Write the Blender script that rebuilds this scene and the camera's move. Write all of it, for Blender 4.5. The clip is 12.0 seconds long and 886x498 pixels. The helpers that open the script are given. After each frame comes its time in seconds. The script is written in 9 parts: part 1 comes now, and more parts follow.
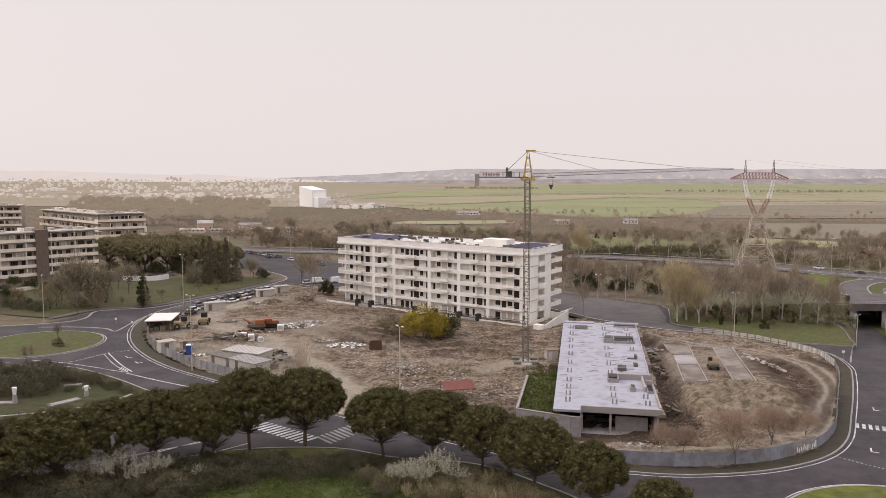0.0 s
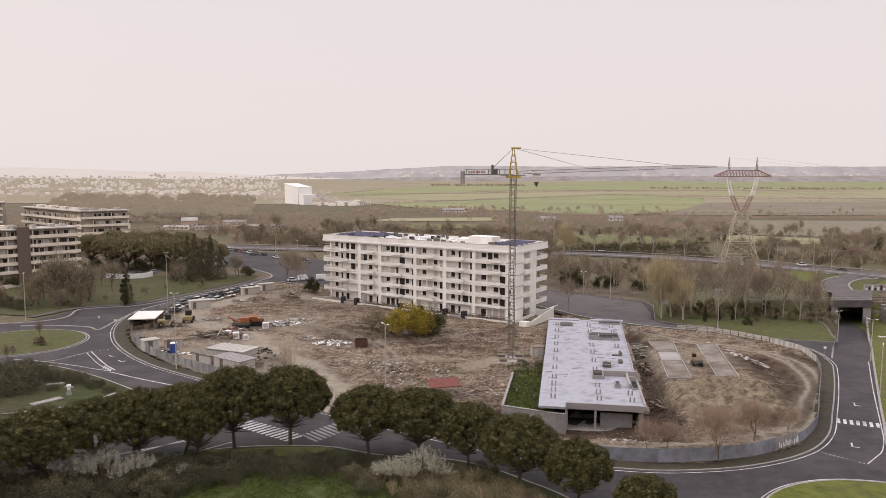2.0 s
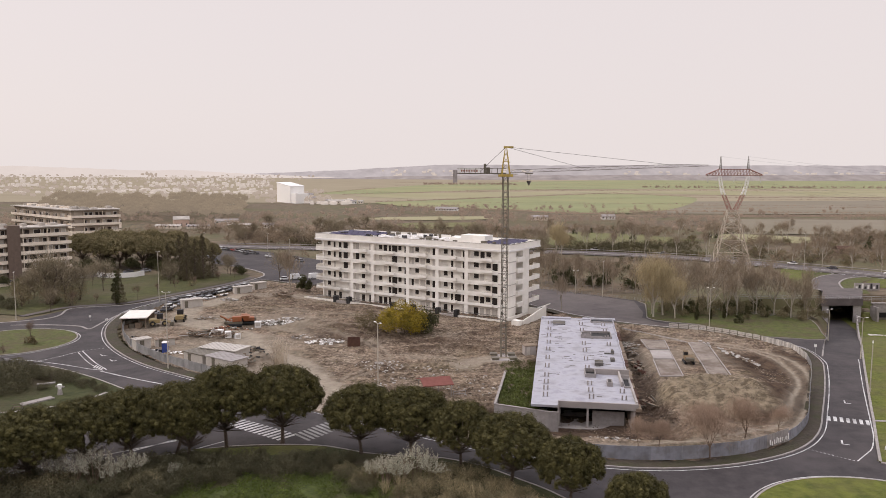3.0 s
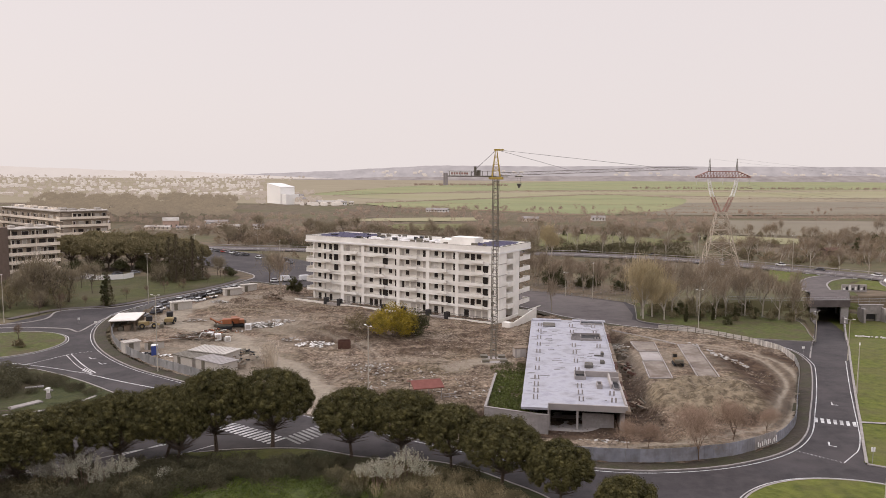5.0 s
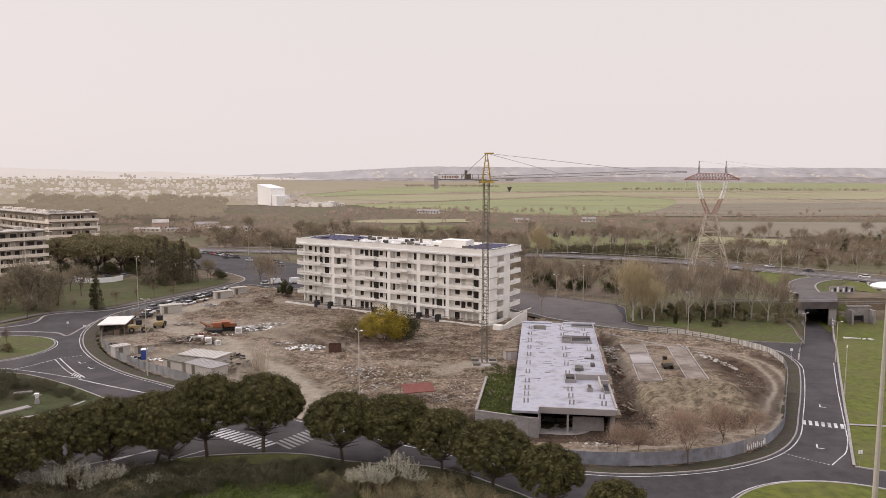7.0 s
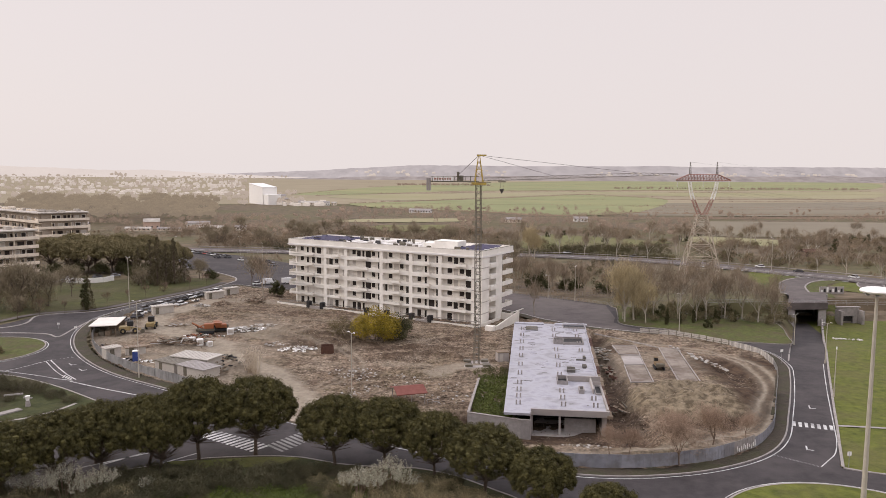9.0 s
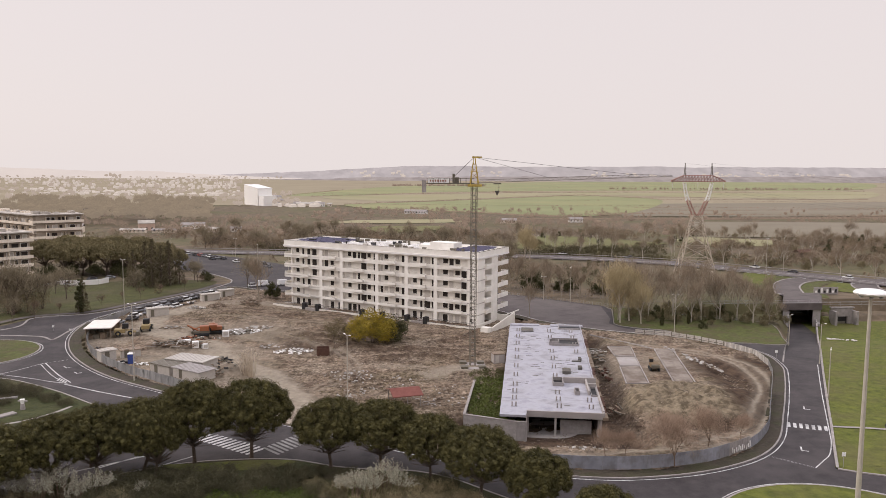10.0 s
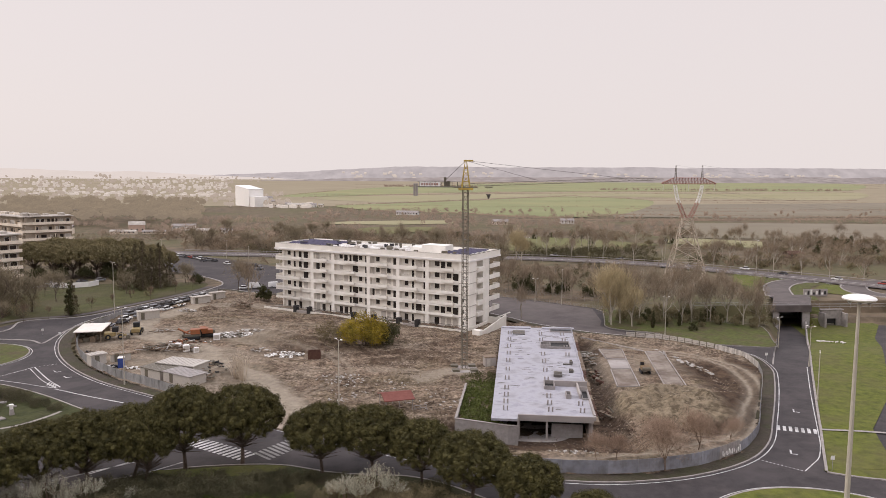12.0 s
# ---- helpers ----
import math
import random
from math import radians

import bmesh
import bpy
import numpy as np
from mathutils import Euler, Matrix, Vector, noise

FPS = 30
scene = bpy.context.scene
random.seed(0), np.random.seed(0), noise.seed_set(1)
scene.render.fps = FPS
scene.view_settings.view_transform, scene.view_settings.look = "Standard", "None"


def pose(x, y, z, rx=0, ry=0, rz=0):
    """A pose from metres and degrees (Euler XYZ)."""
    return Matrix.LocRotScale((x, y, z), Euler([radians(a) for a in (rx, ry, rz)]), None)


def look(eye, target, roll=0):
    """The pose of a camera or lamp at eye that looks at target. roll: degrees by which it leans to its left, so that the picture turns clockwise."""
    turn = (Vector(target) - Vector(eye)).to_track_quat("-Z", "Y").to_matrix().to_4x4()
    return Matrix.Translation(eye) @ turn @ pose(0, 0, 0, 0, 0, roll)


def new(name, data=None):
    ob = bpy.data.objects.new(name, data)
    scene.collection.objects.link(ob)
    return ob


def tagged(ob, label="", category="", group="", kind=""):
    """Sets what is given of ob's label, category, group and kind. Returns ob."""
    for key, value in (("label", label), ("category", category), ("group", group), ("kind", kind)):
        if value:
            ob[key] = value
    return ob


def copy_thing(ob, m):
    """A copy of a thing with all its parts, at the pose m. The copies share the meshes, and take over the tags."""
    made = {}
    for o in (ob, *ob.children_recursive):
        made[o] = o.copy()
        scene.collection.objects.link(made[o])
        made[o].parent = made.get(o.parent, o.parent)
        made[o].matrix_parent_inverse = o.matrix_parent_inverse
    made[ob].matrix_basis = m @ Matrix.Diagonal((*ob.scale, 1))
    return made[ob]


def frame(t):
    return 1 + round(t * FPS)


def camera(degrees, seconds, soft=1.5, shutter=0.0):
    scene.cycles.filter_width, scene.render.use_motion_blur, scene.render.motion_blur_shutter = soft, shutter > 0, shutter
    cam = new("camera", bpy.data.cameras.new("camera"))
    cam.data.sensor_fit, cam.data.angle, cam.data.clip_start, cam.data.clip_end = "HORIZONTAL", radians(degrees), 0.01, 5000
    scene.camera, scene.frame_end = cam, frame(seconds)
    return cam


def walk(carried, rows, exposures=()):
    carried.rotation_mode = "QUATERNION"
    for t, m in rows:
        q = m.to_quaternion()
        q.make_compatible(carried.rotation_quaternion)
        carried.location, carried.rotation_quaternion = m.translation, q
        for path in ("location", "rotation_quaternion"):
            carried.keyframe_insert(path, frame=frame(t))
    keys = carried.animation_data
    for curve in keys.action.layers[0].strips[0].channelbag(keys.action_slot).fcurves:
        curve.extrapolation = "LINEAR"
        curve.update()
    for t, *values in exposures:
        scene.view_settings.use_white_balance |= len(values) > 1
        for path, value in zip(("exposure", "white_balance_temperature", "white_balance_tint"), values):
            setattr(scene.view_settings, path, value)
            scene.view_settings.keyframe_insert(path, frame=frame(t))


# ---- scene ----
# ================= camera =================
cam = camera(61.54, 12.0, soft=0.6)


def eye(x, y, z, yaw, pitch, roll):
    return pose(x, y, z, 90 + pitch, 0, yaw) @ pose(0, 0, 0, 0, 0, roll)


PATH = [
    (0.0, eye(-0.00, -0.00, 41.50, 0.00, -5.63, 0.15)),
    (0.5, eye(0.03, 0.01, 41.54, -0.24, -5.68, 0.16)),
    (1.0, eye(0.03, 0.02, 41.57, -0.48, -5.68, 0.17)),
    (1.5, eye(0.04, 0.01, 41.58, -0.83, -5.73, 0.20)),
    (2.0, eye(0.10, 0.01, 41.57, -1.08, -5.85, 0.20)),
    (2.5, eye(0.17, -0.04, 41.55, -1.27, -5.85, 0.20)),
    (3.0, eye(0.12, -0.03, 41.56, -1.65, -5.94, 0.23)),
    (5.0, eye(0.17, -0.22, 41.98, -2.37, -5.88, 0.30)),
    (5.5, eye(0.18, -0.26, 42.10, -2.54, -5.89, 0.29)),
    (6.0, eye(0.20, -0.30, 42.24, -2.68, -5.87, 0.33)),
    (6.5, eye(0.21, -0.34, 42.39, -2.93, -5.83, 0.33)),
    (7.0, eye(0.25, -0.37, 42.56, -3.06, -5.81, 0.28)),
    (9.0, eye(0.15, -0.52, 43.24, -3.68, -5.91, 0.39)),
    (9.5, eye(0.10, -0.56, 43.38, -3.84, -5.90, 0.33)),
    (10.0, eye(0.12, -0.60, 43.52, -4.03, -5.86, 0.31)),
    (10.5, eye(0.16, -0.61, 43.69, -4.23, -5.87, 0.33)),
    (11.0, eye(0.21, -0.63, 43.87, -4.33, -5.85, 0.33)),
    (11.5, eye(0.22, -0.63, 44.03, -4.50, -5.82, 0.33)),
    (12.0, eye(0.16, -0.61, 44.18, -4.67, -5.82, 0.35)),
]
walk(cam, PATH, exposures=[(0.0, 0.05, 6400, 17.0), (12.0, 0.05, 6400, 17.0)])

# ================= light =================
world = bpy.data.worlds.new("sky")
scene.world = world
world.use_nodes = True
wn, wl = world.node_tree.nodes, world.node_tree.links
wn.clear()
sky = wn.new("ShaderNodeTexSky")
sky.sky_type, sky.sun_disc = "NISHITA", False
sky.sun_elevation, sky.sun_rotation = radians(24), radians(-72)
sky.dust_density, sky.air_density, sky.ozone_density = 4.0, 1.0, 1.0
dome = wn.new("ShaderNodeTexCoord")
sep = wn.new("ShaderNodeSeparateXYZ")
wl.new(dome.outputs["Generated"], sep.inputs[0])
ramp = wn.new("ShaderNodeValToRGB")          # thin cloud layer, brighter towards the zenith
ramp.color_ramp.elements[0].position, ramp.color_ramp.elements[0].color = 0.0, (0.83, 0.775, 0.722, 1)
ramp.color_ramp.elements[1].position, ramp.color_ramp.elements[1].color = 1.0, (1.75, 1.78, 1.86, 1)
mid = ramp.color_ramp.elements.new(0.30)
mid.color = (0.82, 0.767, 0.728, 1)
wl.new(sep.outputs["Z"], ramp.inputs[0])
scaled = wn.new("ShaderNodeMix")
scaled.data_type, scaled.blend_type = "RGBA", "MULTIPLY"
scaled.inputs["Factor"].default_value = 1.0
scaled.inputs["B"].default_value = (0.07, 0.07, 0.07, 1)
wl.new(sky.outputs[0], scaled.inputs["A"])
mixed = wn.new("ShaderNodeMix")
mixed.data_type = "RGBA"
mixed.inputs["Factor"].default_value = 0.92
wl.new(scaled.outputs["Result"], mixed.inputs["A"])
wl.new(ramp.outputs[0], mixed.inputs["B"])
back = wn.new("ShaderNodeBackground")
back.inputs["Strength"].default_value = 1.0
wl.new(mixed.outputs["Result"], back.inputs["Color"])
wout = wn.new("ShaderNodeOutputWorld")
wl.new(back.outputs[0], wout.inputs["Surface"])

sun = new("sun", bpy.data.lights.new("sun", "SUN"))
sun.data.energy, sun.data.angle, sun.data.color = 1.3, radians(12), (1.0, 0.92, 0.80)
sun.matrix_world = look((-240, 60, 110), (0, 0, 0))

# ================= materials =================


def material(name, c1, c2=None, scale=1.0, rough=0.8, metal=0.0, bump=0.0, bump_scale=None, stain=None,
             stain_scale=0.05, stain_amount=0.5, per_object=0.0, per_island=0.0, detail=6.0, spec=0.3):
    """A surface with two scales of variation: a grain between c1 and c2, and broad stains."""
    m = bpy.data.materials.new(name)
    m.use_nodes = True
    n, l = m.node_tree.nodes, m.node_tree.links
    b = n["Principled BSDF"]
    b.inputs["Roughness"].default_value, b.inputs["Metallic"].default_value = rough, metal
    b.inputs["Specular IOR Level"].default_value = spec
    co = n.new("ShaderNodeTexCoord")
    geo = n.new("ShaderNodeNewGeometry")
    noi = n.new("ShaderNodeTexNoise")
    noi.inputs["Scale"].default_value, noi.inputs["Detail"].default_value = scale, detail
    noi.inputs["Roughness"].default_value = 0.65
    l.new(geo.outputs["Position"], noi.inputs["Vector"])
    r = n.new("ShaderNodeValToRGB")
    r.color_ramp.elements[0].position, r.color_ramp.elements[1].position = 0.32, 0.68
    r.color_ramp.elements[0].color = (*c1, 1)
    r.color_ramp.elements[1].color = (*(c2 or c1), 1)
    l.new(noi.outputs["Fac"], r.inputs[0])
    out = r.outputs[0]
    if stain:
        n2 = n.new("ShaderNodeTexNoise")
        n2.inputs["Scale"].default_value, n2.inputs["Detail"].default_value = stain_scale, 7
        n2.inputs["Roughness"].default_value = 0.6
        l.new(geo.outputs["Position"], n2.inputs["Vector"])
        r2 = n.new("ShaderNodeValToRGB")
        r2.color_ramp.elements[0].position, r2.color_ramp.elements[1].position = 0.45, 0.62
        r2.color_ramp.elements[1].color = (stain_amount,) * 3 + (1,)
        r2.color_ramp.elements[0].color = (0, 0, 0, 1)
        l.new(n2.outputs["Fac"], r2.inputs[0])
        mx = n.new("ShaderNodeMix")
        mx.data_type = "RGBA"
        l.new(r2.outputs[0], mx.inputs["Factor"])
        l.new(out, mx.inputs["A"])
        mx.inputs["B"].default_value = (*stain, 1)
        out = mx.outputs["Result"]
    for amount, node, socket in ((per_object, "ShaderNodeObjectInfo", "Random"), (per_island, "ShaderNodeNewGeometry", "Random Per Island")):
        if amount:
            src = n.new(node)
            mr = n.new("ShaderNodeMapRange")
            mr.inputs["To Min"].default_value, mr.inputs["To Max"].default_value = 1 - amount, 1 + amount
            l.new(src.outputs[socket], mr.inputs["Value"])
            hv = n.new("ShaderNodeHueSaturation")
            l.new(mr.outputs[0], hv.inputs["Value"])
            l.new(out, hv.inputs["Color"])
            out = hv.outputs[0]
    l.new(out, b.inputs["Base Color"])
    if bump:
        n3 = n.new("ShaderNodeTexNoise")
        n3.inputs["Scale"].default_value, n3.inputs["Detail"].default_value = bump_scale or scale * 3, 5
        l.new(geo.outputs["Position"], n3.inputs["Vector"])
        bp = n.new("ShaderNodeBump")
        bp.inputs["Strength"].default_value, bp.inputs["Distance"].default_value = min(1, bump), 0.3
        l.new(n3.outputs["Fac"], bp.inputs["Height"])
        l.new(bp.outputs[0], b.inputs["Normal"])
    return m


def leafy(name, c1, c2, spread=0.35, scale=0.4, thin=0.15):
    """Foliage: a little light passes through."""
    m = material(name, c1, c2, scale=scale, rough=0.75, per_island=spread, spec=0.15)
    n, l = m.node_tree.nodes, m.node_tree.links
    b, o = n["Principled BSDF"], n["Material Output"]
    tr = n.new("ShaderNodeBsdfTranslucent")
    l.new(b.inputs["Base Color"].links[0].from_socket, tr.inputs["Color"])
    mx = n.new("ShaderNodeMixShader")
    mx.inputs[0].default_value = thin
    l.new(b.outputs[0], mx.inputs[1])
    l.new(tr.outputs[0], mx.inputs[2])
    l.new(mx.outputs[0], o.inputs["Surface"])
    return m


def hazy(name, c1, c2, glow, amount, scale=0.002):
    """Far distance: a surface with its bright haze mixed in as emission."""
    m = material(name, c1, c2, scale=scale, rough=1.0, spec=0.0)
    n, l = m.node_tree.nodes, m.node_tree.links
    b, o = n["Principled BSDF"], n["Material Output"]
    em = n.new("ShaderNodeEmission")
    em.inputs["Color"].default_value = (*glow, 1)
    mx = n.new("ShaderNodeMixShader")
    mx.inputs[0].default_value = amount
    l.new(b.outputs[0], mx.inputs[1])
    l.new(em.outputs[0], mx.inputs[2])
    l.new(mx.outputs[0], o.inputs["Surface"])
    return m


M = {}
M["scrub"] = material("scrub_ground", (0.060, 0.046, 0.028), (0.185, 0.136, 0.088), 0.12, 0.95, bump=0.6, bump_scale=0.6,
                      stain=(0.0974, 0.0931, 0.0374), stain_scale=0.014, stain_amount=0.7, detail=10)
M["grass"] = material("mown_grass", (0.056, 0.070, 0.0090), (0.138, 0.146, 0.024), 0.55, 0.95, bump=0.5, bump_scale=2.5,
                      stain=(0.115, 0.095, 0.042), stain_scale=0.09, stain_amount=0.5)
M["grass_dull"] = material("rough_grass", (0.029, 0.034, 0.009), (0.058, 0.062, 0.019), 0.5, 0.95, bump=0.6, bump_scale=1.7,
                           stain=(0.0635, 0.0431, 0.0256), stain_scale=0.07, stain_amount=0.7)
M["park_green"] = material("park_meadow", (0.040, 0.043, 0.011), (0.080, 0.079, 0.022), 0.3, 0.95, bump=0.5, bump_scale=1.5,
                           stain=(0.085, 0.065, 0.038), stain_scale=0.05, stain_amount=0.6)
# Grass darkened: shade under the grove put into the colour, with brown patches.
M["grass_shade_tone"] = material("shade_toned_grass", (0.048, 0.057, 0.013), (0.108, 0.116, 0.03), 0.8, 0.95, bump=0.6, bump_scale=2.0,
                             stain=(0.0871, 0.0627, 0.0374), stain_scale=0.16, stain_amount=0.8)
M["grass_rough"] = material("rough_green_grass", (0.032, 0.042, 0.009), (0.085, 0.105, 0.024), 1.1, 0.95, bump=0.9, bump_scale=3.0,
                            stain=(0.060, 0.048, 0.022), stain_scale=0.25, stain_amount=0.6)
M["asphalt"] = material("asphalt", (0.034, 0.029, 0.0293), (0.059, 0.050, 0.0502), 0.5, 0.85, bump=0.1, bump_scale=6,
                        stain=(0.088, 0.074, 0.072), stain_scale=0.12, stain_amount=0.5, detail=10)
M["asphalt_worn"] = material("worn_asphalt", (0.0799, 0.0657, 0.0621), (0.1312, 0.1098, 0.1044), 0.25, 0.9, bump=0.1, bump_scale=6,
                             stain=(0.1486, 0.1274, 0.1162), stain_scale=0.05, stain_amount=0.6)
M["paint"] = material("road_paint", (0.44, 0.43, 0.42), (0.66, 0.645, 0.625), 1.2, 0.75, stain=(0.18, 0.17, 0.165), stain_scale=0.35, stain_amount=0.7)
M["paint_faded"] = material("faded_road_paint", (0.17, 0.16, 0.155), (0.36, 0.35, 0.335), 0.8, 0.8, stain=(0.10, 0.095, 0.09), stain_scale=0.4, stain_amount=0.6)
M["kerb"] = material("kerb_stone", (0.2357, 0.2107, 0.1970), (0.3587, 0.3234, 0.3004), 0.8, 0.85)
M["fill"] = material("levelled_fill", (0.195, 0.162, 0.134), (0.30, 0.256, 0.216), 0.5, 0.95, bump=0.3, bump_scale=2.0,
                     stain=(0.1230, 0.0882, 0.0670), stain_scale=0.2, stain_amount=0.7)
M["track"] = material("packed_track", (0.27, 0.225, 0.175), (0.36, 0.305, 0.245), 0.3, 0.95, bump=0.4, bump_scale=1.0,
                      stain=(0.20, 0.155, 0.11), stain_scale=0.1, stain_amount=0.7)
M["redearth"] = material("red_earth", (0.125, 0.080, 0.055), (0.19, 0.13, 0.09), 0.3, 0.95, bump=0.9, bump_scale=0.8,
                         stain=(0.075, 0.05, 0.038), stain_scale=0.12, stain_amount=0.7)
M["heap"] = material("spoil_heap_earth", (0.22, 0.175, 0.115), (0.33, 0.275, 0.195), 0.35, 0.95, bump=1.0, bump_scale=1.0,
                     stain=(0.16, 0.125, 0.075), stain_scale=0.1, stain_amount=0.6)
M["render"] = material("white_render", (0.78, 0.745, 0.685), (0.86, 0.825, 0.765), 0.5, 0.8, stain=(0.62, 0.575, 0.51), stain_scale=0.16, stain_amount=0.45)
M["render2"] = material("cream_render", (0.66, 0.622, 0.56), (0.76, 0.72, 0.655), 0.5, 0.85)
M["dark"] = material("dark_opening", (0.018, 0.017, 0.018), (0.03, 0.028, 0.028), 1.0, 0.6)
M["glass"] = material("window_glass", (0.024, 0.019, 0.017), (0.038, 0.031, 0.028), 1.0, 0.2, spec=0.35)
M["shutter"] = material("grey_shutter", (0.42, 0.385, 0.345), (0.50, 0.46, 0.41), 2.0, 0.7)
M["roofgrey"] = material("weathered_roof", (0.38, 0.34, 0.30), (0.52, 0.475, 0.42), 0.3, 0.8, stain=(0.27, 0.235, 0.2), stain_scale=0.2)
M["roofwhite"] = material("white_membrane", (0.74, 0.715, 0.69), (0.82, 0.795, 0.77), 0.3, 0.6)
M["panel"] = material("solar_panel", (0.022, 0.017, 0.050), (0.040, 0.032, 0.085), 0.8, 0.45, spec=0.15)
M["slab"] = material("wet_concrete_slab", (0.27, 0.262, 0.295), (0.55, 0.54, 0.585), 0.30, 0.6, stain=(0.20, 0.19, 0.195), stain_scale=0.30,
                     stain_amount=0.75, detail=9)
M["concrete"] = material("concrete", (0.3075, 0.2744, 0.2561), (0.4305, 0.3920, 0.3644), 0.5, 0.85, stain=(0.2255, 0.1960, 0.1822), stain_scale=0.25, stain_amount=0.6)
M["block"] = material("grey_blockwork", (0.25, 0.228, 0.218), (0.36, 0.333, 0.32), 1.5, 0.9, stain=(0.28, 0.25, 0.23), stain_scale=0.4, stain_amount=0.5, per_object=0.08)
M["yellow"] = material("yellow_crane_paint", (0.44, 0.31, 0.055), (0.52, 0.38, 0.09), 0.8, 0.5, stain=(0.26, 0.17, 0.06), stain_scale=0.6, stain_amount=0.5)
M["steel"] = material("galvanised_steel", (0.30, 0.29, 0.28), (0.38, 0.37, 0.355), 0.8, 0.5, metal=0.4)
M["mast_grey"] = material("grey_mast_paint", (0.115, 0.10, 0.075), (0.165, 0.145, 0.11), 0.8, 0.6)
M["pylon"] = material("weathered_pylon_steel", (0.38, 0.32, 0.25), (0.47, 0.40, 0.32), 0.7, 0.7)
M["pylon_red"] = material("faded_red_pylon_steel", (0.30, 0.15, 0.12), (0.36, 0.20, 0.16), 0.7, 0.7)
M["cable"] = material("steel_cable", (0.10, 0.09, 0.08), (0.14, 0.13, 0.12), 1.0, 0.6)
M["lamp"] = material("pale_lamp_steel", (0.38, 0.34, 0.28), (0.46, 0.42, 0.35), 0.8, 0.6)
M["white"] = material("white_enamel", (0.78, 0.755, 0.72), (0.85, 0.825, 0.79), 0.8, 0.5)
M["bark"] = material("bark", (0.075, 0.055, 0.042), (0.14, 0.105, 0.08), 3.0, 0.95)
M["bark_pale"] = material("pale_bark", (0.24, 0.20, 0.15), (0.33, 0.28, 0.22), 2.0, 0.95)
M["twig"] = material("brown_twig", (0.20, 0.155, 0.108), (0.32, 0.252, 0.178), 0.5, 0.95, per_island=0.25)
M["twig_gold"] = material("straw_twig", (0.34, 0.275, 0.155), (0.46, 0.375, 0.225), 0.5, 0.95, per_island=0.2)
M["twig_red"] = material("reddish_twig", (0.27, 0.19, 0.135), (0.36, 0.26, 0.19), 0.5, 0.95, per_island=0.2)
M["twig_dark"] = material("dark_twig", (0.1281, 0.0882, 0.0611), (0.2050, 0.1450, 0.1034), 0.5, 0.95, per_island=0.25)
M["pine"] = leafy("pine_needle", (0.034, 0.032, 0.013), (0.115, 0.100, 0.035), spread=0.16, scale=0.9, thin=0.06)
# Park pine and conifer foliage lifted towards brown: haze put into the colour.
M["pine_hazed"] = leafy("haze_lightened_pine_needle", (0.128, 0.108, 0.056), (0.255, 0.21, 0.108), spread=0.14, scale=0.4, thin=0.06)
M["cypress"] = leafy("cypress_leaf", (0.090, 0.076, 0.044), (0.156, 0.128, 0.074), spread=0.15)
M["oak"] = leafy("evergreen_leaf", (0.050, 0.052, 0.022), (0.085, 0.080, 0.035))
M["yellowleaf"] = leafy("yellow_leaf", (0.125, 0.100, 0.020), (0.39, 0.285, 0.030), spread=0.25, scale=0.45)
M["brownleaf"] = leafy("dry_leaf", (0.112, 0.09, 0.048), (0.18, 0.143, 0.074))
# Brown leaf made paler: the hazy light on the slope is painted in.
M["hazeleaf"] = leafy("haze_lightened_brown_leaf", (0.15, 0.122, 0.068), (0.24, 0.192, 0.108))
M["blossom"] = leafy("blossom", (0.38, 0.365, 0.27), (0.58, 0.555, 0.44), 0.3)
M["hedge"] = leafy("hedge_leaf", (0.056, 0.056, 0.022), (0.112, 0.106, 0.042))
M["thicket_leaf"] = leafy("thicket_leaf", (0.060, 0.055, 0.030), (0.128, 0.115, 0.066), spread=0.25)
M["blade"] = leafy("grass_blade", (0.055, 0.075, 0.014), (0.13, 0.155, 0.035))
M["bramble"] = leafy("bramble_leaf", (0.125, 0.104, 0.056), (0.25, 0.208, 0.118))
M["twig_pale"] = material("pale_twig", (0.42, 0.35, 0.27), (0.54, 0.46, 0.36), 0.8, 0.95)
# Twig colour raised to imitate the hazy light on the slope.
M["twig_hazed"] = material("haze_lightened_twig", (0.18, 0.148, 0.098), (0.275, 0.225, 0.148), 0.5, 0.95, per_island=0.2)
M["bark_white"] = material("white_bark", (0.34, 0.30, 0.245), (0.46, 0.41, 0.345), 2.0, 0.95)
M["ivy"] = leafy("creeper_leaf", (0.050, 0.066, 0.016), (0.150, 0.165, 0.048), scale=0.7)
M["hoard"] = material("blue_grey_hoarding", (0.215, 0.215, 0.240), (0.31, 0.31, 0.34), 0.6, 0.6, per_object=0.07, stain=(0.16, 0.145, 0.14), stain_scale=0.5, stain_amount=0.6)
M["hoard2"] = material("zinc_hoarding", (0.24, 0.235, 0.23), (0.33, 0.32, 0.31), 0.6, 0.6, per_object=0.15)
M["orange"] = material("orange_machine_paint", (0.27, 0.085, 0.035), (0.34, 0.12, 0.05), 1.0, 0.5, stain=(0.2, 0.1, 0.05), stain_scale=1.0)
M["mustard"] = material("yellow_machine_paint", (0.25, 0.185, 0.085), (0.33, 0.25, 0.12), 1.0, 0.5)
M["ochre"] = material("dirty_ochre_paint", (0.13, 0.085, 0.045), (0.20, 0.135, 0.07), 1.0, 0.7)
M["blue"] = material("blue_plastic", (0.035, 0.06, 0.22), (0.05, 0.08, 0.27), 1.0, 0.4)
M["rust"] = material("rusty_steel", (0.075, 0.038, 0.027), (0.12, 0.062, 0.043), 1.5, 0.9)
M["tile"] = material("red_roof_sheet", (0.15, 0.05, 0.04), (0.215, 0.08, 0.062), 1.0, 0.85)
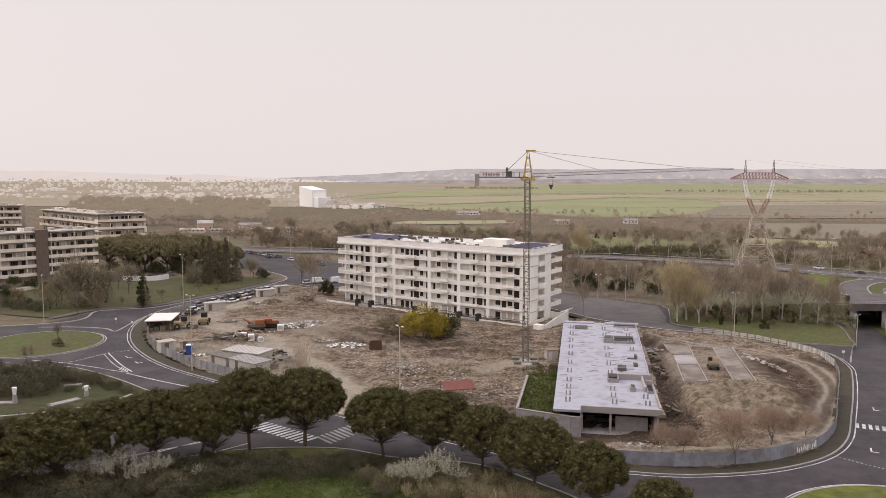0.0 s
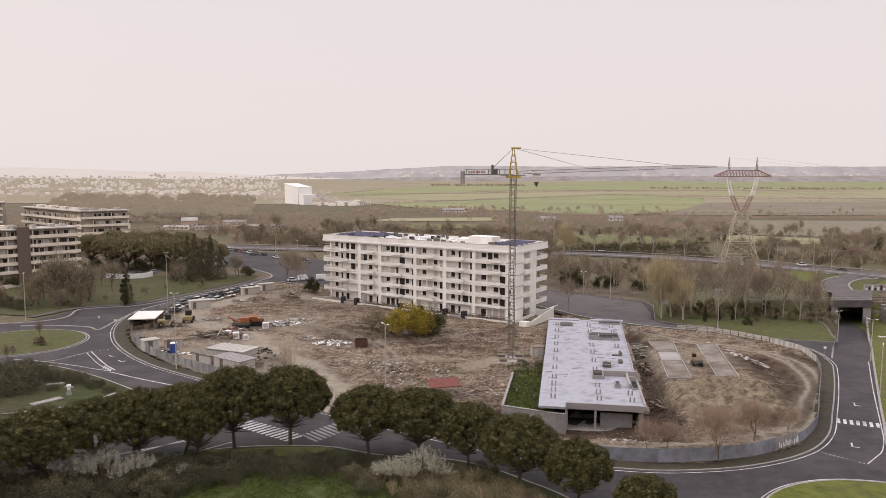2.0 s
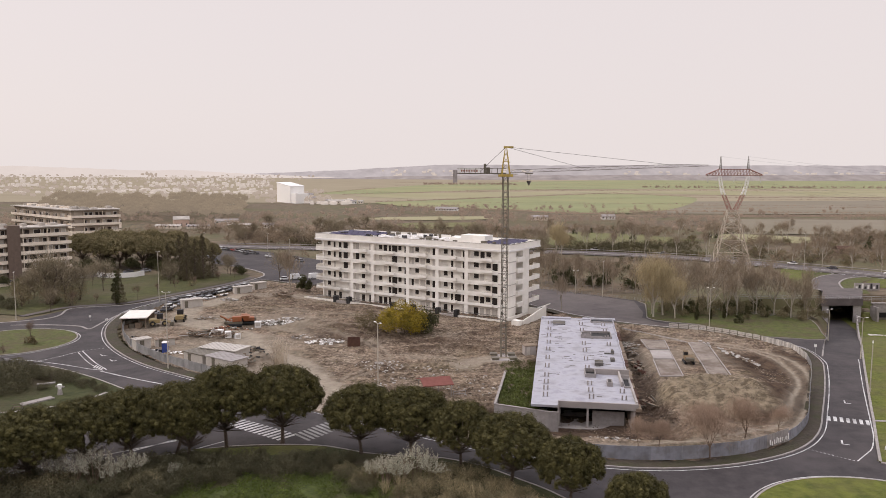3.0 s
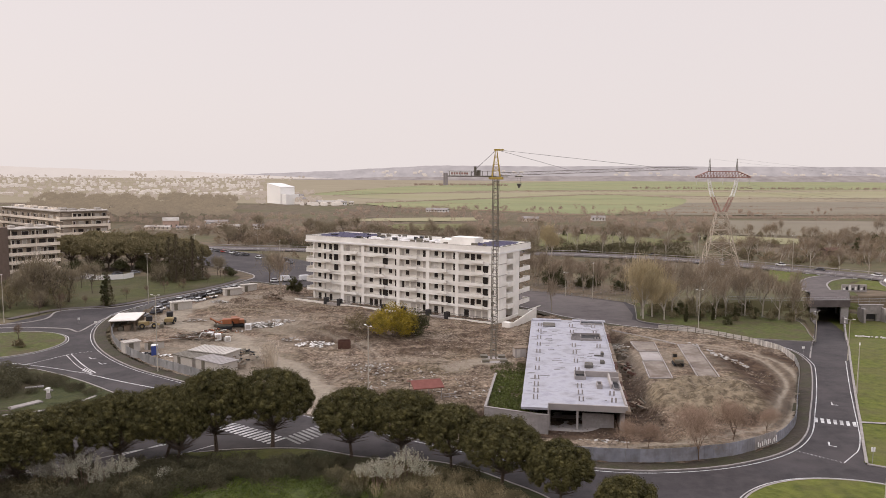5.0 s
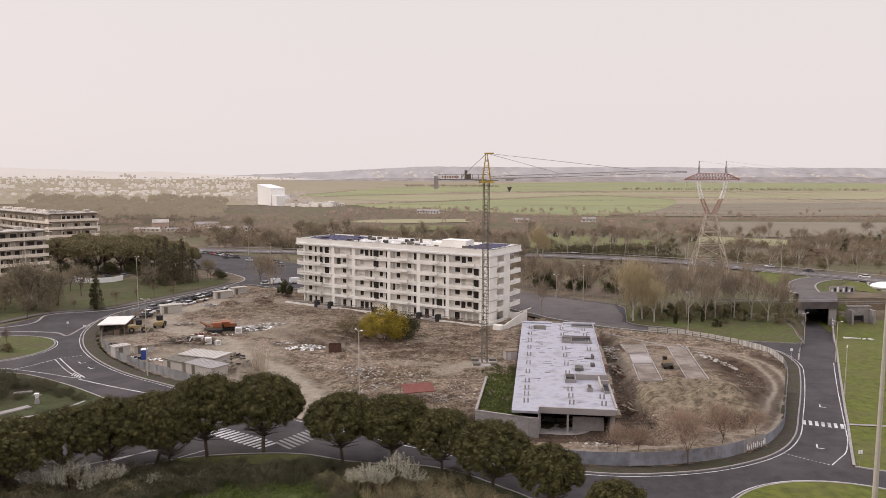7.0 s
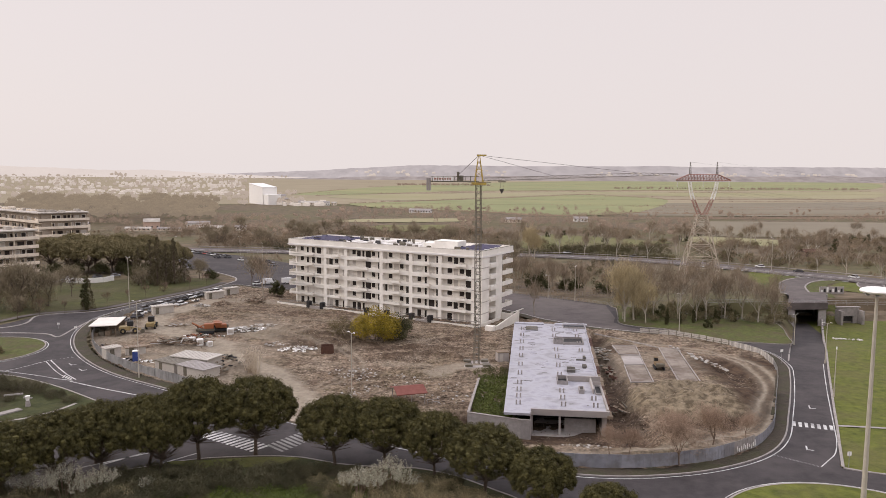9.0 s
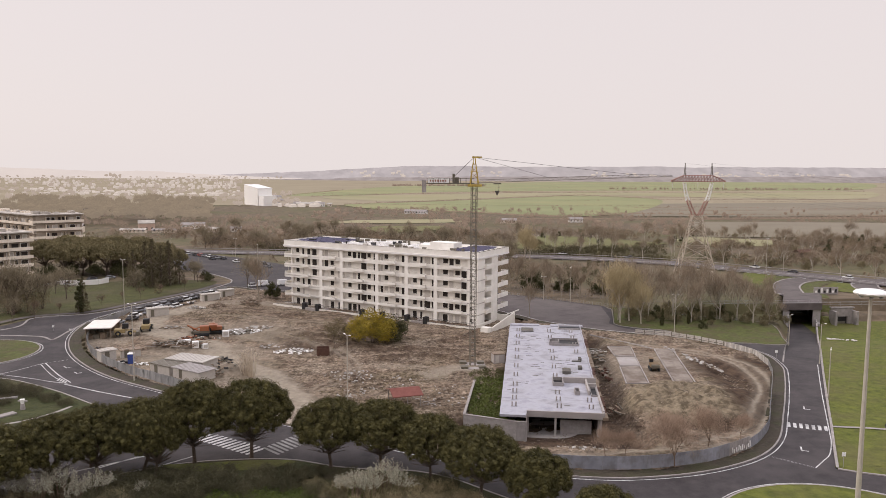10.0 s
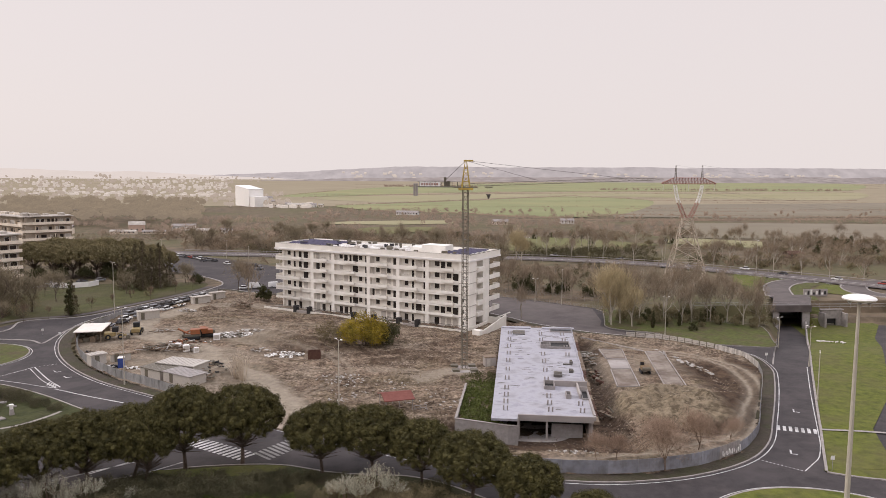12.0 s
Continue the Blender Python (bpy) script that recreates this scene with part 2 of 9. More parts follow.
# Lighter than plain render: bright haze is put into this cream.
M["cream"] = material("apartment_render", (0.72, 0.63, 0.52), (0.80, 0.705, 0.595), 0.3, 0.85, stain=(0.52, 0.44, 0.35), stain_scale=0.2, stain_amount=0.4)
M["pinkwall"] = material("faded_pink_render", (0.50, 0.36, 0.29), (0.58, 0.43, 0.35), 0.5, 0.9)
M["brick"] = material("brown_brick", (0.13, 0.095, 0.075), (0.17, 0.125, 0.10), 1.0, 0.9)
M["rubble"] = material("pale_rubble", (0.36, 0.33, 0.30), (0.56, 0.53, 0.49), 2.0, 0.9, per_island=0.35)
M["timber"] = material("old_timber", (0.19, 0.14, 0.10), (0.30, 0.23, 0.165), 1.0, 0.9, per_island=0.3)
M["tyre"] = material("rubber", (0.02, 0.02, 0.02), (0.035, 0.035, 0.035), 2, 0.9)
M["car_white"] = material("white_car_paint", (0.66, 0.65, 0.64), (0.7, 0.69, 0.68), 1, 0.25, spec=0.5)
M["car_grey"] = material("grey_car_paint", (0.20, 0.20, 0.21), (0.23, 0.23, 0.24), 1, 0.25, spec=0.5)
M["car_dark"] = material("dark_car_paint", (0.035, 0.035, 0.04), (0.05, 0.05, 0.055), 1, 0.25, spec=0.5)
M["car_red"] = material("red_car_paint", (0.30, 0.04, 0.03), (0.34, 0.05, 0.04), 1, 0.25, spec=0.5)
# field_* colours are lightened: distance haze is put into the base colour.
M["field_green"] = material("green_crop", (0.185, 0.195, 0.088), (0.235, 0.243, 0.118), 0.01, 0.95, stain=(0.27, 0.25, 0.12), stain_scale=0.004, stain_amount=0.7)
M["field_pale"] = material("pale_pasture", (0.2562, 0.2303, 0.1330), (0.3177, 0.2793, 0.1675), 0.01, 0.95, stain=(0.2255, 0.2156, 0.0985), stain_scale=0.005, stain_amount=0.7)
M["meadow"] = material("winter_meadow", (0.105, 0.108, 0.038), (0.175, 0.168, 0.068), 0.08, 0.95, bump=0.4, bump_scale=0.5, stain=(0.15, 0.12, 0.062), stain_scale=0.03, stain_amount=0.7)
M["field_brown"] = material("ploughed_field", (0.175, 0.147, 0.104), (0.225, 0.19, 0.138), 0.015, 0.95, stain=(0.17, 0.145, 0.095), stain_scale=0.006, stain_amount=0.6)
# Town and plain: the haze is a glow mixed into the material.
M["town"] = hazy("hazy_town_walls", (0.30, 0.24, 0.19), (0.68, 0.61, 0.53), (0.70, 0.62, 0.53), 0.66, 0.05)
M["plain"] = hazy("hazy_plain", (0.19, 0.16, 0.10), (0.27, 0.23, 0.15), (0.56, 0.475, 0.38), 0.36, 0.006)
# Wall colour darkened: the shade behind the balconies is painted in.
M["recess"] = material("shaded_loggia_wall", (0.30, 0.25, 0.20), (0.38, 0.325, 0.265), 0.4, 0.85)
M["verge"] = material("weedy_dirt", (0.0430, 0.0343, 0.0246), (0.0758, 0.0598, 0.0443), 0.6, 0.95, bump=0.6, bump_scale=2.0, stain=(0.0512, 0.0510, 0.0217), stain_scale=0.2, stain_amount=0.7)
# Pine belt: haze painted into the needles as emission.
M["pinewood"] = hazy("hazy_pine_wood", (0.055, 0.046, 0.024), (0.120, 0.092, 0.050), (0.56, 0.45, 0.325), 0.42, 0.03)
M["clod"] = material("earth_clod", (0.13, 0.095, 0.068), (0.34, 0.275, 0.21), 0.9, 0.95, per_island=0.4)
# Strong haze put into the tree colour as a pale glow.
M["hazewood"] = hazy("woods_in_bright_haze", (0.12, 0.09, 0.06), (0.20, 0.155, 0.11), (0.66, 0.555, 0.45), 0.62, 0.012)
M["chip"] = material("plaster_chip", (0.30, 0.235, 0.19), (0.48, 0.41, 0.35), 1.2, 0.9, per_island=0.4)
# Far woods glow a little in place of haze.
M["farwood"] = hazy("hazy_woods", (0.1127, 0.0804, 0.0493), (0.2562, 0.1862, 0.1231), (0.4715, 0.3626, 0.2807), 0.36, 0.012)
M["nearwood"] = material("winter_wood", (0.078, 0.060, 0.040), (0.345, 0.258, 0.172), 0.07, 0.95, per_island=0.22)
M["greenwood"] = material("evergreen_wood", (0.0635, 0.0568, 0.0295), (0.1281, 0.1098, 0.0542), 0.035, 0.95, per_island=0.18)

# ================= helpers =================


def box(bm, x0, x1, y0, y1, z0, z1, m=None):
    vs = [bm.verts.new(p) for p in ((x0, y0, z0), (x1, y0, z0), (x1, y1, z0), (x0, y1, z0),
                                    (x0, y0, z1), (x1, y0, z1), (x1, y1, z1), (x0, y1, z1))]
    for f in ((3, 2, 1, 0), (4, 5, 6, 7), (0, 1, 5, 4), (1, 2, 6, 5), (2, 3, 7, 6), (3, 0, 4, 7)):
        bm.faces.new([vs[i] for i in f])
    if m is not None:
        bmesh.ops.transform(bm, matrix=m, verts=vs)
    return vs


def rod(bm, a, b, r0, r1=None, sides=5):
    """A tapered bar from a to b."""
    a, b = Vector(a), Vector(b)
    r1 = r0 if r1 is None else r1
    d = b - a
    if d.length < 1e-5:
        return
    q = d.to_track_quat("Z", "Y")
    rings = []
    for p, r in ((a, r0), (b, r1)):
        rings.append([bm.verts.new(p + q @ Vector((r * math.cos(2 * math.pi * i / sides), r * math.sin(2 * math.pi * i / sides), 0)))
                      for i in range(sides)])
    for i in range(sides):
        j = (i + 1) % sides
        bm.faces.new((rings[0][i], rings[0][j], rings[1][j], rings[1][i]))
    bm.faces.new(rings[0][::-1])
    bm.faces.new(rings[1])


def finish(bm, name, mat, bevel=0.0):
    if bevel:
        bmesh.ops.bevel(bm, geom=bm.edges[:], offset=bevel, segments=1, affect="EDGES", profile=0.5)
    me = bpy.data.meshes.new(name)
    bm.to_mesh(me)
    bm.free()
    me.materials.append(mat)
    return me


def part(name, bm, mat, parent=None, label="", bevel=0.0):
    """One mesh object, under a thing or a part."""
    me = bm if isinstance(bm, bpy.types.Mesh) else finish(bm, name, mat, bevel)
    ob = new(name, me)
    if parent is not None:
        ob.parent = parent
    if label:
        tagged(ob, label)
    return ob


def thing(name, label, category, m=None, group="", kind=""):
    ob = new(name)
    ob.empty_display_size = 0.3
    if m is not None:
        ob.matrix_world = m
    return tagged(ob, label, category, group, kind)


def mesh_of(name, verts, faces, mat):
    me = bpy.data.meshes.new(name)
    me.from_pydata(verts, [], faces)
    me.materials.append(mat)
    return me


def smooth_line(pts, closed=False, step=2.0):
    """A Catmull-Rom curve through plan points, evenly stepped."""
    p = [np.array(q, float) for q in pts]
    n = len(p)
    out = []
    for i in range(n if closed else n - 1):
        a = p[(i - 1) % n] if closed or i > 0 else 2 * p[0] - p[1]
        b, c = p[i], p[(i + 1) % n]
        d = p[(i + 2) % n] if closed or i + 2 < n else 2 * p[-1] - p[-2]
        k = max(1, int(np.linalg.norm(c - b) / step))
        for j in range(k):
            t = j / k
            out.append(0.5 * (2 * b + (c - a) * t + (2 * a - 5 * b + 4 * c - d) * t * t + (3 * b - a - 3 * c + d) * t ** 3))
    if not closed:
        out.append(p[-1])
    return out


def inside(poly, x, y):
    """Which of the points lie in the polygon."""
    x, y = np.asarray(x), np.asarray(y)
    hit = np.zeros(x.shape, bool)
    n = len(poly)
    for i in range(n):
        (x0, y0), (x1, y1) = poly[i], poly[(i + 1) % n]
        c = (y0 > y) != (y1 > y)
        hit ^= c & (x < (x1 - x0) * (y - y0) / (y1 - y0 + 1e-12) + x0)
    return hit


def sheet(name, poly, z, mat, label, category, rim=0.0, height=None):
    """A flat piece of ground with the given outline; rim: the depth of its edge."""
    bm = bmesh.new()
    top = [bm.verts.new((p[0], p[1], z)) for p in poly]
    f = bm.faces.new(top)
    if f.normal.z < 0 or f.calc_area() and sum((poly[i - 1][0] - poly[i][0]) * (poly[i - 1][1] + poly[i][1]) for i in range(len(poly))) > 0:
        f.normal_flip()
    if rim:
        low = [bm.verts.new((p[0], p[1], z - rim)) for p in poly]
        for i in range(len(poly)):
            bm.faces.new((top[i - 1], top[i], low[i], low[i - 1]))
    bmesh.ops.triangulate(bm, faces=[f])
    ob = new(name, finish(bm, name, mat))
    return tagged(ob, label, category, kind="structure")


def ribbon(pts, half, z, closed=False, zf=None):
    """Verts and faces of a flat strip along a plan line."""
    n = len(pts)
    vs, fs = [], []
    for i in range(n):
        a = pts[(i - 1) % n] if closed or i else pts[i]
        b = pts[(i + 1) % n] if closed or i < n - 1 else pts[i]
        d = (b - a) / (np.linalg.norm(b - a) + 1e-9)
        w = half[i] if hasattr(half, "__len__") else half
        for s in (1, -1):
            q = pts[i] + s * w * np.array([-d[1], d[0]])
            vs.append((q[0], q[1], z + (zf(q[0], q[1]) if zf else 0)))
    for i in range(n if closed else n - 1):
        j = (i + 1) % n
        fs.append((2 * i, 2 * i + 1, 2 * j + 1, 2 * j))
    return vs, fs


def strip(name, pts, half, z, mat, label, category, closed=False, zf=None):
    vs, fs = ribbon(pts, half, z, closed, zf)
    return tagged(new(name, mesh_of(name, vs, fs, mat)), label, category, kind="structure")


def kerb(pts, closed=False, w=0.16, h=0.17, zf=None, mat=None):
    """A raised kerb of square section along a plan line."""
    n = len(pts)
    vs, fs = [], []
    for i in range(n):
        a = pts[(i - 1) % n] if closed or i else pts[i]
        b = pts[(i + 1) % n] if closed or i < n - 1 else pts[i]
        d = (b - a) / (np.linalg.norm(b - a) + 1e-9)
        e = np.array([-d[1], d[0]])
        z = zf(*pts[i]) if zf else 0
        for s, k in ((w, -0.1), (w, h), (-w, h), (-w, -0.1)):
            q = pts[i] + s * e
            vs.append((q[0], q[1], z + k))
    for i in range(n if closed else n - 1):
        j = (i + 1) % n
        for k in range(3):
            fs.append((4 * i + k, 4 * j + k, 4 * j + k + 1, 4 * i + k + 1))
    return tagged(new("kerb", mesh_of("kerb", vs, fs, mat or M["kerb"])), "pale stone kerb along the road edge", "kerb", kind="structure")


def ease(a, b, x):
    t = np.clip((x - a) / (b - a), 0, 1)
    return t * t * (3 - 2 * t)



# ================= ground =================
BC, BU, BV = np.array([25.0, 209.7]), np.array([-0.829, 0.559]), np.array([0.559, 0.829])   # white block: corner, along the front, into the depth
GC, GA, GW = np.array([18.8, 123.3]), np.array([0.181, 0.983]), np.array([0.983, -0.181])   # garage: corner, along, across

SITE = smooth_line([(29, 100.6), (38.8, 100.4), (48, 102.4), (57, 107), (64, 114.2), (71, 125.8), (78, 138), (85, 151), (89, 160),
                    (90.5, 172), (85, 183), (77, 192), (66, 196), (56, 202), (44, 214), (38, 224), (20, 246), (-20, 268), (-45, 274), (-58, 283), (-65, 282),
                    (-66.5, 271), (-75, 252.4), (-82.5, 236.3), (-86.8, 220.4), (-84.9, 201.8), (-78.8, 184.8), (-70, 170.3), (-59, 157.8),
                    (-45.1, 146.7), (-30, 135), (-17, 125.5), (0, 114), (15, 105)], True, 2.0)
YARD = smooth_line([(29, 103.4), (38.8, 103), (47, 104.8), (55.3, 109), (61.5, 115.8), (68.5, 127), (75.5, 139), (82.5, 152), (86.2, 161),
                    (87.3, 171), (82.5, 181), (75, 189.5), (65, 193.8), (54, 199.5), (43, 212), (36, 222), (20, 244), (-20, 266), (-45, 272), (-58, 279),
                    (-62.5, 276), (-64, 266), (-71, 248), (-78.5, 234), (-81, 219), (-80, 203), (-75.5, 187.5), (-67.5, 173), (-57, 160.6),
                    (-43.5, 149.5), (-28.8, 138), (-15.5, 128), (1, 117), (16, 108.2)], True, 2.0)


def dip(x, y):
    """Height of the land: level, with a cutting down to the underpass and a bank that carries the main road."""
    x, y = np.asarray(x, float), np.asarray(y, float)
    side = x - (82.8 + (y - 139.5) * 0.562)
    cut = -3.9 * ease(165, 210, y) * ease(-7.5, -4.3, side) * (1 - ease(38, 60, side)) * (1 - ease(238, 240, y))
    mouth = np.where((side > -7) & (side < 6.4), 19.0, 0.0)
    top = 3.6 - 2.0 * ease(126, 144, x)
    bank = top * ease(219.5 + mouth, 222 + mouth, y - 0.5 * np.clip(x - 133, 0, 15)) * (1 - ease(236, 268, y)) * ease(84, 106, x) * (1 - ease(190, 230, x))
    return cut + bank


def wave(x, y, s, seed=0.0):
    return np.array([noise.noise(Vector((a * s, b * s, seed))) for a, b in zip(np.ravel(x), np.ravel(y))]).reshape(np.shape(x))


gx = np.concatenate([np.array([-5200, -4200, -3200, -2400, -1700, -1200, -800, -550, -400, -320, -270, -235]), np.arange(-210, 262, 2.0),
                     np.array([280, 310, 350, 420, 550, 800, 1200, 1700, 2400, 3200, 4200, 5200])])
gy = np.concatenate([np.array([-900, -400, -150, -50, 0, 30, 50]), np.arange(62, 342, 2.0), np.array([360, 385, 420, 470, 540, 650, 820, 1050, 1400, 1900, 2600, 3600, 5000])])
X, Y = np.meshgrid(gx, gy)
Z = dip(X, Y)
core = (np.abs(X - 25) < 236) & (Y > 61) & (Y < 341)
Z[core] += 0.10 * wave(X[core], Y[core], 0.05)
Z -= 0.12 * core
Z = np.where(inside(YARD, X, Y), -3.5, Z)
ny, nx = X.shape
vs = np.stack([X.ravel(), Y.ravel(), Z.ravel()], 1).tolist()
fs = [(j * nx + i, j * nx + i + 1, (j + 1) * nx + i + 1, (j + 1) * nx + i) for j in range(ny - 1) for i in range(nx - 1)]
ground = new("ground", mesh_of("ground", vs, fs, M["scrub"]))
tagged(ground, "level open land with rough winter grass and brown scrub", "ground", kind="structure")

def offset(pts, d, closed=False):
    out = []
    n = len(pts)
    for i in range(n):
        a = pts[(i - 1) % n] if closed or i else pts[i]
        b = pts[(i + 1) % n] if closed or i < n - 1 else pts[i]
        t = (b - a) / (np.linalg.norm(b - a) + 1e-9)
        out.append(pts[i] + d * np.array([-t[1], t[0]]))
    return out


# ---- roads: one sheet of asphalt with lawns and islands laid on it ----
ROADS = [(-200, 85), (150, 72), (160, 90), (74, 97.5), (66.3, 101.4), (76, 119.6), (87, 139.3), (98.9, 160.7), (101.8, 166), (94.2, 166.5), (96, 172), (101, 180.2), (92, 181.5), (84.3, 184.5), (74.7, 198.8),
         (65.4, 205.5), (64.8, 209), (66.7, 216), (71, 232), (70, 237.5), (49.4, 257), (40.4, 264), (12, 290), (-20, 322), (-46, 347), (-70, 375), (-95, 396), (-135, 432),
         (-150, 420), (-111.6, 378.4), (-94.5, 337), (-78, 321.4), (-66, 305.4), (-62.5, 297), (-63.5, 289.3), (-70, 269.6), (-82, 245.7), (-91, 230.5),
         (-105, 224.2), (-112, 204), (-200, 185)]


def ring_sheet(name, outer, hole, z, mat, label, category):
    """A flat sheet with one hole, filled between the two outlines."""
    outer = [np.array(p, float) for p in outer]
    a = sum(outer[i - 1][0] * outer[i][1] - outer[i][0] * outer[i - 1][1] for i in range(len(outer)))
    b = sum(hole[i - 1][0] * hole[i][1] - hole[i][0] * hole[i - 1][1] for i in range(len(hole)))
    outer = outer if a > 0 else outer[::-1]
    hole = hole[::-1] if b > 0 else hole
    bm = bmesh.new()
    edges = []
    for loop in (outer, hole):
        vs_ = [bm.verts.new((p[0], p[1], z)) for p in loop]
        edges += [bm.edges.new((vs_[k - 1], vs_[k])) for k in range(len(vs_))]
    bmesh.ops.triangle_fill(bm, use_beauty=True, edges=edges)
    for f in bm.faces:
        if f.normal.z < 0:
            f.normal_flip()
    return tagged(new(name, finish(bm, name, mat)), label, category, kind="structure")


ring_sheet("road", ROADS, offset(SITE, 1.0, True)[::2], 0.03, M["asphalt"], "grey asphalt roads round the building site", "road")
sheet("road", [(64.8, 204), (69, 197.5), (80, 188), (60, 198), (48, 210), (40, 221), (20, 246), (-30, 290), (-45, 330), (-20, 318), (12, 287), (40.4, 262), (49.4, 255.5), (69, 236.5), (66, 216), (63.5, 209)],
      0.05, M["asphalt_worn"], "worn pale asphalt of the parking lot behind the white block", "road")
ramp_line = smooth_line([(82.8, 139.5), (94.6, 161), (106.6, 182), (120.2, 206), (130, 223.5)], step=2)
strip("road", ramp_line, 4.1, 0.045, M["asphalt"], "asphalt road going down to the underpass", "road", zf=lambda x, y: float(dip(82.8 + (y - 139.5) * .562, y)))
kerb(offset(ramp_line[12:36], 4.0), w=0.18, zf=lambda x, y: float(dip(82.8 + (y - 139.5) * .562, y)))
main_line = smooth_line([(-330, 470), (-200, 432), (-60, 400), (20, 388), (63, 382), (84, 378), (110, 366), (138, 349), (158, 328), (195, 287), (240, 225), (300, 120)], step=6)
strip("road", main_line, 9.0, 0.35, M["asphalt_worn"], "main road running behind the trees", "road", zf=lambda x, y: float(dip(x, y)))
strip("road_marking", main_line, 0.25, 0.40, M["paint"], "white centre line of the main road", "road marking", zf=lambda x, y: float(dip(x, y)))
slip = smooth_line([(186, 298), (168, 292), (155.5, 279), (146.5, 261), (139, 246), (134.5, 235)], step=2)
for side in (-1, 1):
    strip("verge", offset(slip, side * 8.2)[3:], 3.6, 0.14, M["grass_shade_tone"], "grass verge beside the slip road", "verge", zf=lambda x, y: float(dip(x, y)))
    kerb(offset(slip, side * 4.7)[4:], w=0.3, h=0.34, zf=lambda x, y: float(dip(x, y)))
strip("road", slip, 4.5, 0.22, M["asphalt_worn"], "slip road curving off the main road", "road", zf=lambda x, y: float(dip(x, y)))
sheet("lawn", smooth_line([(150, 305), (158, 317), (166, 309), (160, 297), (151, 283), (143, 287)], True, 2), 0.2, M["grass"], "green wedge of grass inside the slip road", "lawn")
sheet("lawn", smooth_line([(178, 284), (186, 279), (188, 268), (182, 256), (172, 258), (166, 270)], True, 2), 0.2, M["grass"], "grass between the slip road and a far roundabout", "lawn")
far_ring = smooth_line([(212, 286), (199, 283), (191, 276), (186.5, 266), (186, 254), (190, 243), (199, 235)], step=2)
strip("road", offset(far_ring, -4.6), 4.4, 0.24, M["asphalt_worn"], "asphalt arc of a far roundabout", "road", zf=lambda x, y: float(dip(x, y)))
kerb(far_ring, w=0.3, h=0.34, zf=lambda x, y: float(dip(x, y)))
kerb(offset(far_ring, -9.2), w=0.3, h=0.34, zf=lambda x, y: float(dip(x, y)))
east = smooth_line([(80, 98), (84, 106), (90, 119), (103, 134), (120, 158), (138, 185), (150, 205), (160, 224)], step=2)
strip("road", east, 4.2, 0.06, M["asphalt"], "asphalt road beyond the lawn", "road", zf=lambda x, y: float(dip(x, y)) if y > 168 else max(0.0, float(dip(x, y))))

# ---- lawns, islands ----
near_edge = [(-64, 88), (-52, 98), (-43, 103.5), (-36, 107), (-29, 109.6), (-19.8, 110.2), (-13.7, 109.3), (-8.4, 106.7), (-1.6, 105), (3.3, 104.4), (8.8, 101.3), (13.8, 96.3), (17.1, 92.7), (21, 86), (24, 76)]
near_curve = smooth_line(near_edge, step=2)
sheet("lawn", near_curve + [np.array(p) for p in ((24, 40), (10, 5), (-70, 5), (-90, 60))], 0.16, M["grass_dull"], "rough grass slope under the pines", "lawn", rim=0.2)
sheet("lawn", smooth_line([(-27, 94.5), (-20, 97.5), (-13, 98.6), (-8, 96.5), (-5, 90), (-8, 80), (-18, 76), (-30, 82), (-33, 90)], True), 0.20, M["grass_rough"], "bright green patch of grass beside the bushes", "lawn")
sheet("lawn", smooth_line([(-34, 108.3), (-28, 108.8), (-20, 109.6), (-14, 108.8), (-18, 106.2), (-28, 105.8)], True), 0.205, M["grass"], "strip of green grass by the crossing", "lawn")
PICNIC = smooth_line([(-120, 163), (-98, 161.2), (-89, 158.8), (-80, 157.4), (-68, 149.6), (-57.4, 140.6), (-47, 131), (-44, 124), (-52, 117), (-66, 110), (-90, 100), (-125, 100)], True, 2)
sheet("lawn", PICNIC, 0.16, M["grass_dull"], "rough park lawn with a paved path", "lawn", rim=0.2)
kerb(PICNIC, True)
kerb(near_curve)
ISLAND = [np.array([-99.5 + 14.6 * math.cos(a), 180 + 14.6 * math.sin(a)]) for a in np.linspace(0, 2 * math.pi, 64, endpoint=False)]
sheet("roundabout_island", ISLAND, 0.2, M["grass_shade_tone"], "round grassed island of the roundabout", "roundabout", rim=0.25)
kerb(ISLAND, True, 0.15, 0.22)
ISLAND2 = [np.array([56 + 16.9 * math.cos(a), 79.6 + 16.9 * math.sin(a)]) for a in np.linspace(0, 2 * math.pi, 72, endpoint=False)]
sheet("roundabout_island", ISLAND2, 0.2, M["grass"], "round grassed island with a tall lamp mast", "roundabout", rim=0.25)
kerb(ISLAND2, True, 0.15, 0.22)
kerb(smooth_line([(-110, 199.5), (-101, 200), (-91.5, 198.3), (-87, 194.8), (-87.2, 205), (-86.6, 217.8), (-82, 229)], step=1), w=0.25)
LAWN_R = smooth_line([(66.3, 101.7), (71, 110.2), (76.3, 119.6), (79.8, 126), (87.2, 139.3), (99.2, 160.7), (111.2, 181.6), (124.8, 205.2)], step=2)


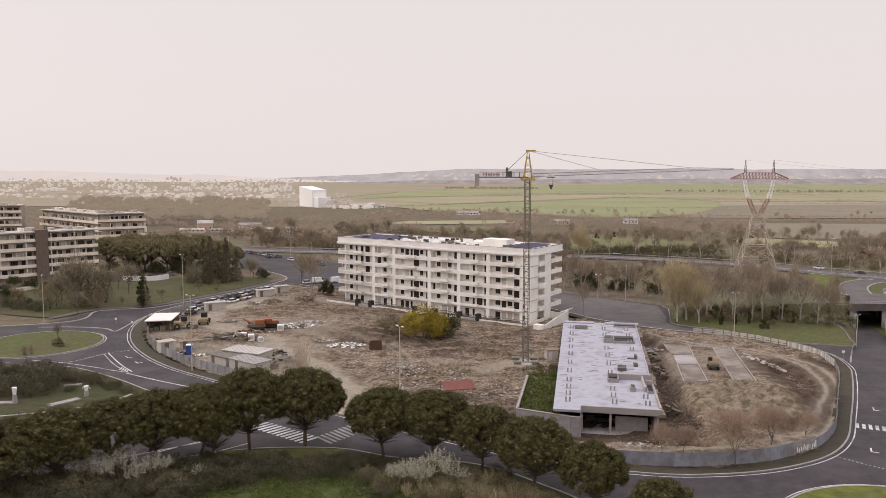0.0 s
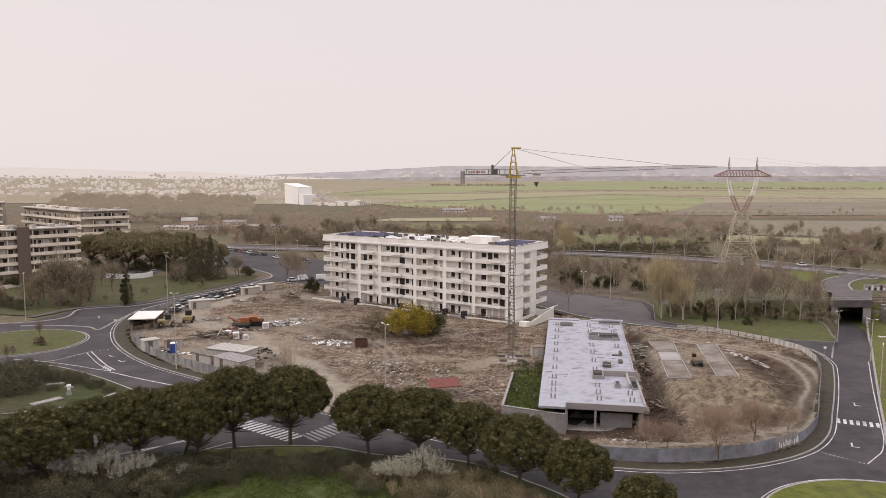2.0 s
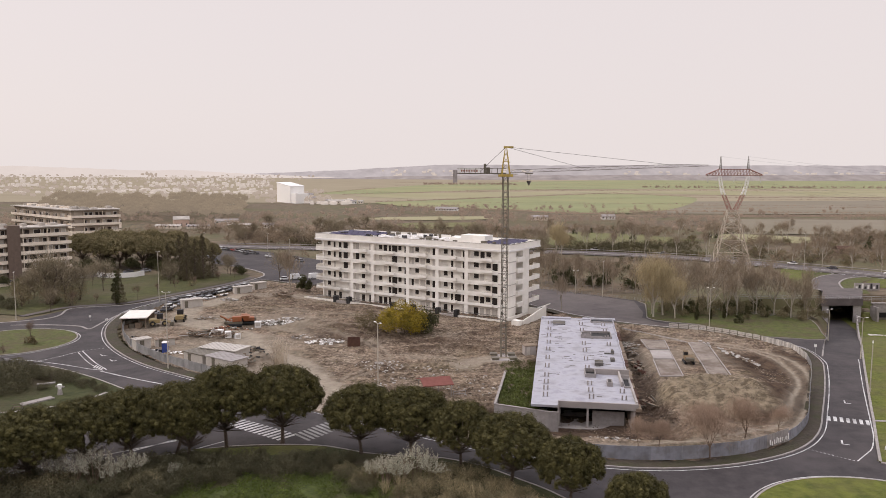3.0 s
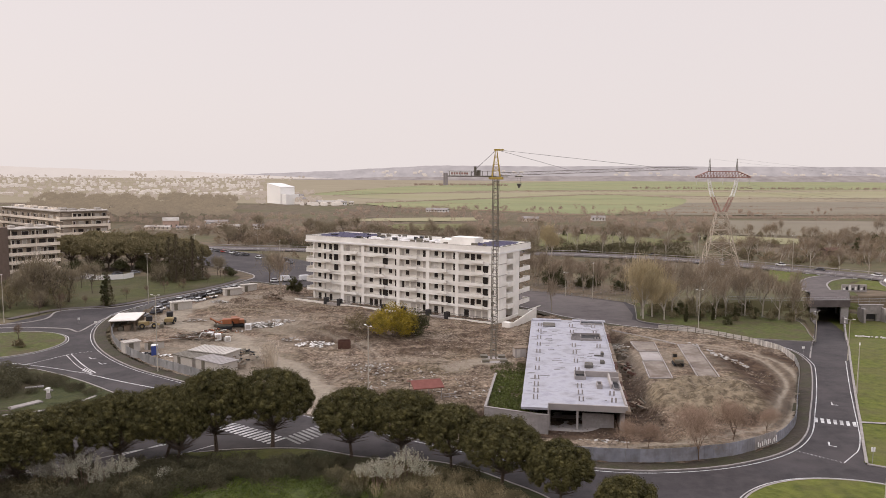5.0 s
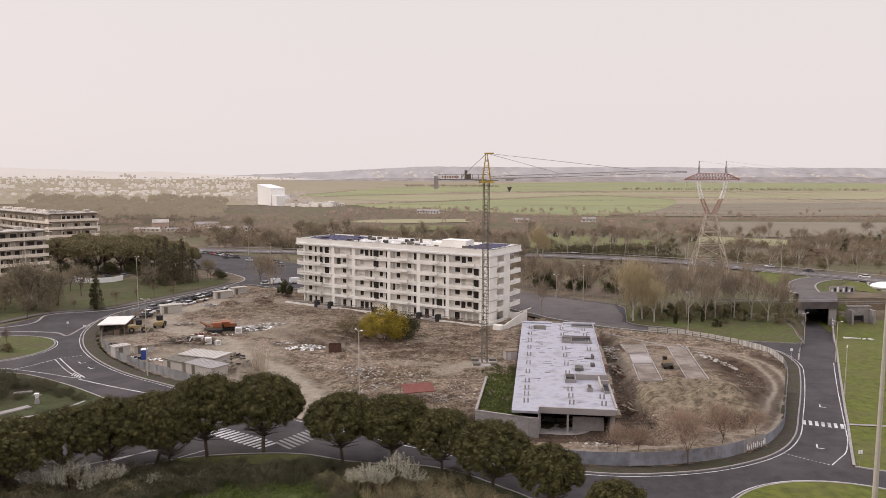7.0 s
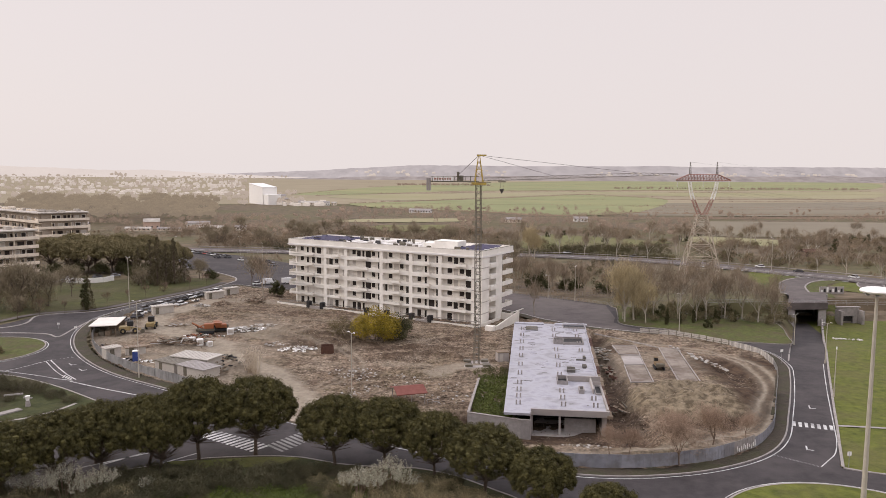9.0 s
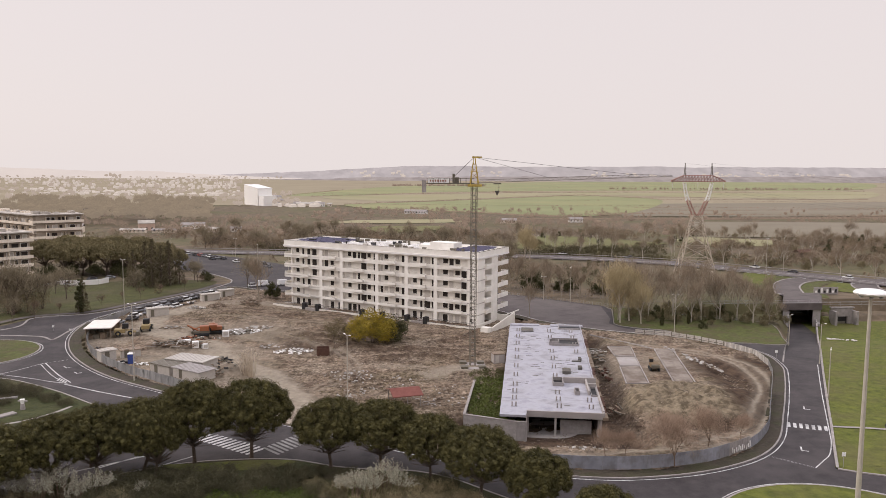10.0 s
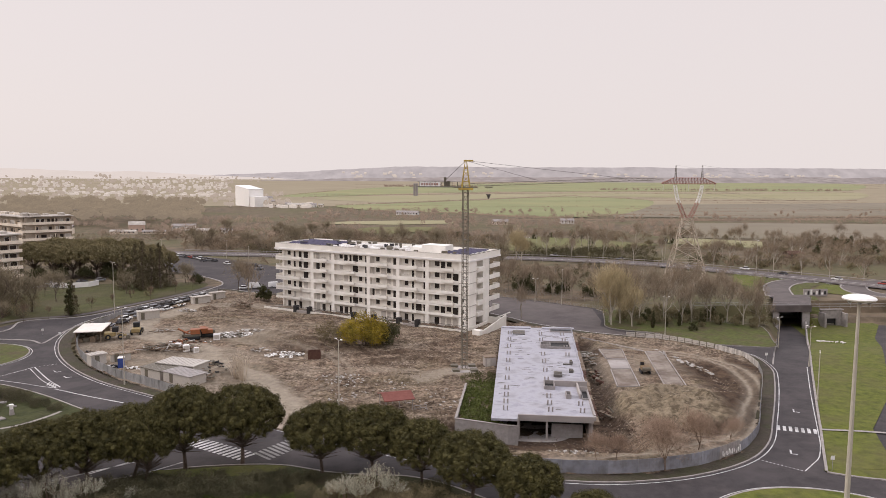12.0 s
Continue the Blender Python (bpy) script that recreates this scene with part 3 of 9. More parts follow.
def lawn_grid():
    xs, ys = np.arange(60, 175, 1.0), np.arange(96, 232, 1.0)
    a, b = np.meshgrid(xs, ys)
    left = np.interp(b, [p[1] for p in LAWN_R], [p[0] for p in LAWN_R]) + np.where(b > 205, (b - 205) * 0.3, 0)
    right = np.interp(b, [98, 106, 119, 134, 158, 185, 205, 224], [75, 79.5, 85.5, 98.5, 115.5, 133.5, 145.5, 160])
    ax = np.clip(a, left + 0.2, np.maximum(right, left + 0.3))
    z = dip(ax, b) + 0.16 + 0.08 * wave(ax, b, 0.12)
    v = np.stack([ax.ravel(), b.ravel(), z.ravel()], 1).tolist()
    n = len(xs)
    f = []
    for j in range(len(ys) - 1):
        if ys[j] < 101.5 - (0.0) or ys[j] > 226:
            continue
        for i in range(n - 1):
            if ax[j, i + 1] - ax[j, i] > 1e-3 or ax[j + 1, i + 1] - ax[j + 1, i] > 1e-3:
                f.append((j * n + i, j * n + i + 1, (j + 1) * n + i + 1, (j + 1) * n + i))
    return mesh_of("lawn", v, f, M["grass"])


tagged(new("lawn", lawn_grid()), "broad green lawn sloping down to the underpass", "lawn", kind="structure")
kerb(LAWN_R, zf=lambda x, y: float(dip(x + 3, y)), w=0.2, h=0.26)
sheet("lawn", [(66.4, 102.6), (77, 102.6), (75, 98.2), (70, 99.6), (66.3, 101.5)], 0.12, M["grass"], "tip of the green lawn by the roundabout", "lawn", rim=0.2)
kerb(smooth_line([(66.3, 101.6), (70, 99.5), (76, 97.6), (90, 95)], step=2), w=0.2)
tagged(new("footpath", mesh_of("footpath", *ribbon(smooth_line([(76, 119.2), (82, 118), (89, 116)], step=1), 0.4, 0.27), M["kerb"])), "narrow paved path crossing the lawn", "path", kind="structure")
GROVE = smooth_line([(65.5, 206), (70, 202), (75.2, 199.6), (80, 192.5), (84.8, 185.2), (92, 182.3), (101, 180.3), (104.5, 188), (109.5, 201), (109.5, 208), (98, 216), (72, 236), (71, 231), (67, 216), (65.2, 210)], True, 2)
sheet("lawn", GROVE, 0.17, M["grass_shade_tone"], "green grass under the poplar grove", "lawn", rim=0.3)
kerb(GROVE, True)
kerb(smooth_line([(-200, 188), (-112, 204), (-105, 224.2), (-91, 230.5), (-82, 245.7), (-70, 269.6), (-63.5, 289.3), (-63, 297), (-66, 305.4), (-78, 321.4), (-94.5, 337)], step=2), w=0.3)
tagged(new("footpath", mesh_of("footpath", *ribbon(smooth_line([(-114, 212), (-107, 226.5), (-93, 233.5), (-84, 249), (-72, 272), (-66, 290)], step=2), 1.2, 0.12), M["asphalt_worn"])),
       "pale footpath beside the ring road", "path", kind="structure")
GREEN_L = smooth_line([(-113, 214), (-107, 228), (-94, 235.5), (-85.5, 250), (-74, 273), (-68.5, 289), (-72, 300), (-100, 300), (-140, 285), (-150, 255), (-140, 225)], True, 2)
sheet("lawn", GREEN_L, 0.1, M["park_green"], "rough green slope below the apartment blocks", "lawn")
strip("road", smooth_line([(-200, 240), (-165, 262), (-147, 281), (-132, 292), (-124, 300)], step=3), 3.5, 0.14, M["asphalt_worn"], "access road with parked cars by the apartments", "road")
tagged(new("footpath", mesh_of("footpath", *ribbon(smooth_line([(-84, 122.5), (-74, 125), (-65.4, 128.5), (-62.3, 131), (-60.2, 134.2), (-58.8, 137.6)], step=1), 0.35, 0.22), M["kerb"])), "pale paved path on the park lawn", "path", kind="structure")

# ---- markings ----


def mark(pts, half=0.09, z=0.055, closed=False, label="white painted edge line"):
    strip("road_marking", pts, half, z, M["paint"], label, "road marking", closed)


def dashes(a, b, n, fill=0.55, half=0.1, label="white dashed give-way line"):
    a, b = np.array(a, float), np.array(b, float)
    top = thing("road_marking", label, "road marking", kind="structure")
    for i in range(n):
        p, q = a + (b - a) * i / n, a + (b - a) * (i + fill) / n
        part("dash", mesh_of("dash", *ribbon([p, q], half, 0.056), M["paint"]), None, top)


def zebra(a, b, n, length, skew=(0, 0), z=0.056, label="white zebra crossing", paint="paint"):
    """Stripes set side by side from a to b."""
    a, b = np.array(a, float), np.array(b, float)
    d = (b - a) / np.linalg.norm(b - a)
    e = np.array([-d[1], d[0]]) if skew == (0, 0) else np.array(skew) / np.linalg.norm(skew)
    top = thing("zebra_crossing", label, "zebra crossing", kind="structure")
    w = np.linalg.norm(b - a) / n
    for i in range(n):
        p = a + d * w * (i + 0.5)
        part("stripe", mesh_of("stripe", *ribbon([p - e * length / 2, p + e * length / 2], w * 0.27, z), M[paint]), None, top)


mark(offset(SITE, -0.75, True), closed=True)
kerb(SITE, True, w=0.13)
mark(offset(ISLAND, -0.6, True), closed=True)
mark(offset(ISLAND2, -0.6, True), closed=True)
mark(smooth_line([(63.3, 102.3), (66.2, 105), (68.5, 107.3), (71.8, 112.3), (74.8, 117.8), (86.3, 139.3), (98, 160.5)], step=1))
mark(smooth_line([(-49.3, 142.6), (-58, 147.6), (-66.5, 153)], step=1), 0.16)
mark(smooth_line([(-65.8, 154.2), (-71, 160.5), (-78.2, 170.7)], step=1), 0.14)
mark(smooth_line([(-66.6, 153.9), (-72, 159.9), (-78.6, 169.4)], step=1), 0.1)
mark(smooth_line([(-66.2, 153.6), (-70, 155), (-75.2, 157.7), (-84.1, 161.5), (-92, 163.6)], step=1), 0.12)
mark(smooth_line([(-78.4, 170.5), (-81.8, 163.9), (-83.6, 161.6)], step=1), 0.1)
for k in range(4):
    mark([np.array([-66.8 - k * .75, 154.0 + k * .55]), np.array([-67.2 - k * .75, 155.5 + k * .85])], 0.16)
dashes((-78.2, 170.8), (-74.0, 173.5), 6)
dashes((58.5, 107.2), (63.2, 102.3), 12)
zebra((69.0, 121.3), (75.2, 118.5), 7, 2.6, skew=(0.45, 0.89))
zebra((-31.0, 121.0), (-20.6, 113.3), 12, 3.6, skew=(2.5, 2.6))
zebra((-18.9, 113.2), (-14.2, 119.2), 8, 4.2, skew=(3.4, -3.6), label="faded zebra crossing in front of the site gate", paint="paint_faded")
for p, q in (((-57, 99.5), (-36, 113.5)), ((-40, 103), (-30, 112.2)), ((-43, 108), (-37, 113.8))):
    mark(smooth_line([p, q], step=2), 0.14, label="white painted lane line")
for (x, y), a in (((77.5, 130.4), 0.45), ((65.5, 110.2), 0.45), ((-72.3, 166.9), -0.7), ((-68.2, 162.2), -0.7)):
    d, e = np.array([math.sin(a), math.cos(a)]), np.array([math.cos(a), -math.sin(a)])
    p = np.array([x, y])
    mark([p - d * 1.2, p + d * 0.6], 0.13, label="white painted lane arrow")
    mark([p - d * 1.2 - e * 0.1, p - d * 1.2 + e * 1.0], 0.14, 0.058, label="white painted lane arrow")
for i in range(18):
    t = np.array([133.8, 345.5]) + (np.array([186.1, 278.4]) - np.array([133.8, 345.5])) * i / 18
    mark([t, t + np.array([1.2, -1.55])], 0.3, 0.42, label="white dash on the main road")

# ---- the building site's earth ----
SM = bpy.data.materials.new("site_earth")
SM.use_nodes = True


def site_material():
    n, l = SM.node_tree.nodes, SM.node_tree.links
    b = n["Principled BSDF"]
    b.inputs["Roughness"].default_value, b.inputs["Specular IOR Level"].default_value = 0.95, 0.1
    geo = n.new("ShaderNodeNewGeometry")

    def grain(scale, detail, lo, hi, c1, c2):
        t = n.new("ShaderNodeTexNoise")
        t.inputs["Scale"].default_value, t.inputs["Detail"].default_value, t.inputs["Roughness"].default_value = scale, detail, 0.65
        l.new(geo.outputs["Position"], t.inputs["Vector"])
        r = n.new("ShaderNodeValToRGB")
        r.color_ramp.elements[0].position, r.color_ramp.elements[1].position = lo, hi
        r.color_ramp.elements[0].color, r.color_ramp.elements[1].color = (*c1, 1), (*c2, 1)
        l.new(t.outputs["Fac"], r.inputs[0])
        return r.outputs[0]

    def blend(fac, a, c):
        mx = n.new("ShaderNodeMix")
        mx.data_type = "RGBA"
        l.new(fac, mx.inputs["Factor"])
        l.new(a, mx.inputs["A"])
        l.new(c, mx.inputs["B"])
        return mx.outputs["Result"]

    base = grain(0.30, 14, 0.40, 0.60, (0.092, 0.065, 0.046), (0.258, 0.192, 0.138))
    weeds = grain(0.5, 10, 0.36, 0.64, (0.085, 0.075, 0.040), (0.165, 0.138, 0.080))
    pale = grain(0.6, 12, 0.38, 0.62, (0.138, 0.106, 0.077), (0.282, 0.228, 0.173))
    red = grain(0.5, 12, 0.36, 0.64, (0.034, 0.022, 0.016), (0.105, 0.070, 0.047))
    heap = grain(0.7, 14, 0.40, 0.60, (0.098, 0.076, 0.050), (0.262, 0.209, 0.143))
    col = blend(grain(0.05, 8, 0.50, 0.62, (0, 0, 0), (0.45, 0.45, 0.45)), base, weeds)
    col = blend(grain(0.075, 9, 0.47, 0.61, (0, 0, 0), (0.9, 0.9, 0.9)), col, pale)
    mp = n.new("ShaderNodeMapping")
    mp.inputs["Rotation"].default_value = (0, 0, 0.35)
    mp.inputs["Scale"].default_value = (0.22, 1.0, 1.0)
    l.new(geo.outputs["Position"], mp.inputs["Vector"])

    def streak(scale, lo, hi, amount, shift, c):
        t = n.new("ShaderNodeTexNoise")
        t.noise_dimensions = "4D"
        t.inputs["W"].default_value = shift
        t.inputs["Scale"].default_value, t.inputs["Detail"].default_value, t.inputs["Roughness"].default_value = scale, 9, 0.62
        l.new(mp.outputs[0], t.inputs["Vector"])
        r = n.new("ShaderNodeValToRGB")
        r.color_ramp.elements[0].position, r.color_ramp.elements[1].position = lo, hi
        r.color_ramp.elements[0].color, r.color_ramp.elements[1].color = (0, 0, 0, 1), (amount, amount, amount, 1)
        l.new(t.outputs["Fac"], r.inputs[0])
        return blend(r.outputs[0], col, c)

    col = streak(0.35, 0.50, 0.62, 0.65, 1.0, grain(1.4, 8, 0.35, 0.65, (0.060, 0.040, 0.029), (0.125, 0.090, 0.064)))
    col = streak(0.45, 0.54, 0.64, 0.8, 5.0, pale)
    lane = grain(0.7, 10, 0.34, 0.66, (0.245, 0.204, 0.155), (0.350, 0.298, 0.232))
    fleck = grain(1.6, 7, 0.38, 0.62, (0.46, 0.44, 0.42), (1.55, 1.55, 1.55))
    mu = n.new("ShaderNodeMix")
    mu.data_type, mu.blend_type = "RGBA", "MULTIPLY"
    mu.inputs["Factor"].default_value = 1.0
    l.new(col, mu.inputs["A"])
    l.new(fleck, mu.inputs["B"])
    col = mu.outputs["Result"]
    for key, c in (("red", red), ("heap", heap), ("track", lane)):
        at = n.new("ShaderNodeAttribute")
        at.attribute_name = key
        col = blend(at.outputs["Fac"], col, c)
    l.new(col, b.inputs["Base Color"])
    t = n.new("ShaderNodeTexNoise")
    t.inputs["Scale"].default_value, t.inputs["Detail"].default_value = 0.9, 9
    l.new(geo.outputs["Position"], t.inputs["Vector"])
    bp = n.new("ShaderNodeBump")
    bp.inputs["Strength"].default_value, bp.inputs["Distance"].default_value = 1.0, 0.8
    l.new(t.outputs["Fac"], bp.inputs["Height"])
    l.new(bp.outputs[0], b.inputs["Normal"])


site_material()


def near_line(x, y, pts):
    """Distance from a plan line."""
    d = np.full(np.shape(x), 1e9)
    for a, b in zip(pts[:-1], pts[1:]):
        ab = b - a
        t = np.clip(((x - a[0]) * ab[0] + (y - a[1]) * ab[1]) / (ab @ ab + 1e-9), 0, 1)
        d = np.minimum(d, np.hypot(x - a[0] - t * ab[0], y - a[1] - t * ab[1]))
    return d


HAUL = smooth_line([(-17, 126), (-16.5, 136), (-20.5, 145), (-26.9, 157.8), (-34.5, 167), (-40.5, 176), (-45, 187), (-56, 196), (-66, 207), (-69, 220), (-66, 232), (-60, 245)], step=3)
FURROWS = [smooth_line(p, step=2) for p in (((-36, 198), (-26, 193), (-15, 185), (-10, 176)), ((-33, 193.5), (-25, 188.5), (-17, 182), (-13.5, 176)), ((-30, 202), (-18, 195), (-10, 188)), ((-6, 176), (6, 179), (16, 176)), ((-2, 170), (8, 172.5), (15, 169)), ((10, 184), (18, 190), (22, 197)))]
BUMPS = ((-35, 160, 6.0, 4.5, 1.5), (-53, 184, 8.5, 4.5, 0.9), (-52, 200, 7, 3, 0.5), (-40, 203, 7, 3, 0.5), (-56, 240, 3.5, 2.5, 1.2), (-46, 246, 4.5, 2.6, 0.9), (-25, 172, 6, 3, 0.5), (30, 114.3, 7, 2.2, 0.8), (-8.5, 154.5, 5, 3.5, 0.5), (51, 172, 2.2, 9, 0.9))
RUTS = [smooth_line(p, step=3) for p in (((-50, 226), (-30, 217), (-10, 212), (4, 207)), ((-58, 200), (-36, 199), (-14, 200), (2, 204)), ((-2, 163), (6, 162), (14, 159)), ((-15, 146), (-8, 160), (-12, 176), (-26, 192)))]
RING = smooth_line([(62, 182), (71, 177), (78.0, 169.5), (80.9, 159), (78.8, 147.5), (74.2, 138.5), (69.2, 130.5), (64.3, 122.5), (57.3, 114.8), (45, 109), (27, 108.3)], step=3)
SPUR = smooth_line([(-60, 247), (-40, 250), (-25, 240)], step=4)
PAD = smooth_line([(9, 156.5), (13, 160), (19, 161)], step=2)


def yard_height(x, y):
    x, y = np.asarray(x, float), np.asarray(y, float)
    z = 0.22 + 0.32 * wave(x, y, 0.09) + 0.42 * wave(x * 0.6, y, 0.24, 3) + 0.24 * wave(x * 0.7, y, 0.6, 5)
    level = ease(45, 49, x) * (1 - ease(74, 78, x)) * ease(143, 147, y) * (1 - ease(184, 188, y))
    z = z * (1 - 0.8 * level)
    u, v = (x - BC[0]) * BU[0] + (y - BC[1]) * BU[1], (x - BC[0]) * BV[0] + (y - BC[1]) * BV[1]
    z = z - 0.85 * ease(-16, -6, v) * ease(-14, -6, u) * (1 - ease(80, 92, u))
    s, w = (x - GC[0]) * GA[0] + (y - GC[1]) * GA[1], (x - GC[0]) * GW[0] + (y - GC[1]) * GW[1]
    pit = ease(-9, -5, s) * (1 - ease(76, 80, s)) * ease(-0.5, 1.0, w) * (1 - ease(21.6, 25.6, w))
    apron = ease(-10, -6, s) * (1 - ease(4, 8, s)) * ease(-8, -5, w + 0.6 * np.clip(s, 0, 9)) * (1 - ease(22, 27, w))
    pit = np.maximum(pit, apron)
    z = z * (1 - 0.7 * pit) - 2.45 * pit
    for line in FURROWS:                                # ridges left by the dozer
        z = z + 0.85 * np.exp(-(near_line(x, y, line) / 1.0) ** 2) * (1 + 0.6 * wave(x, y, 0.35, 17))
    for bx, by, rx, ry, h in BUMPS:
        z = z + h * np.clip(1 - np.hypot((x - bx) / rx, (y - by) / ry) ** 2, 0, 1) * (1 + 0.5 * wave(x, y, 0.5, 19))
    e = np.hypot((x - 56) / 13.5, (y - 133) / 12.5)
    mound = np.clip(1 - e ** 2, 0, 1)
    z = z + 2.9 * mound ** 0.7 * (1 + 0.45 * wave(x, y, 0.22, 9) + 0.25 * wave(x, y, 0.6, 10))
    e2 = np.hypot((x - 46) / 12, (y - 112) / 4.5)
    z = z + 0.9 * np.clip(1 - e2 ** 2, 0, 1)
    e3 = np.hypot((x - 76) / 7, (y - 150) / 15)
    z = z - 1.3 * np.clip(1 - e3 ** 2, 0, 1)
    rut = np.abs(near_line(x, y, RING) - 1.1)
    z = z - 0.18 * np.exp(-(rut / 0.5) ** 2)
    return np.maximum(z, -3.0), mound, np.clip(1 - e3 ** 2, 0, 1), pit


def build_yard():
    xs, ys = np.arange(-84, 92, 0.55), np.arange(101, 282, 0.55)
    a, b = np.meshgrid(xs, ys)
    keep = inside(YARD, a, b)
    z, mound, hollow, pit = yard_height(a, b)
    n = len(xs)
    cell = keep[:-1, :-1] | keep[1:, 1:] | keep[1:, :-1] | keep[:-1, 1:]
    cell &= inside(SITE, a[:-1, :-1] + .28, b[:-1, :-1] + .28)
    jj, ii = np.nonzero(cell)
    f = np.stack([jj * n + ii, jj * n + ii + 1, (jj + 1) * n + ii + 1, (jj + 1) * n + ii], 1)
    used, inv = np.unique(f, return_inverse=True)
    f = inv.reshape(-1, 4)
    v = np.stack([a.ravel(), b.ravel(), z.ravel()], 1)[used]
    me = mesh_of("site_ground", v.tolist(), f.tolist(), SM)
    wob = 0.8 * wave(v[:, 0], v[:, 1], 0.3, 2)
    s, w = (v[:, 0] - GC[0]) * GA[0] + (v[:, 1] - GC[1]) * GA[1], (v[:, 0] - GC[0]) * GW[0] + (v[:, 1] - GC[1]) * GW[1]
    yard_l = ease(-22, -34, v[:, 0]) * ease(222, 205, v[:, 1]) + 0.65 * ease(46, 49, v[:, 0]) * ease(71, 67, v[:, 0]) * ease(142, 148, v[:, 1]) * ease(190, 182, v[:, 1])
    layers = {"track": np.maximum.reduce([0.55 * np.clip(yard_l, 0, 1) * ease(-0.7, 0.1, 1.2 * wave(v[:, 0], v[:, 1], 0.07, 41) + wave(v[:, 0], v[:, 1], 0.3, 42) * 0.6), 0.95 * (1 - ease(2.2, 5.0, near_line(v[:, 0], v[:, 1], HAUL) + 1.2 * wob)),
                                          np.maximum(0.95 * np.exp(-((near_line(v[:, 0], v[:, 1], RING) + 0.15 * wob - 1.15) / 0.55) ** 2), 0.22 * (1 - ease(2, 3.2, near_line(v[:, 0], v[:, 1], RING)))),
                                          *[0.55 * np.exp(-((near_line(v[:, 0], v[:, 1], q) + 0.3 * wob - 1.0) / 0.55) ** 2) for q in RUTS],
                                          0.7 * (1 - ease(2.0, 6.0, near_line(v[:, 0], v[:, 1], SPUR) + wob)), 0.8 * (1 - ease(2.0, 4.0, near_line(v[:, 0], v[:, 1], PAD) + wob))]),
              "heap": ease(0.05, 0.3, mound.ravel()[used] + 0.1 * wob) * ease(66, 60.5, v[:, 0] - 0.15 * (v[:, 1] - 133) + 1.5 * wob),
              "red": np.maximum(0.9 * ease(0.0, 0.4, hollow.ravel()[used] + 0.15 * wob), 0.9 * pit.ravel()[used])}
    for line in FURROWS:
        layers["red"] = np.maximum(layers["red"], 0.65 * np.exp(-((near_line(v[:, 0], v[:, 1], line) + 0.5 * wob) / 1.9) ** 2))
    for bx, by, rx, ry, h in BUMPS[:4]:
        layers["red"] = np.maximum(layers["red"], 0.8 * ease(0.0, 0.5, 1 - np.hypot((v[:, 0] - bx) / rx, (v[:, 1] - by) / ry) + 0.2 * wob))
    layers["red"] = np.maximum(layers["red"], 0.75 * ease(0.0, 0.6, 1 - np.hypot((v[:, 0] + 17) / 15, (v[:, 1] - 184) / 6) + 0.25 * wob))
    for x0, y0, rx, ry in ((62, 122, 14, 6), (73.5, 157, 8.5, 13), (70.5, 141, 7, 12), (65.5, 129, 7, 9), (83.5, 158, 4, 16), (78, 140, 4, 10)):
        layers["red"] = np.maximum(layers["red"], 0.95 * ease(0.0, 0.45, 1 - np.hypot((v[:, 0] - x0) / rx, (v[:, 1] - y0) / ry) + 0.3 * wob))
    for key, val in layers.items():
        at = me.attributes.new(key, "FLOAT", "POINT")
        at.data.foreach_set("value", np.ascontiguousarray(val, dtype=np.float32))
    me.polygons.foreach_set("use_smooth", [True] * len(me.polygons))
    return me


tagged(new("site_ground", build_yard()), "churned bare earth of the building site with pale tracks", "ground", kind="structure")
sheet("gate_apron", [(-21.6, 128.4), (-13.2, 122.2), (-10.4, 127), (-18.6, 133.2)], 0.34, M["track"], "packed pale earth at the site gate", "gate apron", rim=0.3)
strip("verge", offset(SITE, 1.5, True), 1.4, 0.12, M["verge"], "weedy verge between the kerb and the hoarding", "verge", True)


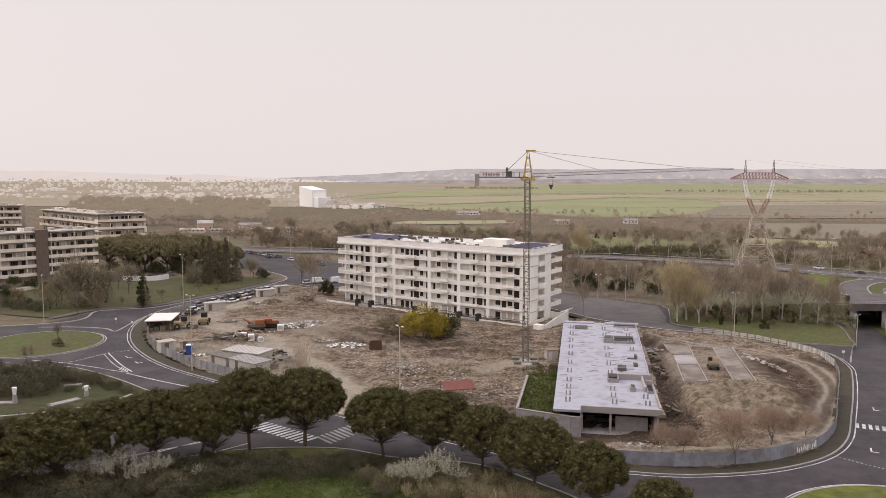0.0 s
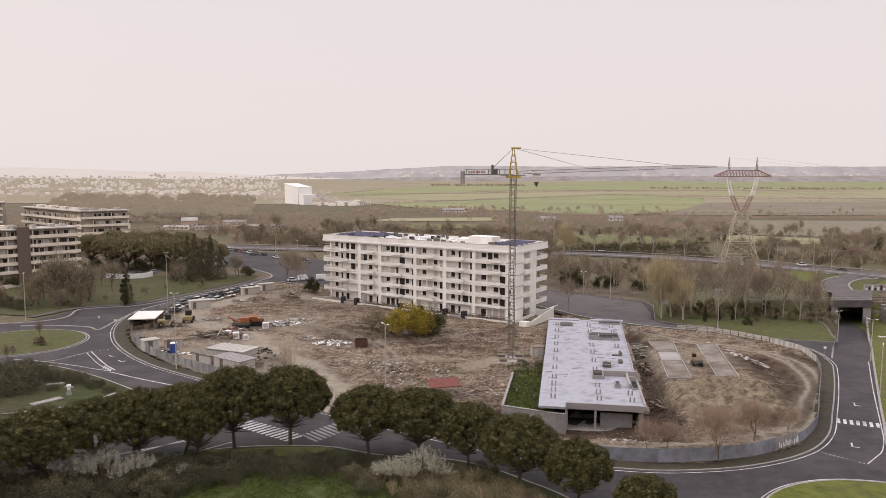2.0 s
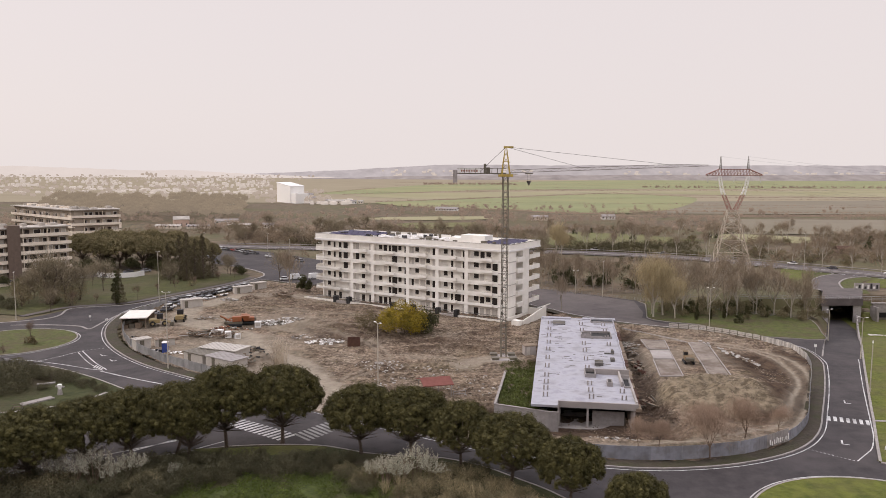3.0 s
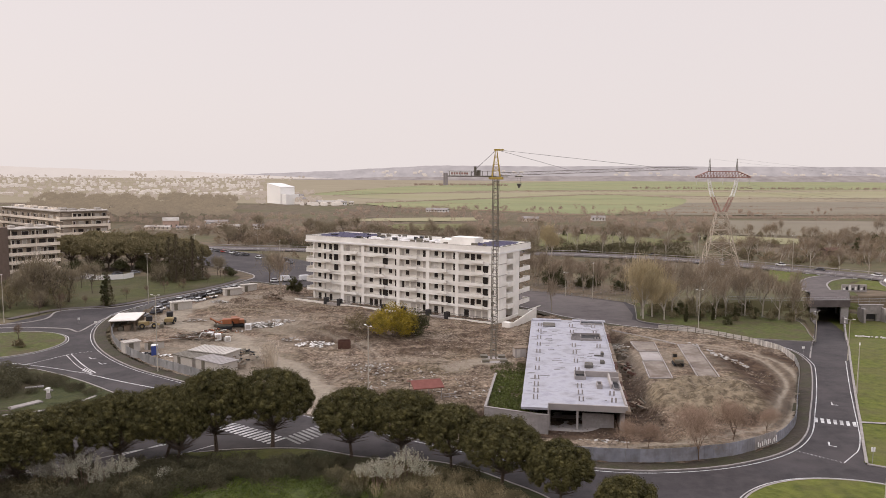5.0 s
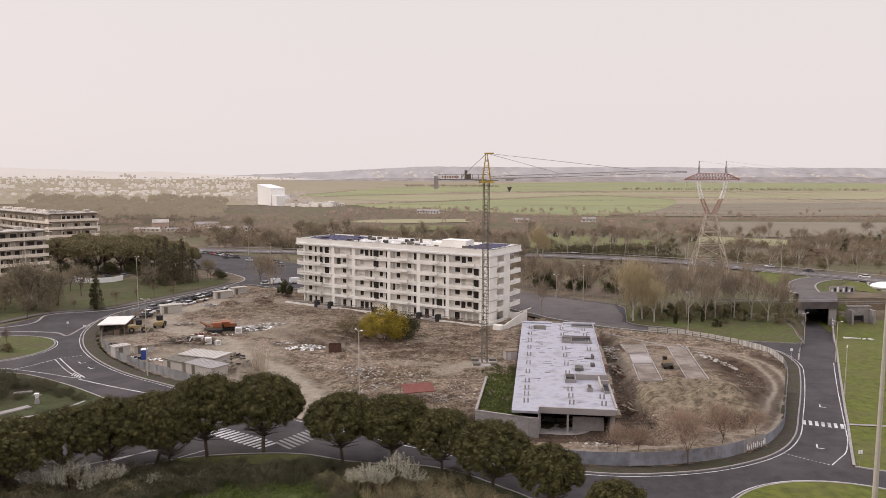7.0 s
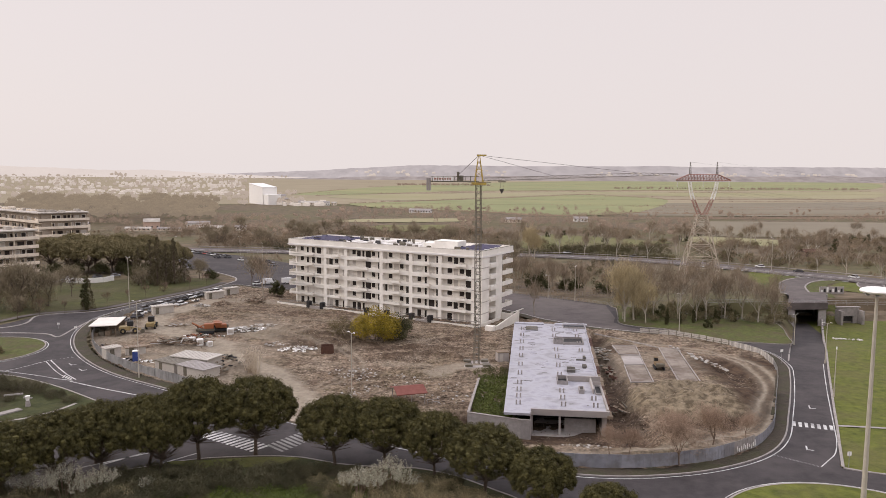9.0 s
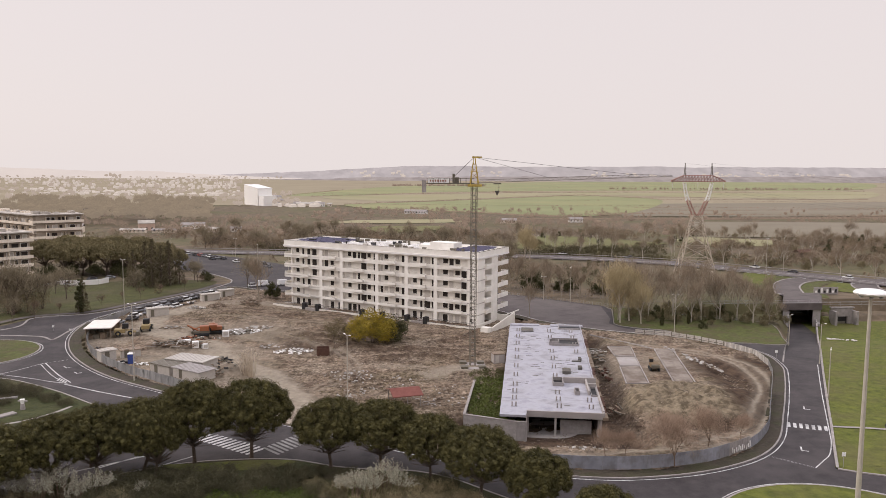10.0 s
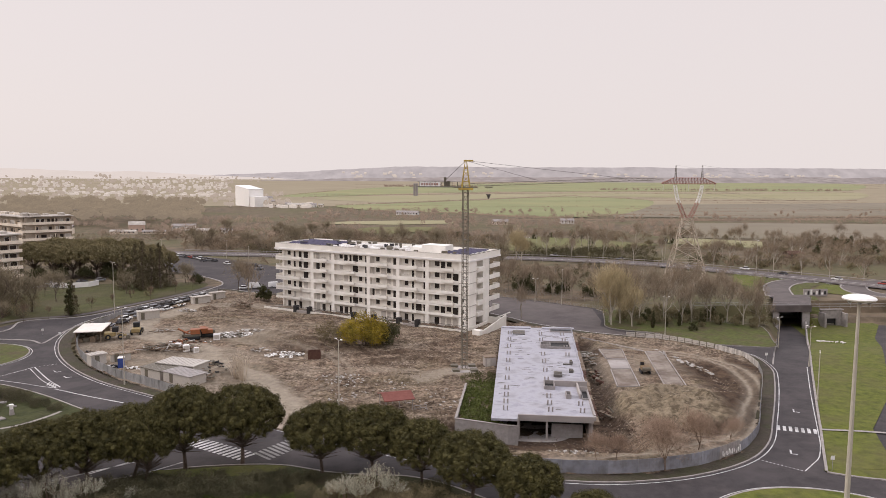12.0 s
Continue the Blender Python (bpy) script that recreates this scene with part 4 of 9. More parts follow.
def loose_earth():
    """Clods, stones and dry weeds past counting over the yard."""
    rnd = np.random.default_rng(91)

    def scatter(n, keep, heap=False):
        p = rnd.uniform((-84, 102), (90, 280), (n, 2))
        p = p[inside(YARD, p[:, 0], p[:, 1])]
        d = wave(p[:, 0], p[:, 1], 0.07, 12) + 0.5 * wave(p[:, 0], p[:, 1], 0.2, 14)
        p = p[(d > keep) & (heap | (np.hypot((p[:, 0] - 58) / 14, (p[:, 1] - 135) / 10) > 1)) & (near_line(p[:, 0], p[:, 1], HAUL) > 3) & ~((p[:, 0] < -28) & (p[:, 1] < 212) & (rnd.uniform(size=len(p)) < 0.8)) & ~((p[:, 0] > 48) & (p[:, 1] > 145) & (p[:, 0] < 72)) & (near_line(p[:, 0], p[:, 1], RING) > 2.5)]
        return np.concatenate([p, yard_height(p[:, 0], p[:, 1])[0][:, None]], 1)

    def tri(c, w, h):
        n = len(c)
        a = rnd.uniform(0, 6.283, (n, 3)) * 0.25 + np.array([0, 2.1, 4.2]) + rnd.uniform(0, 6.283, (n, 1))
        s = w * rnd.uniform(0.4, 1.5, (n, 3))
        v = np.stack([c[:, None, 0] + s * np.cos(a), c[:, None, 1] + s * np.sin(a), c[:, None, 2] + 0.03 + h * rnd.uniform(0, 1, (n, 3))], 2)
        return v.reshape(-1, 3)

    def pieces(name, label, c, w, h, mat, cat):
        v = tri(c, w, h)
        me = mesh_of(name, v.tolist(), [(i, i + 1, i + 2) for i in range(0, len(v), 3)], mat)
        tagged(new(name, me), label, cat, kind="stuff")

    pieces("earth_clods", "loose clods and stones over the churned earth", scatter(64000, -0.12, True), 0.17, 0.16, M["clod"], "stones")
    chips = scatter(40000, -0.4)
    chips = chips[(chips[:, 0] > -20) & (chips[:, 0] < 20) & (chips[:, 1] < 190) & (wave(chips[:, 0], chips[:, 1], 0.16, 33) > 0.05)]
    pieces("rubble_chips", "pale chips of plaster and brick over the churned earth", chips, 0.12, 0.08, M["chip"], "rubble")
    pieces("dry_weeds", "dry brown weeds over the churned earth", scatter(30000, 0.08), 0.15, 0.32, M["brownleaf"], "weeds")


loose_earth()

# ================= white apartment block =================


def facing(origin, along, z=0.0):
    """A pose whose x runs along a plan direction."""
    return Matrix.Translation((origin[0], origin[1], z)) @ Matrix.Rotation(math.atan2(along[1], along[0]), 4, "Z")


OPENINGS = [((0.16, 1.7, "b"), (0.37, 1.5, "w"), (0.57, 1.4, "b"), (0.77, 1.6, "w")),
            ((0.08, 0.8, "d"), (0.30, 2.0, "b"), (0.53, 0.75, "d"), (0.78, 1.3, "w")),
            ((0.10, 1.2, "b"), (0.33, 1.3, "w"), (0.53, 1.8, "b"), (0.75, 1.3, "w"), (0.92, 0.8, "b")),
            ((0.06, 0.8, "d"), (0.23, 1.2, "w"), (0.39, 2.0, "b"), (0.54, 0.8, "d"), (0.68, 1.4, "b"), (0.83, 1.3, "w")),
            ((0.13, 0.8, "b"), (0.52, 1.3, "w"), (0.84, 1.4, "b")),
            ((0.18, 1.8, "b"), (0.34, 1.2, "b"), (0.50, 0.8, "d"), (0.66, 1.3, "w"))]
TRAYS = [(0.16, 0.54), (0.28, 0.48), (0.30, 0.66), (0.34, 0.64), (0.2, 0.58), (0.27, 0.50)]


def white_block():
    """x from the near corner along the front, y into the depth."""
    m = facing(BC, BU)  # x along the front; the depth is then -y
    top = thing("apartment_block", "new white six-storey apartment block with long balconies", "building", m)
    LEN, DEP, ROOF = 73.0, 20.4, 18.9
    floors = [16.0, 12.7, 9.4, 6.05, 2.7, -0.65]
    inset = 1.05
    bm = bmesh.new()
    box(bm, 2.2, LEN - 3.0, -(DEP - 3.0), -inset, -2.5, ROOF)
    part("wall", bm, M["render2"], top)
    bm = bmesh.new()
    box(bm, -0.25, LEN + 0.2, -DEP - 0.2, 0.35, ROOF - 0.1, 19.3)
    part("roof", bm, M["roofwhite"], top)
    for x0, x1, y0, y1 in ((-0.12, LEN, -0.2, 0.12), (-0.12, LEN, -DEP - .1, -DEP + .2), (-0.12, 0.2, -DEP + .2, -0.2), (LEN - .3, LEN, -DEP + .2, -0.2)):
        bm = bmesh.new()
        box(bm, x0, x1, y0, y1, 19.3, 20.8)
        pp = part("parapet", bm, M["render"], top)
        bm = bmesh.new()
        box(bm, x0 - 0.05, x1 + 0.05, y0 - 0.05, y1 + 0.05, 20.8, 20.9)
        part("coping", bm, M["shutter"] if y1 > 0 else M["mast_grey"], pp)
    piers = [14.2, 24.5, 35.4, 49.2, 57.6]
    for x in piers:                       # full-height dividing walls
        bm = bmesh.new()
        box(bm, x - 0.6, x + 0.6, -inset, -0.05, -0.8, 18.75)
        part("pier", bm, M["render"], top)
    bm = bmesh.new()
    box(bm, 0.05, 3.4, -4.6, -0.04, -0.8, 18.75)
    part("corner_wall", bm, M["render"], top)
    bm = bmesh.new()
    box(bm, 0.06, 2.2, -13.2, -9.0, -0.8, 18.75)
    part("corner_wall", bm, M["render"], top)
    bm = bmesh.new()
    box(bm, LEN - 3.1, LEN - 2.6, -DEP + 3, -0.4, -0.8, 18.75)
    part("end_wall", bm, M["render"], top)
    bays = [(3.4, 13.6), (14.8, 23.9), (25.1, 34.8), (36.0, 48.6), (49.8, 57.0), (58.2, LEN)]
    shape = random.Random(5)
    for k, f in enumerate(floors):
        ground_floor = k == len(floors) - 1
        # slab edges and balcony fronts, bay by bay
        for i, (a, b) in enumerate(bays):
            if not ground_floor:
                bm = bmesh.new()
                box(bm, a, b, -inset, 0.0 if i != 5 else 0.02, f - 0.35, f)
                part("balcony_slab", bm, M["render"], top)
                bm = bmesh.new()
                box(bm, a, b, -0.18, 0.02, f - 0.30, f + 0.42)
                part("balcony_front", bm, M["render"], top)
                bm = bmesh.new()
                box(bm, a, b, -0.2, 0.01, f + 2.5, f + 2.96)
                part("lintel", bm, M["render"], top)
                w0, w1 = a + (b - a) * TRAYS[i][0], a + (b - a) * TRAYS[i][1]
                bm = bmesh.new()
                box(bm, w0, w1, -0.15, 0.7, f - 0.22, f + 0.56)
                part("balcony", bm, M["render"], top, "projecting balcony box")
                bm = bmesh.new()
                box(bm, w0 + 0.15, w1 - 0.15, 0.03, 0.55, f + 0.566, f + 0.572)
                part("balcony_floor", bm, M["shutter"], top)
            # openings: windows, doors and lowered blinds, floor over floor
            for at_, wd, kind in OPENINGS[i]:
                x = a + (b - a) * at_
                z0, z1 = (f + 0.95, f + 2.30) if kind == "w" else (f + 0.05, f + 2.30)
                if ground_floor:
                    z0 = f + 0.1
                shut = shape.random() < (0.72 if kind == "b" else 0.12)
                bm = bmesh.new()
                box(bm, x - wd / 2 - 0.1, x + wd / 2 + 0.1, -inset - 0.05, -inset + 0.06, z0 - 0.08, z1 + 0.1)
                fr = part("window", bm, M["render"], top)
                bm = bmesh.new()
                box(bm, x - wd / 2, x + wd / 2, -inset - 0.02, -inset + 0.075, z0, z1)
                part("pane", bm, M["glass"] if not shut else (M["shutter"] if shape.random() < 0.5 else M["render2"]), fr)
                if kind == "w":
                    bm = bmesh.new()
                    box(bm, x - wd / 2 - 0.15, x + wd / 2 + 0.15, -inset, -inset + 0.16, z0 - 0.14, z0 - 0.06)
                    part("sill", bm, M["shutter"], fr)
        # side facade: corner balconies at both ends, a run of windows between
        if not ground_floor:
            for name, b4 in (("balcony_front", (LEN - 0.18, LEN, -DEP, -0.2)), ("balcony_slab", (LEN - 2.6, LEN - 0.18, -DEP, -0.2))):
                bm = bmesh.new()
                box(bm, *b4, f - 0.35, f + (1.0 if "front" in name else 0.0))
                part(name, bm, M["render"], top)
            bm = bmesh.new()
            box(bm, -0.1, 0.1, -DEP, -13.2, f - 0.35, f + 0.95)
            box(bm, 0.1, 2.2, -DEP, -DEP + .2, f - 0.35, f + 0.95)
            part("balcony_front", bm, M["render"], top)
            bm = bmesh.new()
            box(bm, 0.1, 2.2, -DEP + .2, -13.2, f - 0.35, f)
            part("balcony_slab", bm, M["render"], top)
            bm = bmesh.new()
            box(bm, -0.6, 2.2, -9.0, -4.6, f - 0.4, f + 0.75)
            part("balcony", bm, M["render"], top, "projecting balcony box")
            bm = bmesh.new()
            box(bm, 0.02, 2.2, -4.6, -9.0, f + 2.55, f + 2.98)
            part("lintel", bm, M["render"], top)
            bm = bmesh.new()
            box(bm, -0.02, 0.04, -4.6, -0.0, f - 0.32, f - 0.08)
            box(bm, 0.04, 3.4, -0.0, 0.04, f - 0.32, f - 0.08)
            part("string_course", bm, M["shutter"], top)
        for y in (-5.9, -7.8, -15.2, -17.0):
            kind = shape.random()
            bm = bmesh.new()
            box(bm, 2.14, 2.24, y - 0.75, y + 0.75, f + 0.1, f + 2.4)
            fr = part("window", bm, M["render"], top)
            bm = bmesh.new()
            box(bm, 2.10, 2.25, y - 0.65, y + 0.65, f + 0.2, f + 2.3)
            part("pane", bm, M["shutter"] if kind < 0.45 else M["dark"], fr)
        bm = bmesh.new()
        box(bm, 1.6, 2.4, -0.02, 0.02, f + 0.9, f + 2.2)
        fr = part("window", bm, M["render"], top)
        bm = bmesh.new()
        box(bm, 1.7, 2.3, 0.0, 0.04, f + 1.0, f + 2.1)
        part("pane", bm, M["dark"] if shape.random() < 0.6 else M["shutter"], fr)
    # roof: stair head, solar panels, rows of white roof lights and ducts
    bm = bmesh.new()
    box(bm, 10.5, 18.8, -9.5, -4.6, 19.3, 22.6)
    part("stair_head", bm, M["render"], top)
    bm = bmesh.new()
    box(bm, 18.9, 23.0, -8.8, -5.0, 19.3, 21.6)
    part("stair_head", bm, M["render"], top)
    for x0, x1, y0, y1 in ((1.8, 10.2, -16.5, -3.0), (52.5, 70.0, -14.5, -2.5)):
        nx_, ny_ = int((x1 - x0) / 2.0), 4
        for i in range(nx_):
            for j in range(ny_):
                bm = bmesh.new()
                xa, ya = x0 + i * (x1 - x0) / nx_, y0 + j * (y1 - y0) / ny_
                box(bm, xa, xa + (x1 - x0) / nx_ - 0.12, ya, ya + (y1 - y0) / ny_ - 0.5, 21.0, 21.07,
                    Matrix.Translation((0, 0, 0)))
                for q in bm.verts:
                    q.co.z += (ya - q.co.y) * 0.14
                part("solar_panel", bm, M["panel"], top, "dark violet solar panel")
    for i in range(16):
        x = 26 + i * 1.7
        for j, y in enumerate((-4.5, -8.5, -13.0, -17.0)):
            if shape.random() < 0.75:
                bm = bmesh.new()
                box(bm, x, x + 0.8 + 0.7 * shape.random(), y - 1.1, y + 0.9, 19.3, 20.45 + 0.4 * shape.random())
                part("roof_box", bm, M["roofwhite"] if shape.random() < .7 else M["shutter"], top)
    # Small dark boxes added to stand for shadow gaps on the roof.
    for i in range(46):
        x, y = 2 + 69 * shape.random(), -1.2 - 18 * shape.random()
        bm = bmesh.new()
        box(bm, x, x + 0.4 + 1.6 * shape.random(), y, y + 0.4 + 0.5 * shape.random(), 19.3, 21.0 + 0.4 * shape.random())
        part("dark_roof_box", bm, M["mast_grey"] if shape.random() < 0.7 else M["car_dark"], top)
    # plinth walls, garden railing and gate posts along the front
    bm = bmesh.new()
    box(bm, -1.0, LEN + 1.5, 4.0, 4.3, -2.2, -0.15)
    part("garden_wall", bm, M["render2"], top, "low concrete garden wall")
    bm = bmesh.new()
    box(bm, -1.3, -1.0, -DEP - 6, 4.3, -2.2, 0.3)
    part("garden_wall", bm, M["render2"], top, "low concrete garden wall")
    bm = bmesh.new()
    box(bm, -1.0, LEN + 1.2, -DEP, 4.0, -2.3, -0.7)
    part("terrace", bm, M["concrete"], top)
    bm = bmesh.new()
    for i in range(40):
        x = -0.5 + i * 1.85
        rod(bm, (x, 4.15, -0.3), (x, 4.15, 1.0), 0.045, sides=4)
        for q in (0.46, 0.92, 1.38):
            rod(bm, (x + q, 4.15, -0.2), (x + q, 4.15, 1.0), 0.03, sides=3)
    for z in (-0.05, 1.0):
        rod(bm, (-0.8, 4.15, z), (LEN + 1, 4.15, z), 0.05, sides=4)
    part("railing", bm, M["cable"], top, "thin dark garden railing")
    for x in (15.0, 21.5, 55.5, 61.0, 38.0, 30.5):
        bm = bmesh.new()
        box(bm, x - 0.6, x + 0.6, 3.2, 4.7, -1.6, 1.3)
        part("gate", bm, M["dark"], top, "dark entrance gate")
    for x in (17.5, 58.0):
        bm = bmesh.new()
        box(bm, x - 2.0, x + 2.0, 4.4, 5.0, -1.6, -0.1)
        part("letterbox_wall", bm, M["concrete"], top)
    bm = bmesh.new()
    box(bm, -7.0, -4.6, 5.2, 7.0, -2.2, 0.9)
    part("meter_cabin", bm, M["render"], top)
    bm = bmesh.new()                      # ramp wall rising towards the back, shaped to fit the camera's view
    box(bm, -7.1, -6.8, -10.4, 5.2, -2.4, 0.6)
    for q in bm.verts:
        if q.co.z > 0:
            q.co.z += (5.2 - q.co.y) * 0.13
    part("ramp_wall", bm, M["render2"], top, "pale ramp wall with a rising top")
    bm = bmesh.new()
    box(bm, -6.8, -1.3, -10.4, -10.1, -2.4, 1.6)
    part("ramp_wall", bm, M["render2"], top)
    return top


white_block()

# ================= unfinished garage with flat concrete roof =================


def garage():
    m = facing(GC, GA)
    top = thing("garage", "unfinished concrete garage with a wet pale roof slab", "building", m)     # x along, y to the left: across is -y
    L, W = 77.5, 17.7
    for i in range(8):                     # roof poured in strips
        a, b = L * i / 8, L * (i + 1) / 8
        wa = W + 1.4 * i / 8
        bm = bmesh.new()
        if i == 0:                         # the front steps back beside a narrow tongue
            box(bm, 0, b - 0.03, -4.65, 0, 1.7, 2.1)
            box(bm, 2.5, b - 0.03, -wa, -4.65, 1.55, 2.1)
        else:
            box(bm, a, b - 0.03, -wa, 0, 1.55, 2.1 + 0.008 * (i % 2))
        part("roof_slab", bm, M["slab"], top)
    bm = bmesh.new()
    box(bm, 2.15, 2.5, -W - .3, -4.66, 1.12, 2.22)
    part("edge_beam", bm, M["concrete"], top)
    bm = bmesh.new()
    box(bm, 2.5, 26, -W - 0.5, -W - .02, 1.1, 2.2)
    part("edge_beam", bm, M["concrete"], top)
    for x0, x1, y0, y1, h in ((2.3, 2.6, -9.86, -9.5, 1.3), (2.55, 2.95, -W, -W + .4, 1.55), (2.55, 2.95, -5.05, -4.68, 1.55), (-0.3, -0.1, -4.74, -4.54, 2.5)):
        bm = bmesh.new()
        box(bm, x0, x1, y0, y1, -2.9, h)
        part("pillar", bm, M["concrete"], top)
    bm = bmesh.new()
    box(bm, 4.2, 4.5, -16.05, -10.6, -2.9, 0.1)
    part("block_wall", bm, M["block"], top)
    bm = bmesh.new()
    box(bm, 3.0, L, -W + .4, -W + .7, -2.9, 1.5)
    box(bm, 3, L, -0.5, -0.2, -2.9, 1.5)
    box(bm, L - .5, L, -W, -.5, -2.9, 1.5)
    part("side_wall", bm, M["concrete"], top)
    # Near-black wall added inside; its colour stands for the unlit depth.
    bm = bmesh.new()
    box(bm, 12, 12.3, -W + .8, -.6, -2.9, 1.5)
    part("back_wall", bm, M["dark"], top)
    bm = bmesh.new()
    box(bm, 1.6, 12, -W + .8, -.6, -2.9, -2.38)
    part("garage_floor", bm, M["concrete"], top)
    # upstands and starter columns on the roof
    sh = random.Random(3)
    for x in (4.8, 8.9, 13.1, 17.7, 24.8, 31.8, 39.4, 46.2, 53.5, 61.0, 68.5):
        for y in (-2.4, -10.4, -16.0):
            if y == -16.0 and 12 < x < 45 or y == -10.4 and x in (17.7, 53.5):
                continue
            g = bmesh.new()
            box(g, x - 0.3, x + 0.3, y - 0.6, y + 0.6, 2.1, 2.14)
            up = part("starter_stub", g, M["slab"], top)
            for q in (-0.34, 0.34):
                g = bmesh.new()
                box(g, x - 0.15, x + 0.15, y + q - 0.13, y + q + 0.13, 2.14, 2.95)
                part("column_stub", g, M["concrete"], up)
    def well(x0, x1, y0, y1, h):
        g = bmesh.new()
        t = 0.16
        box(g, x0, x1, y0, y0 + t, 2.1, 2.1 + h)
        box(g, x0, x1, y1 - t, y1, 2.1, 2.1 + h)
        box(g, x0, x0 + t, y0 + t, y1 - t, 2.1, 2.1 + h)
        box(g, x1 - t, x1, y0 + t, y1 - t, 2.1, 2.1 + h)
        w = part("stair_well", g, M["block"], top)
        # Thin dark plate on the slab paints the shade of the shaft.
        g = bmesh.new()
        box(g, x0 + t, x1 - t, y0 + t, y1 - t, 2.112, 2.13)
        part("opening", g, M["dark"], w)
    well(53.0, 59.3, -17.2, -10.7, 0.55)
    well(53.2, 56.0, -12.4, -10.0, 1.0)
    well(18.4, 22.6, -11.8, -9.7, 0.75)
    well(12.2, 17.7, -17.9, -16.6, 0.35)
    well(12.8, 15.2, -14.6, -13.6, 0.8)
    well(72, 76, -19, -13, 0.4)
    for nm, x0, x1, y0, y1, h in (("wall_stub", 21.0, 21.4, -18.2, -11.8, 1.1), ("wall_stub", 13.0, 20.96, -16.4, -16.1, 0.9), ("wall_stub", 17.9, 18.2, -18.0, -16.5, 0.9)):
        g = bmesh.new()
        box(g, x0, x1, y0, y1, 2.1, 2.1 + h)
        part(nm, g, M["concrete"], top, "bare concrete upstand wall")
    for i in range(2, 8):                  # low parapet along the trench
        wa = W + 1.4 * i / 8
        g = bmesh.new()
        box(g, L * i / 8 + 2.0 * (i == 2), L * (i + 1) / 8 - 0.03, -wa + 0.01, -wa + 0.22, 2.1, 2.5)
        part("parapet", g, M["slab"], top)
    for x0, x1, y0, y1, h in ((27.6, 30.2, -13.8, -11.9, 0.8), (37.8, 38.4, -16.6, -14.4, 0.3), (39.2, 40.8, -16.8, -16.0, 0.5), (31.2, 33.0, -16.4, -15.4, 0.7), (68, 73, -6.5, -3.0, 0.25)):
        for k in range(4):                 # stacked props and pallets
            g = bmesh.new()
            box(g, x0 + (x1 - x0) * k / 4, x0 + (x1 - x0) * (k + 0.7) / 4, y0 + 0.2 * sh.random(), y1 - 0.2 * sh.random(), 2.1, 2.1 + h * sh.uniform(0.6, 1.0))
            part("pallet", g, M["mast_grey"] if k % 2 else M["cable"], top)
    for x0, x1, y0, y1 in ((75.5, 77.5, -8, -0.2), (75.5, 77.5, -19.6, -11), (3, 16, -W - .45, -W - .1)):
        g = bmesh.new()
        box(g, x0, x1, y0, y1, 2.1, 2.4)
        part("upstand", g, M["slab"] if x0 > 20 else M["concrete"], top)
    for i in range(24):                    # formwork left along the edge of the slab
        g = bmesh.new()
        x = 2 + i * 3.1
        wa = W + 1.4 * x / L
        box(g, x, x + 2.9, -wa - 0.75 - 0.3 * sh.random(), -wa - 0.02, 1.0, 1.45 + 0.25 * sh.random())
        part("formwork", g, M["rust"] if sh.random() < 0.45 else M["timber"], top, "rusty brown formwork edge")
    # Thin dark strips laid in place of streak stains on the slab.
    for i in range(80):
        x, y = 4 + 71 * sh.random() ** 0.7, sh.uniform(-17, -1)
        g = bmesh.new()
        a = sh.random() * 0.5
        box(g, -sh.uniform(.1, 1.2), sh.uniform(.1, 1.0), -0.05, 0.05, 2.105, 2.15, Matrix.Translation((x, y, 0)) @ Matrix.Rotation(1.57 + a, 4, "Z"))
        part("plank", g, M["mast_grey"], top)
    return top


garage()


def retaining_wall():
    top = thing("retaining_wall", "L-shaped block retaining wall round an overgrown ramp", "wall", kind="structure")
    pts = [np.array(p) for p in ((17.3, 148.5), (13.0, 126.9), (21.7, 122.5), (23.3, 122.1))]
    for a, b in zip(pts[:-1], pts[1:]):
        L = float(np.linalg.norm(b - a))
        bm = bmesh.new()
        box(bm, 0, L, -0.15, 0.15, -2.9, 0.95, facing(a, b - a))
        w = part("wall_leaf", bm, M["block"], top)
        bm = bmesh.new()
        box(bm, -0.05, L + 0.05, -0.22, 0.22, 0.95, 1.07, facing(a, b - a))
        part("coping", bm, M["kerb"], w)


retaining_wall()

# ================= tower crane =================


def lattice(bm, a, b, w, n, chord=0.09, brace=0.05, up=Vector((0, 0, 1)), taper=1.0):
    """A square lattice boom from a to b."""
    a, b = Vector(a), Vector(b)
    d = (b - a).normalized()
    s = d.cross(up).normalized()
    t = s.cross(d).normalized()
    q = []
    for i in range(n + 1):
        p = a + (b - a) * i / n
        h = w / 2 * (1 + (taper - 1) * i / n)
        q.append([p + s * h * x + t * h * y for x, y in ((1, 1), (-1, 1), (-1, -1), (1, -1))])
    for k in range(4):
        rod(bm, q[0][k], q[-1][k], chord, chord * taper, 4)
    for i in range(n):
        for k in range(4):
            j = (k + 1) % 4
            rod(bm, q[i][k], q[i + 1][j] if i % 2 else q[i + 1][j], brace, sides=3)
            rod(bm, q[i][k], q[i][j], brace, sides=3)


